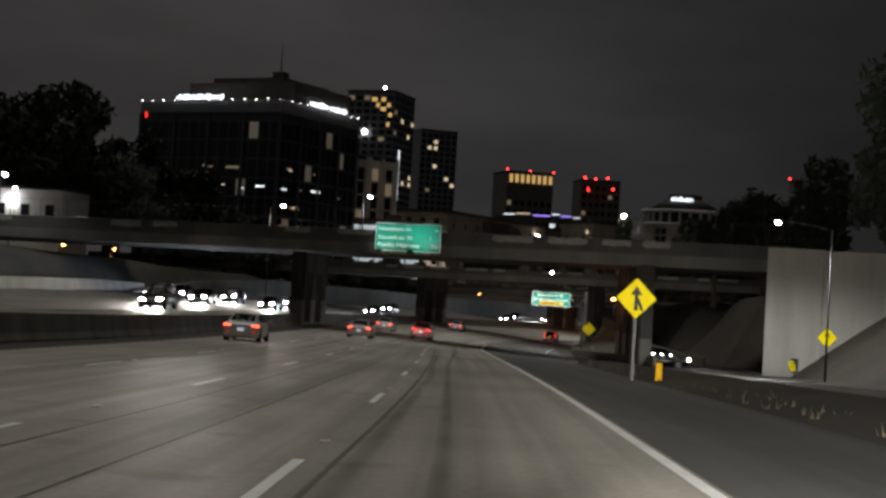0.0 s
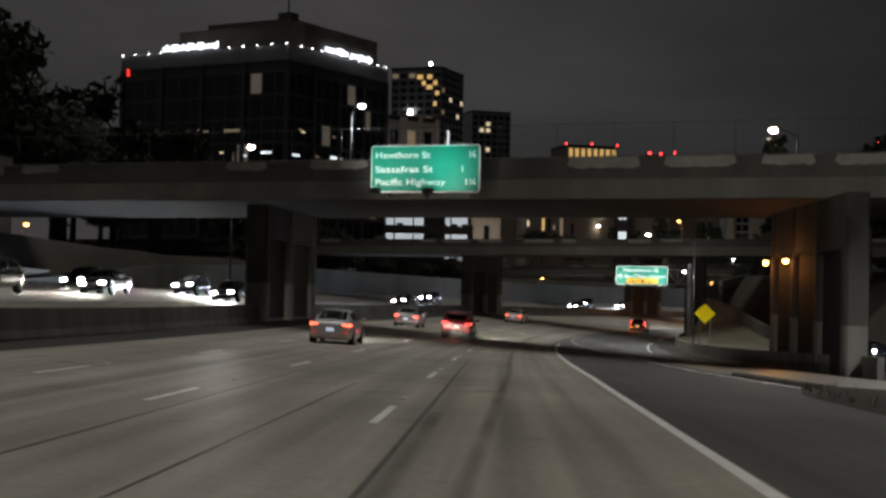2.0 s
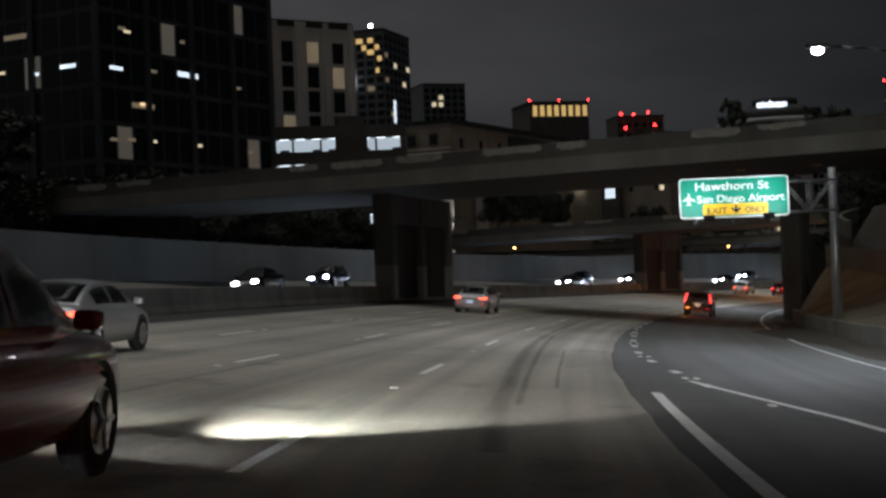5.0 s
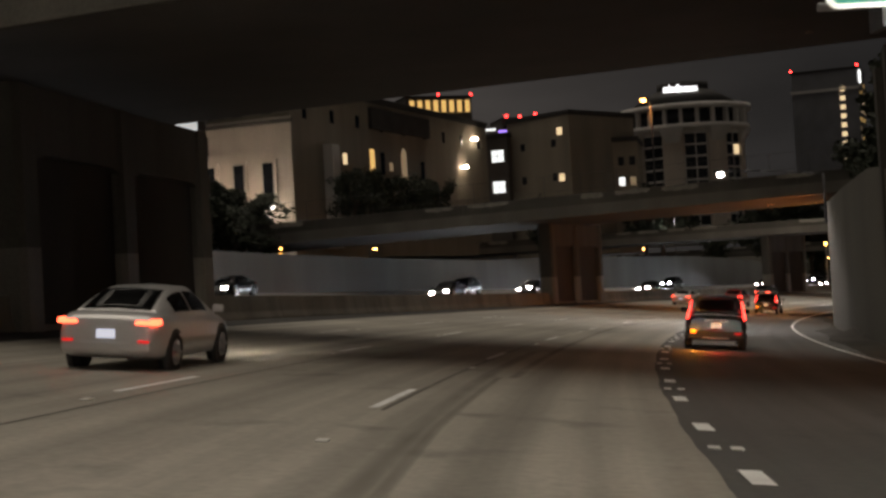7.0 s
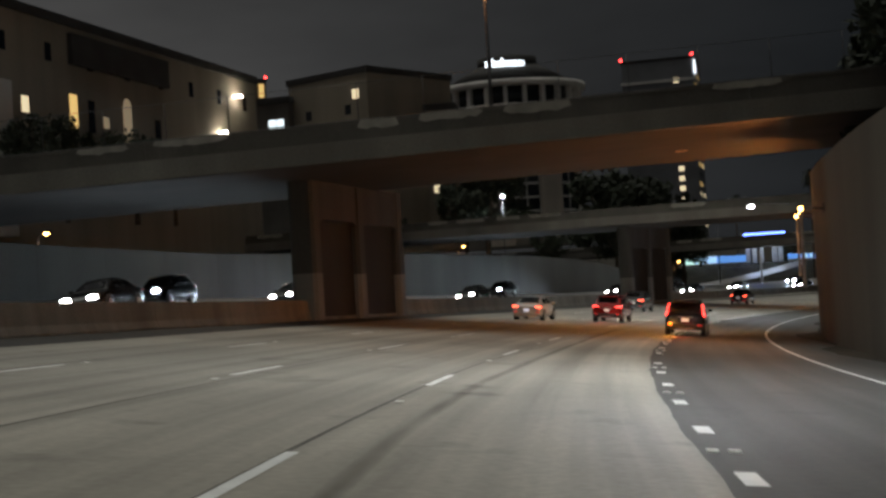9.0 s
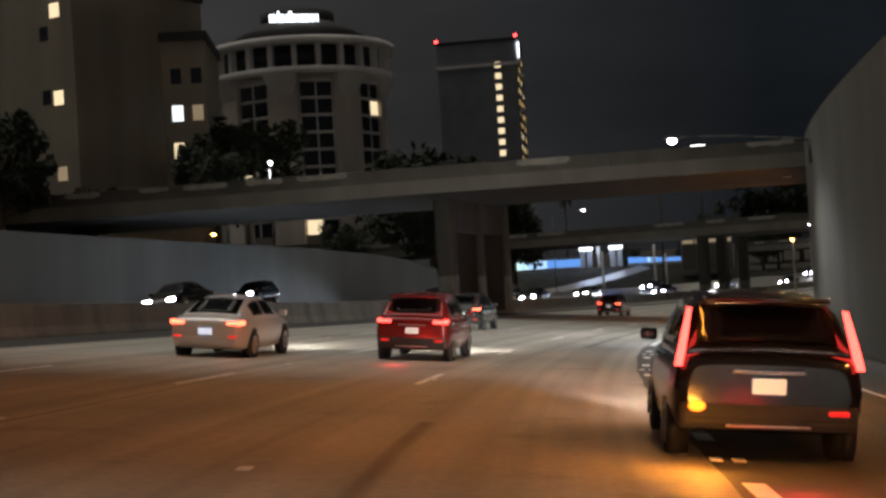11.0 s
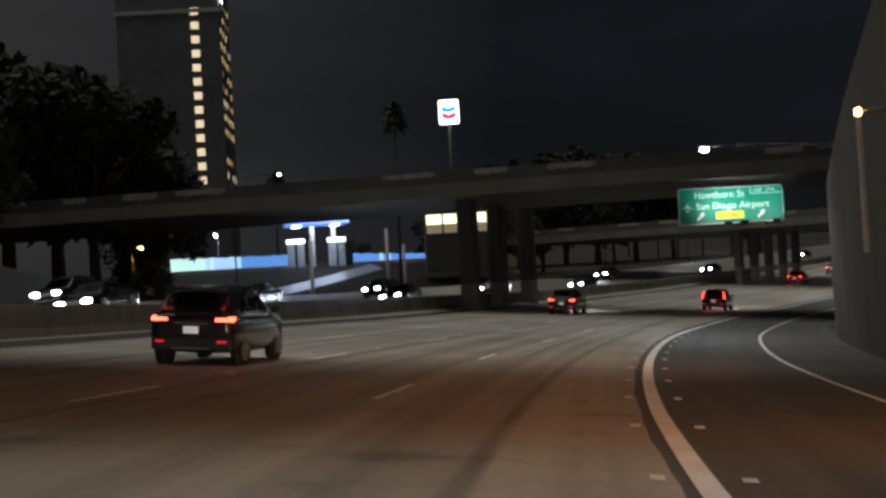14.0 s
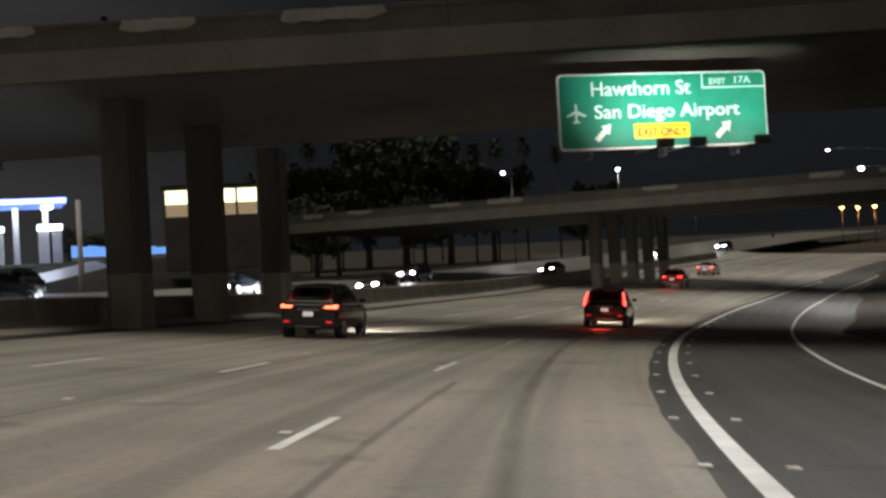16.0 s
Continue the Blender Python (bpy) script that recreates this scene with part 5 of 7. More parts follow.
        box(bm, -.4, .4, yr - .03, yr + .05, .385, .415, .01)
        part("skid_trim", bm, RIM, e, "silver skid trim")
        bm = bmesh.new()
        box(bm, -.34, .34, yr - .03, yr + .05, .905, .935, .01)
        part("tailgate_trim", bm, RIM, e, "chrome tailgate strip")
    zr = .86 if sedan else 1.0
    rear = lit == "rear"
    for sx in (-1, 1):
        bm = bmesh.new()
        if kind == "tall":      # upright slanting blade lamps beside the rear window
            blade = []
            for k in range(9):
                f = k / 8
                cx, cy, cz, hw = sx * (.86 - .11 * f), yr - .03 + .24 * f * f ** .3, .96 + .56 * f, .034 * (1 - .45 * f * f)
                blade.append([(cx - hw, cy + .14, cz), (cx - hw, cy + .02, cz), (cx, cy, cz), (cx + hw, cy + .02, cz), (cx + hw, cy + .14, cz), (cx - hw, cy + .14, cz)])
            loft(bm, blade)
        else:
            box(bm, sx * .68 - .17, sx * .68 + .17, yr - .02, yr + .16, zr - .034, zr + .034, .025)
            box(bm, sx * .80 - .07, sx * .80 + .07, yr + .05, yr + .34, zr - .045, zr + .06, .03)
        part("tail_light", bm, tail if rear else LENS_OFF, e, "glowing red tail light" if rear else "unlit red tail light")
        bm = bmesh.new()
        zf = .66 if sedan else .86
        bmesh.ops.create_uvsphere(bm, u_segments=14, v_segments=10, radius=1, matrix=Matrix.Translation((sx * (.50 if rear else .58), yf - (.08 if rear else .03), zf)) @ Matrix.Diagonal((.15, .10, .10, 1) if rear else (.23, .12, .09, 1)))
        part("headlight", bm, head, e, "glowing white headlight")
        bm = bmesh.new()
        on = turn and sx < 0
        if on:
            bmesh.ops.create_uvsphere(bm, u_segments=14, v_segments=10, radius=1, matrix=Matrix.Translation((sx * .68, yr, .58)) @ Matrix.Diagonal((.085, .06, .055, 1)))
        else:
            box(bm, sx * .66 - .10, sx * .66 + .10, yr - .04, yr + .06, .52, .57, .02)
        part("turn_signal" if on else "reflector", bm, TURN if on else (REFLECTOR if rear else LENS_OFF), e, "glowing orange turn signal" if on else "")
        if on:
            li = bpy.data.lights.new("turn_signal_light", "POINT")
            li.energy, li.color, li.shadow_soft_size = 20, (1.0, .36, .04), .1
            new("turn_signal_light", li).matrix_basis = m @ Matrix.Translation((sx * .66, yr - 1.1, .5))
    bm = bmesh.new()
    zp = .74 if sedan else .86
    box(bm, -.16, .16, yr - .03, yr + .06, zp - .15, zp + .0, .01)
    part("number_plate", bm, (PLATE_COOL if sedan else PLATE) if rear else PLASTIC, e, "pale lit number plate" if rear else "dark number plate")
    if rear and (kind == "tall" or paint is RED_CAR):
        li = bpy.data.lights.new("tail_glow", "POINT")
        li.energy, li.color, li.shadow_soft_size = 9, (1.0, .06, .04), .3
        new("tail_glow", li).matrix_basis = m @ Matrix.Translation((0, yr - 2.2, .3))
    return e


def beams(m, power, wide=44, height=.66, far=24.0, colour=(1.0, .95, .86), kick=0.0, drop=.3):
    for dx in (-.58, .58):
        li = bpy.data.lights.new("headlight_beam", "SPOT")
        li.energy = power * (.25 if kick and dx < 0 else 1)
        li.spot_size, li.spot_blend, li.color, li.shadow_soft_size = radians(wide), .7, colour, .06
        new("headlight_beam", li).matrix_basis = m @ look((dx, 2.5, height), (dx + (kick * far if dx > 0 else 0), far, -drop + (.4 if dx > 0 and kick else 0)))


WHITE_CAR = paintwork("white car paint", (.60, .60, .60))
SILVER_CAR = paintwork("silver car paint", (.42, .42, .43), .3, .6)
GREY_CAR = paintwork("grey car paint", (.032, .030, .030), .22, .4)
BLACK_CAR = paintwork("black car paint", (.006, .006, .007), .2, .0)
BLACK_CAR.node_tree.nodes["Principled BSDF"].inputs["Coat Weight"].default_value = .3
RED_CAR = paintwork("red car paint", (.2, .012, .012), .25, .3)

for nm, s, q, label, pnt, kd, kw, beam in (
        ("sedan", 72.0, -9.0, "white sedan with glowing orange-red tail lights", WHITE_CAR, "sedan", dict(tail=TAIL_AMBER), 0),
        ("sedan", 111.0, -5.6, "white sedan with glowing orange-red tail lights", WHITE_CAR, "sedan", dict(tail=TAIL_AMBER), 2600),
        ("sedan", 155.0, -7.4, "silver sedan with lit number plate driving ahead", SILVER_CAR, "sedan", dict(tail=TAIL_AMBER), 0),
        ("suv", 136.0, -1.87, "red crossover with bright tail lights", RED_CAR, "suv", {}, 5500),
        ("sedan", 204.0, -5.6, "white sedan with glowing orange-red tail lights", WHITE_CAR, "sedan", dict(tail=TAIL_AMBER), 900),
        ("suv", 225.0, 5.3, "black crossover with tall red tail lights and an orange turn signal", BLACK_CAR, "tall", dict(turn=True), 500),
        ("sedan", 317.0, -6.1, "white sedan in the middle lane", WHITE_CAR, "sedan", dict(tail=TAIL_AMBER), 2600),
        ("suv", 319.0, -1.6, "red crossover with bright tail lights", RED_CAR, "suv", {}, 2600),
        ("suv", 299.0, 4.6, "black crossover with tall red tail lights and an orange turn signal", BLACK_CAR, "tall", dict(turn=True), 2000),
        ("suv", 348.5, -5.6, "grey crossover with orange-red tail lights", GREY_CAR, "suv", dict(tail=TAIL_AMBER), 0),
        ("suv", 391.0, -5.3, "grey crossover with orange-red tail lights", GREY_CAR, "suv", dict(tail=TAIL_AMBER), 0),
        ("suv", 456.0, -6.0, "grey crossover with orange-red tail lights", GREY_CAR, "suv", dict(tail=TAIL_AMBER), 2600),
        ("suv", 474.0, 1.7, "black crossover with tall red tail lights ahead", BLACK_CAR, "tall", {}, 2600),
        ("suv", 540.0, -3.0, "red crossover with bright tail lights", RED_CAR, "suv", {}, 0),
        ("sedan", 572.0, -5.6, "pale sedan far ahead in the curve", SILVER_CAR, "sedan", dict(tail=TAIL_AMBER), 0)):
    make_car(nm, on_road(s, q), label, pnt, kd, **kw)
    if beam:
        # first crossover's right beam is swung aside to brighten the yellow diamond sign
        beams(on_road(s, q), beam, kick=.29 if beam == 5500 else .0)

# car crossing on the first overpass
make_car("sedan", b1.matrix_basis @ Matrix.Translation((-37, 5.5, 1.0)) @ Matrix.Rotation(radians(90), 4, "Z"), "pale sedan crossing on the first overpass", SILVER_CAR, tail=TAIL_AMBER)
make_car("sedan", b1.matrix_basis @ Matrix.Translation((15, 5.5, 1.0)) @ Matrix.Rotation(radians(90), 4, "Z"), "dark sedan crossing on the first overpass", BLACK_CAR, tail=TAIL_AMBER)

# dark truck with a row of small white lamps on the ramp
m = Matrix.Translation((15.6, 120.9, -4.55)) @ Matrix.Rotation(radians(-96), 4, "Z")
truck = make_car("pickup_truck", m, "dark pickup on the ramp with a row of white marker lamps", BLACK_CAR, "suv", "front")
for k in range(4):
    bm = bmesh.new()
    bmesh.ops.create_uvsphere(bm, u_segments=8, v_segments=6, radius=.06, matrix=Matrix.Translation((.93, -1.5 + k * .75, 1.22)))
    part("marker_lamp", bm, HEAD, truck, "small white marker lamp")

# oncoming traffic beyond the median
lead = make_car("sedan", on_road(96, -18.5, 180), "oncoming dark sedan with glaring headlights", BLACK_CAR, lit="front", group="oncoming cars")
cool = make_car("suv", on_road(114, -22.2, 180), "oncoming black crossover with cool white headlights", BLACK_CAR, "suv", "front", head=HEAD_BLUE, group="oncoming cars")
spots = [(131, -22.2), (160, -25.8), (138, -25.9), (146, -18.5), (171, -22.2), (186, -25.9), (205, -18.5), (228, -22.2), (262, -25.5), (286, -18.6), (300, -22.2), (318, -22.2), (345, -18.6), (372, -26), (398, -22.2),
         (415, -18.6), (426, -25.8), (441, -22.0), (458, -18.6), (472, -25.8), (490, -22.2), (506, -18.6), (534, -25.5), (560, -20.0), (612, -22.0), (640, -19), (60, -22.0), (74, -26), (38, -19)]
for k, (s, q) in enumerate(spots):
    copy_thing(cool if k % 3 == 1 else lead, on_road(s, q, 180))
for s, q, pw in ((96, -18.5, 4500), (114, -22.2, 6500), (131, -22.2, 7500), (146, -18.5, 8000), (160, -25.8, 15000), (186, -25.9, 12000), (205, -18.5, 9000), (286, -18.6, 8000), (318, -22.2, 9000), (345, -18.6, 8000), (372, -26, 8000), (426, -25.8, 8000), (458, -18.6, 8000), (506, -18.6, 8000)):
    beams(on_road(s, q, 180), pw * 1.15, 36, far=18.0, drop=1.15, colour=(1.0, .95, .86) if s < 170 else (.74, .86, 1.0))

# ---- town ----
FACADE_DARK = material("dark office glass and metal", (.062, .066, .074), .4, .1, .3, .2, 5, .05)
FACADE_GREY = material("grey tower cladding", (.17, .175, .19), .6, 0, .2, .15, 4, .1)
FACADE_PALE = material("pale render", (.60, .58, .55), .85, 0, .25, .14, 6, .15, streak=True)
# glow in the panel itself stands in for blue light on the wall
GLOW_BLUE = glow("glowing blue wall panel", (.13, .33, .8), .42)
FACADE_CREAM = material("cream stone render", (.55, .49, .42), .88, 0, .3, .16, 6, .2, streak=True)
FACADE_TAN = material("tan stucco", (.24, .212, .17), .88, 0, .3, .16, 6, .2, streak=True)
FACADE_DIM = material("dim brown stucco", (.11, .10, .09), .88, 0, .3, .2, 6, .2)
ROOF_TILE = material("dark roof covering", (.035, .033, .032), .85, 0, .5, .25, 8, .3)
PANE_DARK = material("unlit window glass", (.015, .017, .02), .12, 0, 1, .2, 20, .01)
PANE_WARM = glow("warm lit window", (1.0, .80, .50), .42)
PANE_DIM = glow("dim lit window", (1.0, .78, .5), .07)
PANE_FAINT = glow("faintly lit window", (.95, .85, .7), .02)
PANE_COOL = glow("cool lit window", (.86, .95, 1.0), .65)
PANE_YEL = glow("yellow lit window", (1.0, .64, .22), .38)
WHITE_LED = glow("white letter light", (.86, .93, 1.0), 1.4)
ROOF_SPOT = glow("roof edge lamp", (1.0, .96, .92), 8)
RED_DIM = glow("dim red sign", (1.0, .04, .03), .9)
RED_BEACON = glow("red beacon", (1.0, .03, .03), 7)
BLUE_LED = glow("blue light strip", (.12, .2, 1.0), 4)


def frame_at(corner, toward):
    """A pose at a building's corner, x along its front towards a second corner."""
    a, b = Vector((*corner, 0)), Vector((*toward, 0))
    d = b - a
    return math.atan2(d.y, d.x), d.length


def window_mesh(name, w, h, mat, deep=.12):
    bm = bmesh.new()
    box(bm, -w / 2, w / 2, -.03, deep, -h / 2, h / 2)
    return mesh_of(name, bm, mat)


def building(name, corner, toward, depth, z0, z1, label, wall, faces, roofing=ROOF_TILE, parapet=.8, category="building"):
    """faces: for 'front', 'right', 'left': dict(rows, cols, w, h, lit, first, last, mats, base, top)."""
    ang, w = frame_at(corner, toward)
    e = thing(name, Matrix.Translation((corner[0], corner[1], z0)) @ Matrix.Rotation(ang, 4, "Z"), label, category)
    hh = z1 - z0
    bm = bmesh.new()
    box(bm, 0, w, 0, depth, -3, hh)
    part("wall", bm, wall, e)
    bm = bmesh.new()
    box(bm, -.2, w + .2, -.2, depth + .2, hh + .004, hh + .25, .03)
    part("roof", bm, roofing, e)
    for x0, x1, y0, y1 in ((-.2, w + .2, -.2, .15), (-.2, w + .2, depth - .15, depth + .2), (-.2, .15, .15, depth - .15), (w - .15, w + .2, .15, depth - .15)):
        bm = bmesh.new()
        box(bm, x0, x1, y0, y1, hh + .254, hh + parapet)
        part("parapet", bm, roofing, e)
    rnd = random.Random(name + label)
    for side, f in faces.items():
        L = w if side == "front" else depth
        meshes = [window_mesh("window", f["w"], f["h"], m) for m in f["mats"]]
        dark = window_mesh("window", f["w"], f["h"], PANE_DARK, .08)
        b0, t0 = f.get("base", 1.5), f.get("top", hh - 1.5)
        for r in range(f["rows"]):
            z = b0 + (t0 - b0) * (r + .5) / f["rows"]
            for c in range(f["cols"]):
                u = L * (c + .5) / f["cols"]
                lit = rnd.random() < f["lit"]
                if not lit and not f.get("dark", True):
                    continue
                me = rnd.choice(meshes) if lit else dark
                if side == "front":
                    M = Matrix.Translation((u, 0, z))
                elif side == "right":
                    M = Matrix.Translation((w, u, z)) @ Matrix.Rotation(radians(90), 4, "Z")
                else:
                    M = Matrix.Translation((0, L - u, z)) @ Matrix.Rotation(radians(-90), 4, "Z")
                share("window", me, e, M)
    return e, w, hh


def bars(parent, x0, x1, z, h, y, seed, mat=WHITE_LED, gap=.35, m=None):
    """Lit roof lettering that cannot be read: a row of plain bars."""
    rnd = random.Random(seed)
    x = x0
    while x < x1 - .4:
        wd = rnd.uniform(.22, .6)
        if rnd.random() < .13:
            x += .7
            continue
        bm = bmesh.new()
        box(bm, x, min(x + wd, x1), y - .12, y, z, z + h * rnd.choice((.7, .7, 1.0)))
        part("letter_bar", bm, mat, parent, m=m)
        x += wd + gap * rnd.uniform(.3, .8)


# dark glass office block with a lit roof edge
zo = 4.0
e, w, hh = building("office_block", (-67, 268.6), (-38.2, 254.6), 27, zo, 31.0, "dark glass office block with a white-lit roof edge", FACADE_DARK,
                    {"front": dict(rows=7, cols=14, w=1.96, h=3.0, lit=.06, mats=[PANE_FAINT], base=1, top=25.5),
                     "right": dict(rows=7, cols=12, w=1.96, h=3.0, lit=.06, mats=[PANE_FAINT], base=1, top=25.5)}, FACADE_GREY, 2.3)
for k in range(5):
    bm = bmesh.new()
    box(bm, k * w / 4 - .35, k * w / 4 + .35, -.3, 0, -1, hh)
    part("facade_fin", bm, FACADE_DARK, e)
for k in range(1, 5):
    bm = bmesh.new()
    box(bm, w, w + .3, k * 27 / 4 - .35, k * 27 / 4 + .35, -1, hh)
    part("facade_fin", bm, FACADE_DARK, e)
rnd_room = random.Random(31)
for k in range(30):      # lamps and small bright rooms behind the dark glass
    u, z = rnd_room.uniform(2, w - 2), rnd_room.choice((6.0, 9.6, 13.0, 16.6)) + rnd_room.uniform(-.2, .5)
    ww = rnd_room.choice(((.35, .3), (.5, .3), (1.6, .5), (.9, .35)))
    bm = bmesh.new()
    if k % 2:
        box(bm, u - ww[0], u + ww[0], -.05, -.034, z, z + ww[1])
    else:
        u = u * 25 / w
        box(bm, w + .034, w + .05, u - ww[0], u + ww[0], z, z + ww[1])
    part("room_light", bm, rnd_room.choice((PANE_DIM, PANE_DIM, PANE_WARM, PANE_COOL)), e, "small light behind the glass")
bm = bmesh.new()
box(bm, 8, w + .0, 4, 24, hh + .3, hh + 6.2)
box(bm, 12, w - 4, 6, 22, hh + 6.2, hh + 7.4)
part("penthouse", bm, FACADE_DIM, e, "dark rooftop plant room")
bm = bmesh.new()
rod(bm, (w - 6, 8, hh + 7.4), (w - 6, 8, hh + 14), .16, .06, 8)
box(bm, w - 7.2, w - 4.8, 7, 9, hh + 7.4, hh + 8.6)
part("antenna", bm, DARK_STEEL, e)
bm = bmesh.new()
bmesh.ops.create_uvsphere(bm, u_segments=8, v_segments=6, radius=.085)
roofbulb = mesh_of("roof_lamp", bm, ROOF_SPOT)
for k in range(13):
    share("roof_lamp", roofbulb, e, Matrix.Translation((.3 + k * (w - .3) / 12, -.55, hh + 2.35)))
for k in range(1, 11):
    share("roof_lamp", roofbulb, e, Matrix.Translation((w + .55, k * 2.6, hh + 2.35)))
bm = bmesh.new()
box(bm, 1.0, 1.4, -.3, -.02, hh - .9, hh + .3, .1)
part("red_sign", bm, RED_DIM, e, "small glowing red sign")
bars(e, 8.5, 19.5, hh + 2.5, .95, -.4, 3)
bars(e, 8, 22, hh + 2.5, .95, 0, 4, m=Matrix.Translation((w + .5, 0, 0)) @ Matrix.Rotation(radians(90), 4, "Z"))
for x, y, tx, ty, sz in ((w / 2, -1.0, w / 2, .6, w), (w + 1.0, 13, w - .6, 13, 24)):
    la = bpy.data.lights.new("roof_edge_light", "AREA")
    la.shape, la.size, la.size_y, la.energy, la.color = "RECTANGLE", sz, .3, 4 * .4, (.95, .97, 1.0)
    M = e.matrix_basis @ look((x, y, hh + 3.6), (tx, ty, hh + .6))
    if sz == 24:
        M = e.matrix_basis @ look((x, y, hh + 3.6), (tx, ty, hh + .6)) @ Matrix.Identity(4)
    new("roof_edge_light", la).matrix_basis = M

# pale apartment block with window strips
e, w, hh = building("apartment_block", (-30.5, 289), (-19.4, 296.5), 34, 3.0, 26.5, "pale apartment block with dark window strips", FACADE_PALE,
         {"front": dict(rows=7, cols=4, w=1.5, h=2.5, lit=.12, mats=[PANE_WARM, PANE_DIM]), "right": dict(rows=7, cols=8, w=2.2, h=2.4, lit=.08, mats=[PANE_DIM, PANE_WARM])})
for k in range(5):
    bm = bmesh.new()
    box(bm, k * w / 4 - (.35 if k != 2 else .7), k * w / 4 + (.35 if k != 2 else .7), -.4, 0, -2, hh + .6, .03)
    part("pilaster", bm, FACADE_PALE, e)
# glass tower with lit flats near its top
e, w, hh = building("glass_tower", (-75, 729.7), (-50, 722), 30, 4, 99, "tall glass apartment tower with scattered lit flats", FACADE_GREY,
                    {"front": dict(rows=26, cols=6, w=3.2, h=2.2, lit=.07, mats=[PANE_WARM, PANE_DIM, PANE_DIM, PANE_COOL]), "right": dict(rows=26, cols=6, w=3.4, h=2.2, lit=.12, mats=[PANE_WARM, PANE_DIM])})
bm = bmesh.new()
box(bm, w + .05, w + .4, 9, 10.6, 40, 66)
part("light_strip", bm, PANE_COOL, e)
for x, z, ww in ((15, 91, 3), (20, 91, 2.5), (23, 88, 2), (20, 86, 3), (24, 83, 2), (17, 88, 2), (23, 78, 1.6)):
    bm = bmesh.new()
    box(bm, x - ww / 2, x + ww / 2, -.2, .05, z - 1.1, z + 1.1)
    part("lit_flat", bm, PANE_YEL, e)
bm = bmesh.new()
bmesh.ops.create_uvsphere(bm, u_segments=8, v_segments=6, radius=.9, matrix=Matrix.Translation((20, 1, hh + 2.2)))
part("beacon", bm, ROOF_SPOT, e, "white rooftop lamp")
# lamp of unknown depth, set on the tower to fit the camera's view
bm = bmesh.new()
bmesh.ops.create_uvsphere(bm, u_segments=12, v_segments=8, radius=1.3, matrix=Matrix.Translation((10.6, -.8, 74)))
part("sightline_lamp", bm, ROOF_SPOT, e, "bright white lamp placed to fit the camera's view")
building("dark_tower", (-48, 975), (-23, 985), 28, 4, 108, "dark slab tower with few lit windows", FACADE_GREY,
         {"front": dict(rows=24, cols=6, w=2.8, h=2.6, lit=.05, mats=[PANE_WARM, PANE_DIM])})
e, w, hh = building("crown_tower", (8, 600), (28, 606), 20, 4, 51, "distant tower with a yellow-lit crown", FACADE_DIM,
                    {"front": dict(rows=9, cols=7, w=1.8, h=2.2, lit=.12, mats=[PANE_DIM, PANE_YEL], top=36)})
for k in range(8):
    bm = bmesh.new()
    box(bm, 1.2 + k * w / 8.3, 2.6 + k * w / 8.3, -.25, 0, hh - 4.2, hh - .6)
    part("crown_light", bm, PANE_YEL, e)
for x in (0, w / 2, w):
    bm = bmesh.new()
    bmesh.ops.create_uvsphere(bm, u_segments=8, v_segments=6, radius=.35, matrix=Matrix.Translation((x, 0, hh + 1.2)))
    part("beacon", bm, RED_BEACON, e)
e, w, hh = building("red_light_tower", (52, 786), (74, 790), 20, 4, 64, "distant dark tower with red roof beacons", FACADE_DIM,
                    {"front": dict(rows=12, cols=6, w=2, h=2.4, lit=.05, mats=[PANE_DIM])})
for x, z in ((2, 1.5), (8, 1.2), (15, 2), (18, -4), (4, -5)):
    bm = bmesh.new()
    bmesh.ops.create_uvsphere(bm, u_segments=8, v_segments=6, radius=.6, matrix=Matrix.Translation((x, -.4, hh + z)))
    part("beacon", bm, RED_BEACON, e)
e, w, hh = building("podium_block", (3, 478), (34, 472), 14, 2, 25.5, "low town block with purple and white light strips on its roof", FACADE_DIM,
         {"front": dict(rows=3, cols=12, w=1.8, h=1.4, lit=.16, mats=[PANE_DIM, PANE_COOL], base=13, top=23)})
PURPLE = glow("purple light strip", (.35, .22, 1.0), .9)
for x0, x1, z, mt in ((3, 7, .9, PANE_COOL), (7.5, 12, 1.3, PANE_WARM), (13, 19, .8, PURPLE), (19.5, 22, 1.4, PANE_COOL), (22.5, 26, .9, PURPLE), (26.5, 29, .5, PANE_COOL)):
    bm = bmesh.new()
    box(bm, x0, x1, -.3, .0, hh + z, hh + z + .45, .05)
    part("light_strip", bm, mt, e)
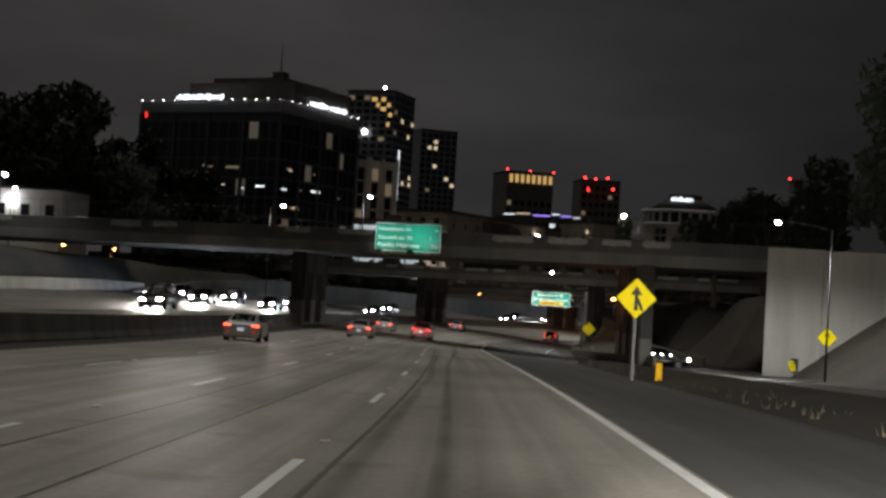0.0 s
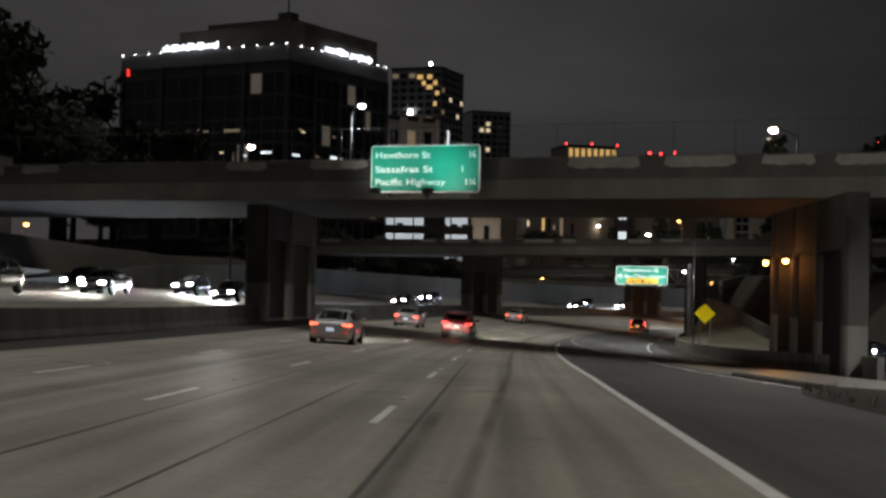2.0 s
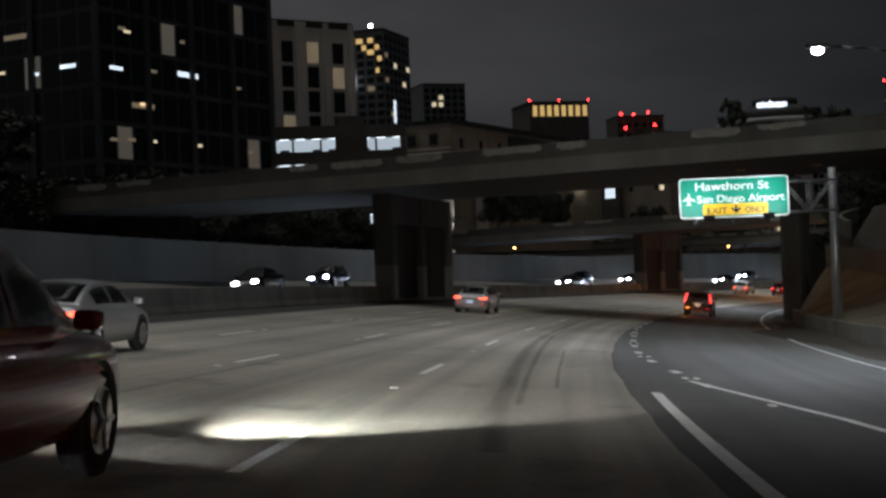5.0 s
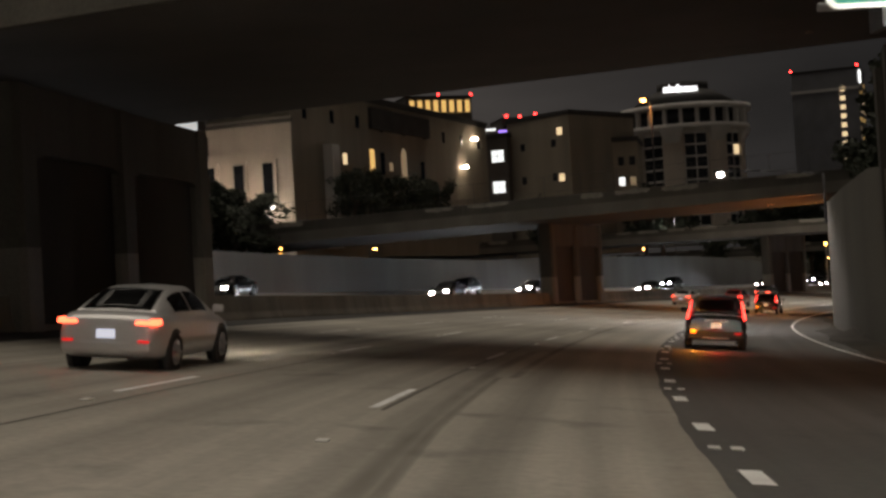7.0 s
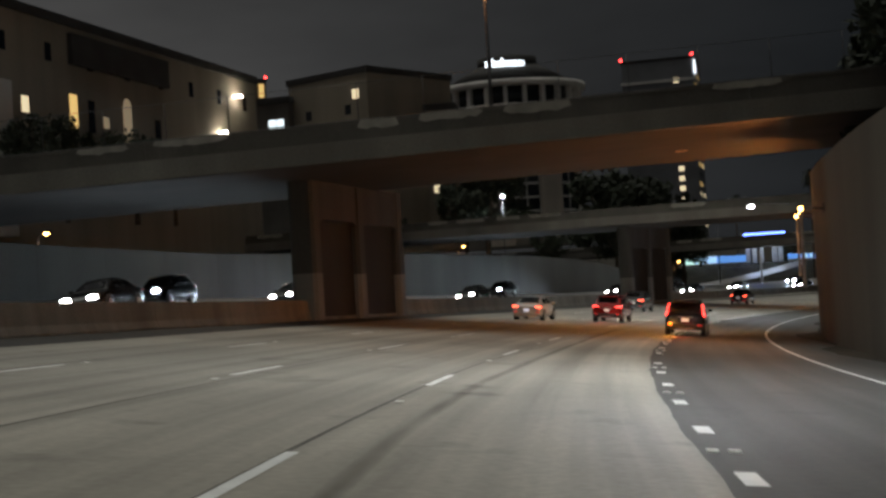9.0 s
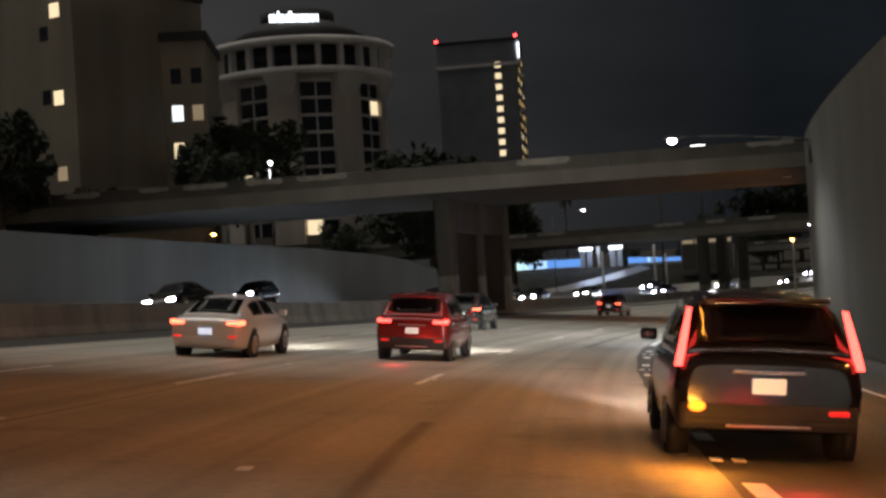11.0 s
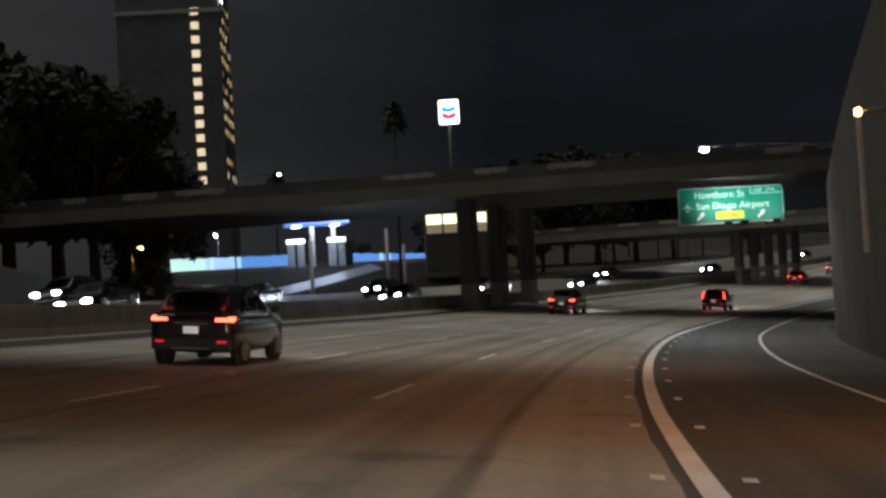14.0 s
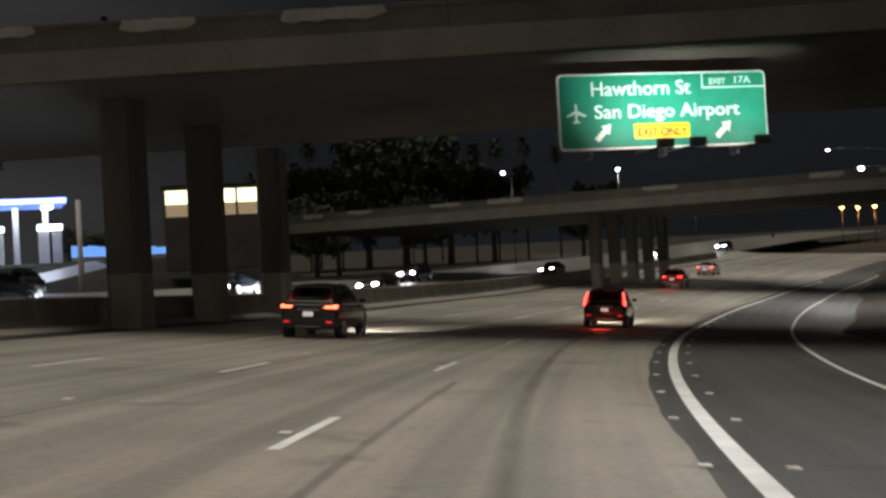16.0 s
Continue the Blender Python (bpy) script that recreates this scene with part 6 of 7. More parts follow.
# parking structure with bright open decks
def parking(corner, toward, depth, z0, floors, gap):
    ang, w = frame_at(corner, toward)
    e = thing("parking_structure", Matrix.Translation((*corner, z0)) @ Matrix.Rotation(ang, 4, "Z"), "concrete parking structure with bright open decks", "building")
    for k in range(floors + 1):
        bm = bmesh.new()
        box(bm, 0, w, 0, depth, k * gap - .35, k * gap, .03)
        part("deck", bm, FACADE_DIM, e)
        bm = bmesh.new()
        box(bm, -.05, w + .05, -.2, -.004, k * gap - .5, k * gap + .95, .03)
        part("spandrel", bm, FACADE_DIM, e)
        bm = bmesh.new()
        box(bm, w + .004, w + .2, .3, depth, k * gap - .5, k * gap + .95, .03)
        part("spandrel", bm, FACADE_DIM, e)
        if k < floors:
            # back wall glows by itself in place of lamplight inside the deck
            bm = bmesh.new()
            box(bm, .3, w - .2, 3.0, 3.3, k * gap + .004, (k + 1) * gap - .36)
            part("glow_wall", bm, DECK_LIGHT, e, "glowing back wall standing in for the lit deck")
            rnd = random.Random(k)
            for j in range(14):
                x = .8 + j * (w - 1.6) / 13
                bm = bmesh.new()
                box(bm, x - .6, x + .5, 1.2, 1.32, (k + 1) * gap - .5, (k + 1) * gap - .42)
                part("tube_lamp", bm, DECK_TUBE, e, "bright tube lamp")
                if rnd.random() < .6:
                    bm = bmesh.new()
                    zf = k * gap + .01
                    box(bm, x - .75, x + .75, 2.0, 2.9, zf + .3, zf + .95, .12)
                    box(bm, x - .55, x + .55, 2.1, 2.8, zf + .9, zf + 1.4, .15)
                    for dx in (-.55, .55):
                        box(bm, x + dx - .1, x + dx + .1, 2.0, 2.3, zf, zf + .4, .03)
                    part("parked_car", bm, FACADE_DARK, e, "dark shape of a parked car")
            for j in range(1, 8):
                x = j * w / 8
                bm = bmesh.new()
                box(bm, x - .12, x + .12, 2.5, 2.9, k * gap + .004, (k + 1) * gap - .36)
                part("inner_column", bm, FACADE_DIM, e)
    for x in (.25, w * .3, w * .7, w * .82, w - .25):
        bm = bmesh.new()
        box(bm, x - .3, x + .3, .1, .7, -2.5, floors * gap - .36)
        part("column", bm, FACADE_DIM, e)
    bm = bmesh.new()
    box(bm, w * .70, w * .82, .05, 1.2, -2.5, floors * gap + 2.0)
    part("stair_core", bm, FACADE_DIM, e)
    return e


DECK_LIGHT = glow("glowing deck back wall", (.86, .94, 1.0), .28)
DECK_TUBE = glow("deck tube lamp", (.9, .97, 1.0), 1.6)
parking((-38, 284.8), (-12.6, 288.4), 5.6, 1.4, 4, 2.94)

# arched-window hall with a lit stone front
CM = (-9.0, 333.3)
e, w, hh = building("public_hall", CM, (16.3, 388.4), 24, 2.5, 18.4, "long tan public hall with a lit cream front and dark roof", FACADE_TAN,
                    {"front": dict(rows=1, cols=9, w=1.0, h=1.5, lit=.0, mats=[PANE_WARM], base=12.3, top=14.3)})
bm = bmesh.new()
box(bm, -.15, 0, -.1, 24.1, -1, hh - 3.3)
part("front_facing", bm, FACADE_CREAM, e, "cream stone front")
bm = bmesh.new()
box(bm, -.45, .0, -.3, 24.3, hh - 4.0, hh - 3.6)
box(bm, -.5, .1, -.4, 24.4, hh - .5, hh + .1)
part("cornice", bm, FACADE_DIM, e)
for k in range(6):
    y = 2.8 + k * 3.7
    bm = bmesh.new()
    box(bm, -.5, -.15, y - 1.0, y + 1.0, 3.4, 8.0)
    for a in range(9):
        t0, t1 = math.pi * a / 9, math.pi * (a + 1) / 9
        poly(bm, [(-.5, y + 1.15 * math.cos(t0), 8 + 1.15 * math.sin(t0)), (-.5, y + 1.15 * math.cos(t1), 8 + 1.15 * math.sin(t1)), (-.5, y, 8)])
    part("window_surround", bm, FACADE_CREAM, e)
    bm = bmesh.new()
    box(bm, -.56, -.5, y - .62, y + .62, 3.6, 7.6)
    part("window", bm, PANE_DARK, e)
    bm = bmesh.new()
    box(bm, -.2, -.16, y - .7, y + .7, hh - 2.9, hh - 1.3)
    part("window", bm, PANE_DARK, e)
for u, z, ww, h2, mt in ((20.5, 8.8, 1.2, 2.8, PANE_YEL), (13, 8.6, 1.0, 1.3, PANE_WARM), (30, 7.6, 1.6, 5.0, PANE_COOL), (26, 8.3, 1.0, 1.0, PANE_DIM), (36, 8.2, 1.2, 2.6, PANE_DARK), (23.5, 8.6, 1.1, 2.8, PANE_DARK)):
    bm = bmesh.new()
    box(bm, u - ww / 2, u + ww / 2, -.06, .1, z - h2 / 2, z + h2 / 2)
    if mt is PANE_COOL:
        for a in range(8):
            t0, t1 = math.pi * a / 8, math.pi * (a + 1) / 8
            poly(bm, [(u + ww / 2 * math.cos(t0), -.06, z + h2 / 2 + ww / 2 * math.sin(t0)), (u + ww / 2 * math.cos(t1), -.06, z + h2 / 2 + ww / 2 * math.sin(t1)), (u, -.06, z + h2 / 2)])
        mt = PANE_DIM
    part("window", bm, mt, e)
bm = bmesh.new()
box(bm, 20, 38, -.5, .3, hh - 3.2, hh - .6)
part("roof_louvre", bm, ROOF_TILE, e, "dark louvred roof band")
bm = bmesh.new()
box(bm, 7.5, 9.3, -1.2, 0, -2, hh - 6)
part("buttress", bm, FACADE_PALE, e, "pale buttress")
la = bpy.data.lights.new("front_uplight", "AREA")
la.shape, la.size, la.size_y, la.energy, la.color = "RECTANGLE", 22, .5, 600, (1.0, .84, .70)
new("front_uplight", la).matrix_basis = e.matrix_basis @ look((-4.5, 12, .2), (0, 12, 7.5))
bm = bmesh.new()
box(bm, -4.8, -4.2, 2, 22, -.6, .15)
part("uplight_trough", bm, DARK_STEEL, e)
for u, z in ((50, 9.5), (54.5, 13.8)):
    bm = bmesh.new()
    rod(bm, (u, 0, z), (u, -.7, z + .1), .05, seg=6)
    bmesh.ops.create_uvsphere(bm, u_segments=10, v_segments=6, radius=.17, matrix=Matrix.Translation((u, -.8, z)))
    part("wall_light", bm, LAMP_WARM, e)
    li = bpy.data.lights.new("wall_light", "POINT")
    li.energy, li.color = 28, WARM
    new("wall_light", li).location = e.matrix_basis @ Vector((u, -1.2, z - .3))

# office wing with a few lit windows
e, w, hh = building("office_wing", (21.4, 411.0), (30.3, 400.6), 16, 2, 21.2, "plain tan office wing with a few lit windows", FACADE_TAN,
                    {"front": dict(rows=3, cols=2, w=1.0, h=1.2, lit=.0, mats=[PANE_COOL])})
for u, z in ((w - 2, 16.8), (w - 2, 9.4), (w - 2.0, 3.0)):
    bm = bmesh.new()
    box(bm, u - .55, u + .55, -.06, .1, z - .6, z + .6)
    part("window", bm, PANE_DIM if z < 5 else PANE_WARM, e)
e, w, hh = building("annexe", (14.0, 413.0), (21.2, 409.2), 14, 2, 19.0, "low annexe with bright windows", FACADE_DIM,
                    {"front": dict(rows=1, cols=1, w=1, h=1, lit=0, mats=[PANE_COOL], dark=False)})
for u, z in ((2.0, 13.6), (6.3, 14.0), (6.3, 8.9), (2.0, 9.0)):
    bm = bmesh.new()
    box(bm, u - 1.05, u + 1.05, -.06, .1, z - .95, z + .95)
    part("window", bm, PANE_COOL, e)
    bm = bmesh.new()
    box(bm, u - 1.05, u + 1.05, -.1, -.065, z - .05, z + .05)
    box(bm, u - .04, u + .04, -.1, -.065, z - .95, z + .95)
    part("glazing_bar", bm, DARK_STEEL, e)
building("long_block", (31.5, 409), (42, 406.4), 12, 2, 17.0, "pale town block with rows of lit windows behind the trees", FACADE_TAN,
         {"front": dict(rows=3, cols=6, w=.95, h=1.4, lit=.6, mats=[PANE_DIM, PANE_COOL, PANE_WARM], base=3.5, top=13.5)})


# round hotel tower
def round_tower(c, r, z0, z1):
    e = thing("round_tower", Matrix.Translation((c[0], c[1], z0)), "white cylindrical tower with balconies and a lit roof sign", "tower")
    hh = z1 - z0
    bm = bmesh.new()
    rod(bm, (0, 0, -2), (0, 0, hh - 6), r * .86, seg=48)
    part("shaft", bm, FACADE_PALE, e)
    rs = r * .86
    for k in range(8):
        M = Matrix.Rotation(radians(20.5 + k * 45), 4, "Z")
        bm = bmesh.new()
        box(bm, -2.3, 2.3, -rs - .55, -rs + 1.2, -2, hh - 6.2, .05, 0, M)
        part("bay", bm, FACADE_CREAM, e)
        bm = bmesh.new()
        poly(bm, [M @ Vector(p) for p in ((-1.5, -rs - .5, hh - 9), (1.5, -rs - .5, hh - 9), (2.6, -r - .1, hh - 6), (-2.6, -r - .1, hh - 6))])
        poly(bm, [M @ Vector(p) for p in ((-1.5, -rs + .4, hh - 9), (-2.6, -rs + .4, hh - 6), (2.6, -rs + .4, hh - 6), (1.5, -rs + .4, hh - 9))])
        poly(bm, [M @ Vector(p) for p in ((-1.5, -rs - .5, hh - 9), (-2.6, -r - .1, hh - 6), (-2.6, -rs + .4, hh - 6), (-1.5, -rs + .4, hh - 9))])
        poly(bm, [M @ Vector(p) for p in ((1.5, -rs - .5, hh - 9), (1.5, -rs + .4, hh - 9), (2.6, -rs + .4, hh - 6), (2.6, -r - .1, hh - 6))])
        part("crown_bracket", bm, FACADE_PALE, e)
        M = Matrix.Rotation(radians(-2 + k * 45), 4, "Z")
        for j in range(9):
            z = -.6 + j * 2.6
            bm = bmesh.new()
            box(bm, -2.5, 2.5, -rs - .22, -rs + .6, z + 2.2, z + 2.6, 0, 0, M)
            box(bm, -.1, .1, -rs - .16, -rs + .6, z, z + 2.2, 0, 0, M)
            part("window_frame", bm, FACADE_PALE, e)
            for sx in (-1, 1):
                bm = bmesh.new()
                x0, x1 = sorted((sx * .14, sx * 2.35))
                box(bm, x0, x1, -rs - .04, -rs + .5, z + .02, z + 2.16, 0, 0, M)
                part("window", bm, PANE_WARM if (k * 7 + j * 3 + (sx > 0)) % 29 == 0 else PANE_DARK, e)
    for za, zb, rr in ((hh - 6, hh - 4.9, r), (hh - 1.5, hh - .4, r * 1.03)):
        bm = bmesh.new()
        rod(bm, (0, 0, za), (0, 0, zb), rr, seg=56)
        part("ring", bm, FACADE_PALE, e)
    bm = bmesh.new()
    rod(bm, (0, 0, hh - 4.9), (0, 0, hh - 1.5), r * .9, seg=56)
    part("crown_glass", bm, PANE_DARK, e)
    for k in range(24):
        a = k * math.pi / 12
        bm = bmesh.new()
        box(bm, -.35, .35, -r * .97, -r * .89, hh - 4.9, hh - 1.5, 0, 0, Matrix.Rotation(a, 4, "Z"))
        part("crown_post", bm, FACADE_PALE, e)
    bm = bmesh.new()
    rod(bm, (0, 0, hh - .4), (0, 0, hh + 3.6), r * .93, r * .45, seg=40)
    rod(bm, (0, 0, hh + 3.6), (0, 0, hh + 5.4), r * .4, seg=30)
    part("roof", bm, ROOF_TILE, e)
    bars(e, -5.5, 3.0, hh + 2.6, 1.7, -r * .62, 9, m=Matrix.Rotation(radians(-4), 4, "Z"))
    return e


round_tower((70.0, 500.0), 14.6, 3, 32.5)

# slab tower with one column of lit stair windows
e, w, hh = building("slab_tower", (134.7, 634.5), (153.7, 625.7), 20, 2, 56.5, "grey slab tower with a lit column of stair windows", FACADE_GREY,
                    {"right": dict(rows=16, cols=4, w=1.4, h=1.3, lit=.72, mats=[PANE_YEL, PANE_WARM, PANE_DIM], base=4, top=52)})
for k in range(15):
    bm = bmesh.new()
    box(bm, w * .76 - .8, w * .76 + .8, -.1, .05, 7 + k * 2.9, 8.5 + k * 2.9)
    part("stair_window", bm, PANE_WARM, e)
bm = bmesh.new()
box(bm, -.3, w + .3, -.4, 0, hh - 6.4, hh - 5.6)
part("band", bm, FACADE_PALE, e)
for x, mt in ((0, RED_BEACON), (w, RED_BEACON), (w + .4, WHITE_LED)):
    bm = bmesh.new()
    if mt is WHITE_LED:
        box(bm, x, x + .3, -.3, 2, hh - 4.5, hh - .5)
    else:
        bmesh.ops.create_uvsphere(bm, u_segments=8, v_segments=6, radius=.4, matrix=Matrix.Translation((x, 0, hh + 1.2)))
    part("roof_light", bm, mt, e)

# ---- service station ----
zs = -3.6
st_ = thing("service_station", Matrix.Translation((137.6, 541.5, zs)) @ Matrix.Rotation(radians(-18), 4, "Z"), "service station canopy with blue edge lights and pumps", "service station")
bm = bmesh.new()
box(bm, -4.6, 4.6, -3.5, 3.5, 5.0, 5.7, .08)
part("canopy", bm, FACADE_PALE, st_, "white canopy")
for y in (-3.56, ):
    bm = bmesh.new()
    box(bm, -4.7, 4.7, y - .08, y, 5.1, 5.6)
    part("blue_strip", bm, BLUE_LED, st_, "glowing blue fascia strip")
# ceiling glows on its own instead of being lit by the canopy lamps
CEILING_GLOW = glow("canopy ceiling", (.16, .30, .95), .3)
CANOPY_LAMP = glow("canopy downlight", (.85, .92, 1.0), 3)
bm = bmesh.new()
box(bm, -4.4, 4.4, -3.2, 3.2, 4.93, 4.99)
part("canopy_ceiling", bm, CEILING_GLOW, st_, "canopy underside that glows blue by itself")
for x in (-2.8, 2.8):
    for y in (-1.8, 1.4):
        bm = bmesh.new()
        box(bm, x - .6, x + .6, y - .4, y + .4, 4.78, 4.926, .04)
        part("canopy_light", bm, CANOPY_LAMP, st_, "bright square downlight")
for x in (-.5, 2.6):
    bm = bmesh.new()
    box(bm, x - .3, x + .3, -.3, .3, -1.2, 5.0)
    part("canopy_post", bm, FACADE_PALE, st_)
for x in (-3.0, 3.0):
    bm = bmesh.new()
    box(bm, x - 1.3, x + 1.3, -.6, .6, 2.4, 3.0, .08)
    part("pump_header", bm, WHITE_LED, st_, "lit pump header")
    for dx in (-.7, .7):
        bm = bmesh.new()
        box(bm, x + dx - .5, x + dx + .5, -.45, .45, -1.2, 2.2, .05)
        part("pump", bm, FACADE_PALE, st_)
# glowing panels run green to blue, imitating coloured light along the wall
PALE_BLUE = glow("pale glowing wall panel", (.42, .66, .95), .5)
PALE_GREEN = glow("pale green glowing wall panel", (.55, .85, .78), .55)
rnd_wall = random.Random(5)
for x0, x1, top0, top1 in ((-21, -4.4, 1.0, .75), (5, 16, .45, -.1)):
    n_ = int((x1 - x0) / .55)
    for k in range(n_):
        a, b = x0 + (x1 - x0) * k / n_, x0 + (x1 - x0) * (k + 1) / n_
        top = top0 + (top1 - top0) * k / n_
        bm = bmesh.new()
        box(bm, a, b - .012, -3.2, -3.0, -.75, top + rnd_wall.uniform(-.06, .06), .01)
        f = k / n_ + rnd_wall.uniform(-.08, .08)
        part("wall_panel", bm, (PALE_GREEN if f < .3 else PALE_BLUE if f < .62 else GLOW_BLUE) if x0 < -10 else GLOW_BLUE if rnd_wall.random() < .85 else PALE_BLUE, st_)
    bm = bmesh.new()
    box(bm, x0, x1, -3.4, -2.9, -1.4, -.754)
    part("forecourt_kerb", bm, FACADE_PALE, st_, "pale kerb under the blue wall")
la = bpy.data.lights.new("canopy_lamps", "AREA")
la.shape, la.size, la.size_y, la.energy, la.color = "RECTANGLE", 8, 5, 520, (.72, .85, 1.0)
new("canopy_lamps", la).matrix_basis = st_.matrix_basis @ look((0, 0, 4.85), (0, 0, 0))
# bank under the forecourt, with the loop ramp
bm = bmesh.new()
for k in range(24):
    x0, x1 = -60 + k * 5, -55 + k * 5
    d0, d1 = (5.5 * min(1, max(0, (x - 22) / 15)) for x in (x0, x1))     # falls away past the shop
    poly(bm, [(x0, -34, -7.2 - d0), (x1, -34, -7.2 - d1), (x1, -4, -1.2 - d1), (x0, -4, -1.2 - d0)])
    poly(bm, [(x0, -4, -1.2 - d0), (x1, -4, -1.2 - d1), (x1, 40, -1.0 - d1 * .5), (x0, 40, -1.0 - d0 * .5)])
bmesh.ops.remove_doubles(bm, verts=bm.verts, dist=.01)
ob = part("forecourt", bm, material("dark grassy bank", (.022, .021, .015), .95, 0, .3, .35, 5, .5, spec=.1), None, m=st_.matrix_basis.copy())
tagged(ob, "paved forecourt and grassy bank above the freeway", "ground", kind="structure")
bm = bmesh.new()
prev = None
for k in range(26):
    t = k / 25
    c = Vector((-38 + 46 * t, -27 + 21 * t ** 1.7 - 5 * math.sin(t * 3.1), 0))
    c.z = -7.2 + (c.y + 34) / 30 * 6 + .06
    n_ = Vector((-.35, 1, .2)).normalized()
    a, b = bm.verts.new(c - n_ * 2.2), bm.verts.new(c + n_ * 2.2)
    if prev:
        bm.faces.new((prev[0], a, b, prev[1]))
    prev = (a, b)
ob = part("loop_ramp", bm, OPP_ROAD, None, m=st_.matrix_basis.copy())
tagged(ob, "curved concrete loop ramp on the bank", "road", kind="structure")
# price sign on its tall pole
e = thing("pole_sign", Matrix.Translation((152.1, 525.1, -6)) @ Matrix.Rotation(radians(-33), 4, "Z"), "tall white illuminated pole sign with chevron stripes", "sign")
bm = bmesh.new()
rod(bm, (0, 0, -1.5), (0, 0, 20.2), .28, .22, 12)
part("pole", bm, DARK_STEEL, e)
bm = bmesh.new()
rounded(bm, 2.8, 3.4, .15, -.25, .25, cz=21.9)
part("light_box", bm, glow("white sign face", (.95, .97, 1.0), 1.6), e, "glowing white sign box")
for z, mt in ((22.4, glow("blue sign stripe", (.03, .32, .55), .9)), (21.5, glow("red sign stripe", (.85, .03, .08), .9))):
    shape("stripe", [(-1.02, .42), (0, .0), (1.02, .42), (1.02, -.3), (0, -.72), (-1.02, -.3)], -.3, mt, e, Matrix.Translation((0, 0, z)))
# lit shop front and light poles beside the ramp
shop, w, hh = building("lit_shop", (143.3, 517.2), (151.6, 513.4), 5, -3.6, 1.2, "bright shop front with a yellow-lit sign band", FACADE_DIM, {}, parapet=.3)
for k in range(4):
    for z0, z1, mt in ((3.3, 4.6, glow("yellow sign band", (.95, 1.0, .62), .9)), (2.1, 3.2, PANE_DIM)):
        bm = bmesh.new()
        box(bm, .2 + k * w / 4, (k + 1) * w / 4 - .05, -.06, .1, z0, z1)
        part("window", bm, mt, shop)
for x, y, hgt in ((124, 488.6, 6.4), (118.5, 497, 5.8), (104, 520, 7.0), (133, 503, 5.0)):
    e = thing("light_pole", Matrix.Translation((x, y, zg_at(x, y))), "pale steel pole standing on the bank", "pole")
    bm = bmesh.new()
    rod(bm, (0, 0, -.5), (0, 0, hgt + 2), .2, .17, 10)
    part("shaft", bm, FACADE_PALE, e)


# ---- trees ----
def leaf_clump(bm, c, r, n, size, rnd):
    for _ in range(n):
        d = Vector((rnd.gauss(0, 1), rnd.gauss(0, 1), rnd.gauss(0, .8)))
        d = d.normalized() * r * rnd.uniform(.45, 1.05)
        p = c + d
        u = Vector((rnd.gauss(0, 1), rnd.gauss(0, 1), rnd.gauss(0, 1))).normalized()
        v = u.orthogonal().normalized() * size * rnd.uniform(.5, 1)
        u = u * size * rnd.uniform(.7, 1.3)
        bm.faces.new([bm.verts.new(p - u), bm.verts.new(p + v * .6), bm.verts.new(p + u), bm.verts.new(p - v * .6)])


def tree_parts(seed, height, spread, clumps):
    rnd = random.Random(seed)
    tr = bmesh.new()
    rod(tr, (0, 0, -.6), (.1, .05, height * .5), .035 * height, .02 * height, 8)
    cr = bmesh.new()
    for k in range(clumps):
        a = rnd.uniform(0, 2 * math.pi)
        hz = height * rnd.uniform(.38, .98)
        rr = spread * math.sqrt(rnd.random()) * (1.05 - .55 * abs(hz / height - .6))
        c = Vector((math.cos(a) * rr, math.sin(a) * rr, hz))
        if k % 3 == 0:
            rod(tr, (0, 0, height * rnd.uniform(.25, .5)), c * .95, .009 * height, .004 * height, 5)
        leaf_clump(cr, c, spread * rnd.uniform(.16, .32), 80, height * .034, rnd)
    return mesh_of("trunk", tr, BARK), mesh_of("crown", cr, LEAF)


TREES = [tree_parts(k, 10, sp, n) for k, (sp, n) in enumerate(((3.6, 44), (4.4, 52), (2.2, 40), (3.0, 40)))]


def tree(x, y, height, kind, label="dark broadleaf tree against the night sky", zz=None, wide_=1.0):
    k = height / 10
    e = thing("tree", Matrix.Translation((x, y, zg_at(x, y) if zz is None else zz)) @ Matrix.Rotation(x * 1.7 + y, 4, "Z"), label, "tree", "trees")
    for nm, me in zip(("trunk", "crown"), TREES[kind]):
        share(nm, me, e, Matrix.Diagonal((k * wide_, k * wide_, k, 1)))


rnd = random.Random(5)
for x, y, hgt, kd in ((-62, 190, 23, 1), (-55, 205, 19, 0), (-70, 215, 24, 0), (-50, 228, 17, 1), (-78, 178, 20, 1), (-58, 236, 17, 3), (-88, 200, 19, 0), (-95, 160, 22, 1), (-47, 216, 15, 0), (-44, 240, 12, 0),
                      (-80, 150, 26, 0), (-72, 130, 30, 1), (-52, 196, 15, 1), (-60, 222, 18, 0), (-66, 200, 19, 1), (-74, 236, 20, 3), (-56, 214, 14, 0), (-48, 204, 11, 1), (-84, 226, 22, 1), (-45, 190, 9, 0)):
    tree(x, y, hgt, kd)
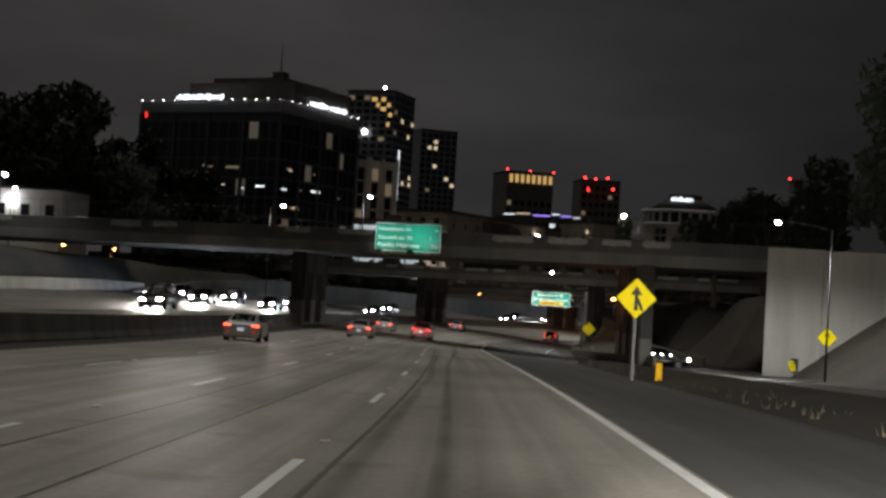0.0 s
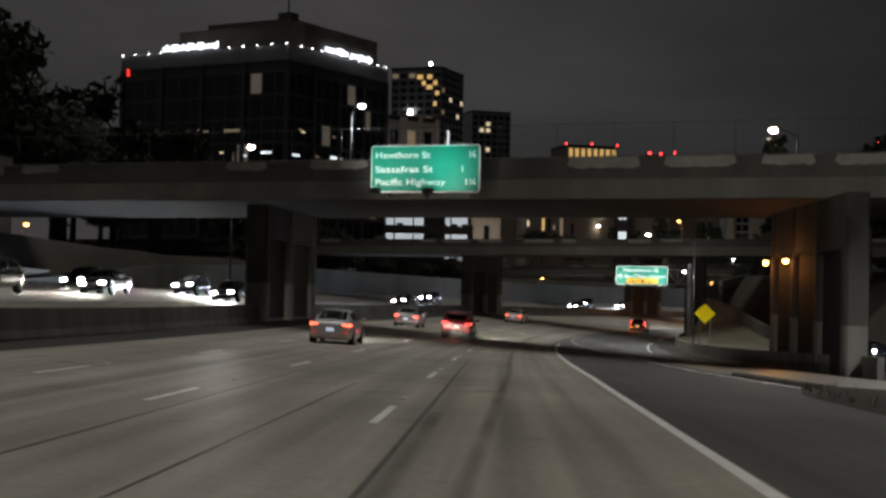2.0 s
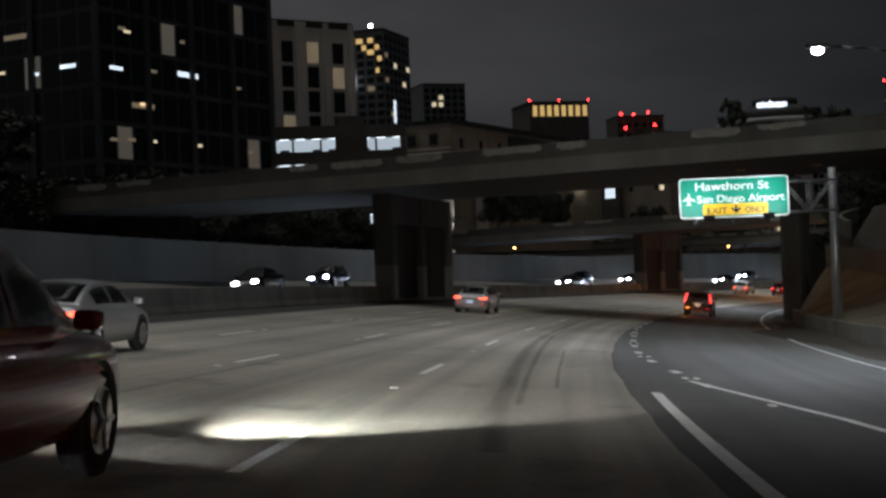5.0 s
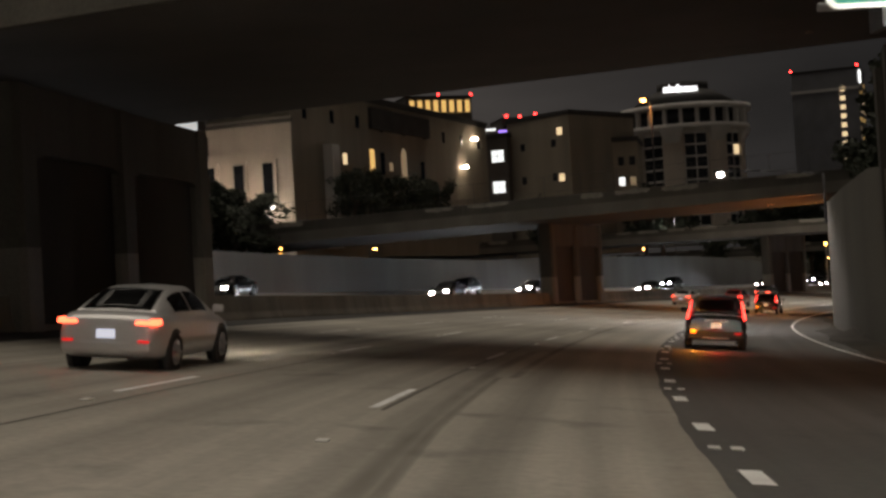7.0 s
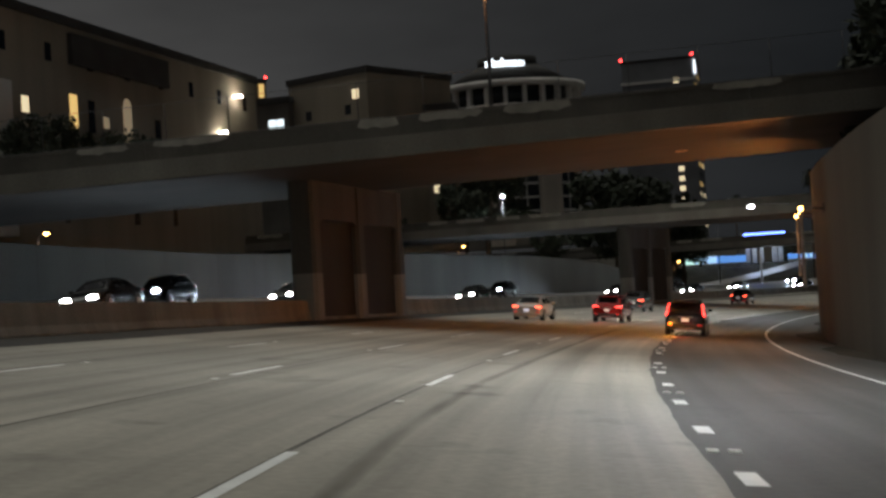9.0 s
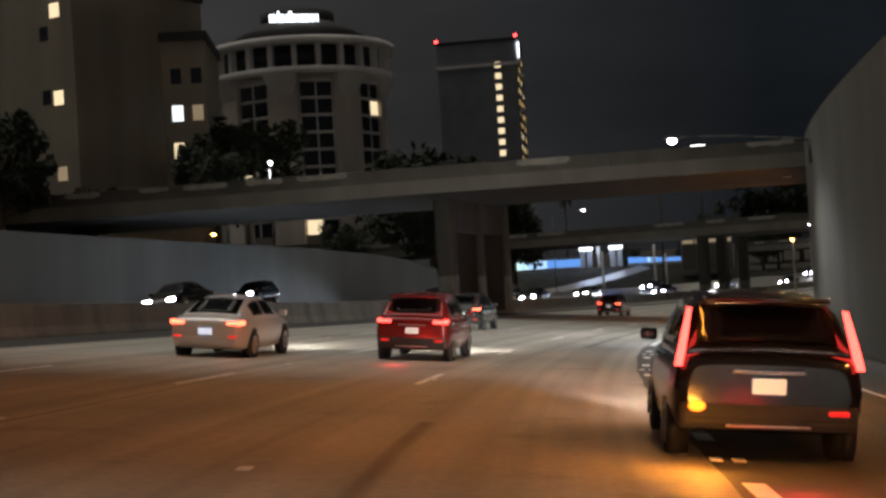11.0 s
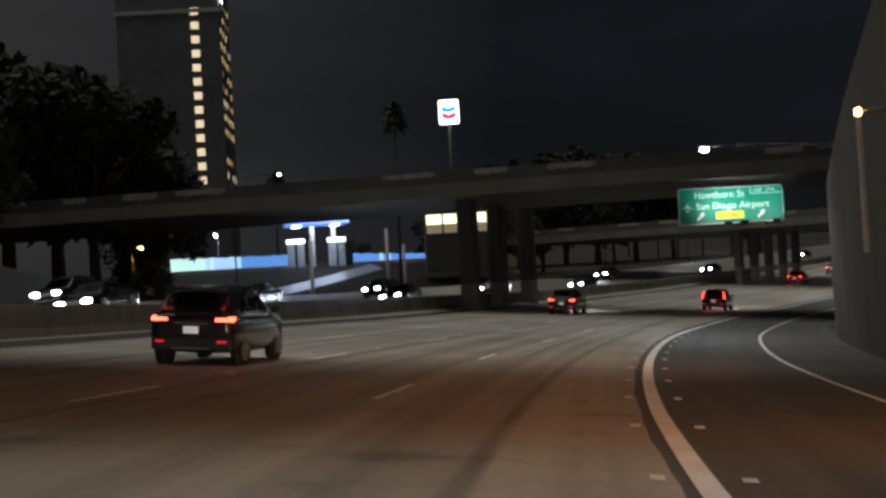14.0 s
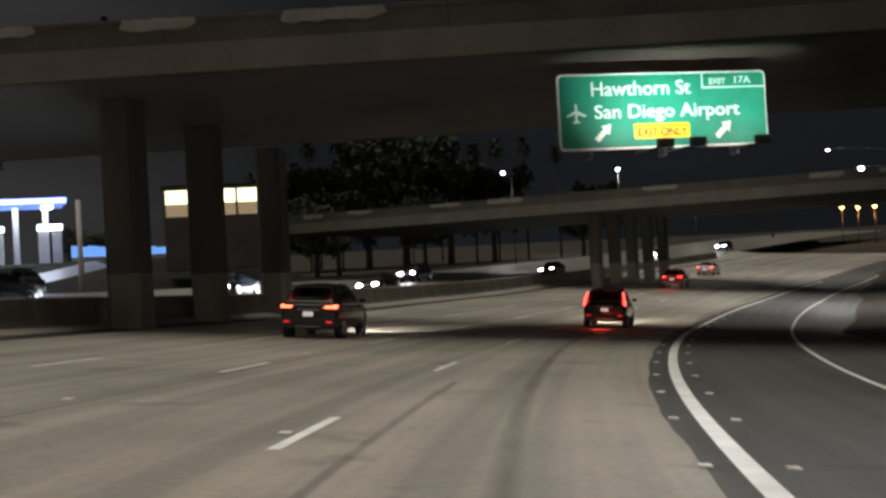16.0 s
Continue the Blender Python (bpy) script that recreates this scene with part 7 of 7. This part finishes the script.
for x, y, hgt, kd in ((30.6, 104, 15, 2), (33.5, 108, 16, 0), (35, 99, 14, 1), (36, 152, 15, 2), (44, 128, 17, 2), (40, 118, 13, 2), (50, 136, 20, 0), (47, 112, 15, 1), (38, 108, 9, 1), (56, 124, 18, 1), (36, 150, 12, 0), (34, 172, 13, 1), (31, 190, 12, 0), (40, 205, 15, 1), (33, 222, 13, 2), (36, 238, 12, 1), (40, 254, 11, 0), (45, 266, 11, 1), (50, 280, 15, 0),
                      (58, 296, 14, 1), (66, 312, 14, 0), (74, 330, 13, 1), (86, 346, 14, 2), (95, 358, 12, 1), (104, 366, 12, 0), (116, 384, 13, 1), (126, 394, 12, 1), (136, 402, 12, 0)):
    tree(x, y, hgt, kd, "dark roadside tree above the retaining wall")
for x, y, hgt, kd in ((-16, 318, 8, 0), (-20, 312, 9, 1), (41.5, 401, 10, 0), (45, 405, 12.5, 1), (24, 376, 9, 0), (30, 386, 5, 1), (72, 440, 9, 1), (64, 452, 8, 0), (79, 462, 19, 1), (85, 472, 21, 0), (84.5, 457, 15, 1), (93, 470, 15, 0), (96, 488, 8, 1),
                      (150, 556, 9, 0), (168, 560, 12, 1), (188, 566, 12, 0), (206, 590, 14, 1), (230, 600, 13, 0), (224, 628, 20, 1), (232, 622, 22, 0), (238, 618, 25, 1), (245, 613, 22, 0), (251, 607, 18, 1), (250, 580, 12, 0), (270, 600, 14, 1), (215, 640, 15, 0)):
    tree(x, y, hgt, kd, "dark tree behind the freeway cutting")

for x, y, hgt, kd, zb in ((-2.6, 339.5, 7.2, 1, 1.8), (-.6, 343.5, 6.6, 0, 1.8), (4.4, 350.5, 7.0, 1, 1.8), (7.4, 356.5, 6.6, 0, 1.8), (-16.5, 328, 7.4, 1, -.4), (-18.6, 330, 6.6, 0, -.4)):
    tree(x, y, hgt, kd, "dark rounded shrub tree in front of the hall", zb)
for br, xs, y in ((b2, (1.5, 4.0, 7.5, 9.0, 12.5, 14.0, 19.0), 15.0), (b1, (4.5, 9.0, 15.5, 21.0), 18.5)):
    for k, x in enumerate(xs):
        v = br.matrix_basis @ Vector((x, y, .92))
        tree(v.x, v.y, (3.4, 2.6, 4.6, 3.0, 3.8)[k % 5], (2, 0, 2, 1)[k % 4], "small dark shrub planted along the overpass", v.z - .7, .8)
for s_, q_, h_ in ((250, 15.5, 5), (257, 16.5, 7), (264, 15, 8), (272, 17, 10), (281, 15.5, 9), (290, 17, 10), (300, 16, 9)):
    v = rd(s_, q_)
    tree(v.x, v.y, h_, int(s_) % 2, "tall dark tree just behind the retaining wall")
for k in range(16):
    v = rd(214 + k * 5.2, -39.5 - (k * 7 % 3))
    tree(v.x, v.y, 5.6 + (k * 5 % 4) * .5, k % 2, "dark rounded bush above the far retaining wall", zg_at(v.x, v.y) - 2.0, 1.5)
street_lamp("street_lamp", (-11.1, 329.5, 5.0), (-11.6, 330.2, -.6), "bright white flood lamp before the hall front", LAMP_COOL, COOL, 260, .24)


def palm(x, y, height):
    e = thing("palm_tree", Matrix.Translation((x, y, zg_at(x, y))), "slender palm tree silhouetted against the sky", "palm", "palms")
    bm = bmesh.new()
    rod(bm, (0, 0, -.6), (.3, 0, height), .22, .15, 8)
    part("trunk", bm, BARK, e)
    r = random.Random(int(x * 7 + y))
    bm = bmesh.new()
    for k in range(64):
        a, el = r.uniform(0, 6.28), r.uniform(-1.3, 1.25)
        prev = None
        L = r.uniform(1.5, 2.2)
        for j in range(6):
            t = j / 5
            c = Vector((math.cos(a) * L * t * math.cos(el * .6), math.sin(a) * L * t * math.cos(el * .6), L * (t * math.sin(el) - .45 * t * t)))
            s_ = Vector((-math.sin(a), math.cos(a), 0)) * .34 * (1 - abs(t - .45))
            q = (bm.verts.new(c + s_), bm.verts.new(c - s_))
            if prev:
                bm.faces.new((prev[0], prev[1], q[1], q[0]))
            prev = q
    part("fronds", bm, LEAF, e, m=Matrix.Translation((.3, 0, height)))


for x, y, hgt in ((131, 500, 12.5 - zg_at(131, 500)), (150, 590, 21), (196, 600, 17), (203, 606, 18), (232, 640, 20), (262, 640, 18), (221, 625, 24), (217, 629, 23), (228, 625, 25), (256, 612, 23), (260, 608, 23), (265, 604, 21), (249, 610, 22)):
    palm(x, y, hgt)


# small house and lamps beyond the end of the first overpass
e, w, hh = building("small_house", (-64, 180), (-54, 178.5), 8, 4, 10.6, "small pale house with a dark roof behind the overpass", FACADE_PALE, {"front": dict(rows=1, cols=3, w=1.2, h=1.4, lit=.3, mats=[PANE_DIM], base=2.5, top=5.5)}, parapet=.3)
bm = bmesh.new()
bmesh.ops.create_uvsphere(bm, u_segments=10, v_segments=6, radius=.22, matrix=Matrix.Translation((3.2, -.4, 5.2)))
part("wall_light", bm, LAMP_COOL, e)
li = bpy.data.lights.new("house_light", "POINT")
li.energy, li.color = 90, COOL
new("house_light", li).location = e.matrix_basis @ Vector((3.2, -1.0, 5.0))
for x, y, z, mt, col in ((-45.6, 132.1, 9.5, LAMP_COOL, COOL), (-56, 166, 10.0, LAMP_WARM, WARM)):
    street_lamp("street_lamp", (x, y, z), (x - .8, y + 1.2, zg_at(x - .8, y + 1.2)), "street lamp beyond the end of the overpass", mt, col, 250, .2)
# far lights along the freeway
for x, y, z in ((320.4, 580.5, 1.4), (322.4, 578.1, 1.2), (324.4, 575.5, 1.2)):
    street_lamp("street_lamp", (x, y, z), (x + .6, y + .6, zg_at(x + .6, y + .6)), "small sodium street lamp on a thin pole", LAMP_SODIUM, SOD, 150, .28, "sodium lamps")
fl = st_.matrix_basis @ Vector((-14.5, -1.0, 4.2))
street_lamp("street_lamp", tuple(fl), (fl.x + .5, fl.y + .5, zs - 1.2), "white lamp lighting the forecourt wall", LAMP_COOL, COOL, 160, .2)
for x, y, z in ((289.1, 612.9, 12.4), (300.7, 602.6, 2.4), (279.9, 621.7, 3.9)):
    street_lamp("street_lamp", (x, y, z), (x + .6, y + .6, zg_at(x + .6, y + .6)), "distant white street lamp", LAMP_COOL, COOL, 200, .3)
e = thing("pole_sign", Matrix.Translation((311, 591, zg_at(311, 591))) @ Matrix.Rotation(radians(-48), 4, "Z"), "small distant white pole sign", "sign")
bm = bmesh.new()
rod(bm, (0, 0, -.5), (0, 0, 5.6 - zg_at(311, 591)), .2, seg=8)
part("pole", bm, DARK_STEEL, e)
bm = bmesh.new()
box(bm, -1.4, 1.4, -.2, .2, 4.9 - zg_at(311, 591), 6.5 - zg_at(311, 591), .05)
part("light_box", bm, PANE_COOL, e, "glowing white sign box")
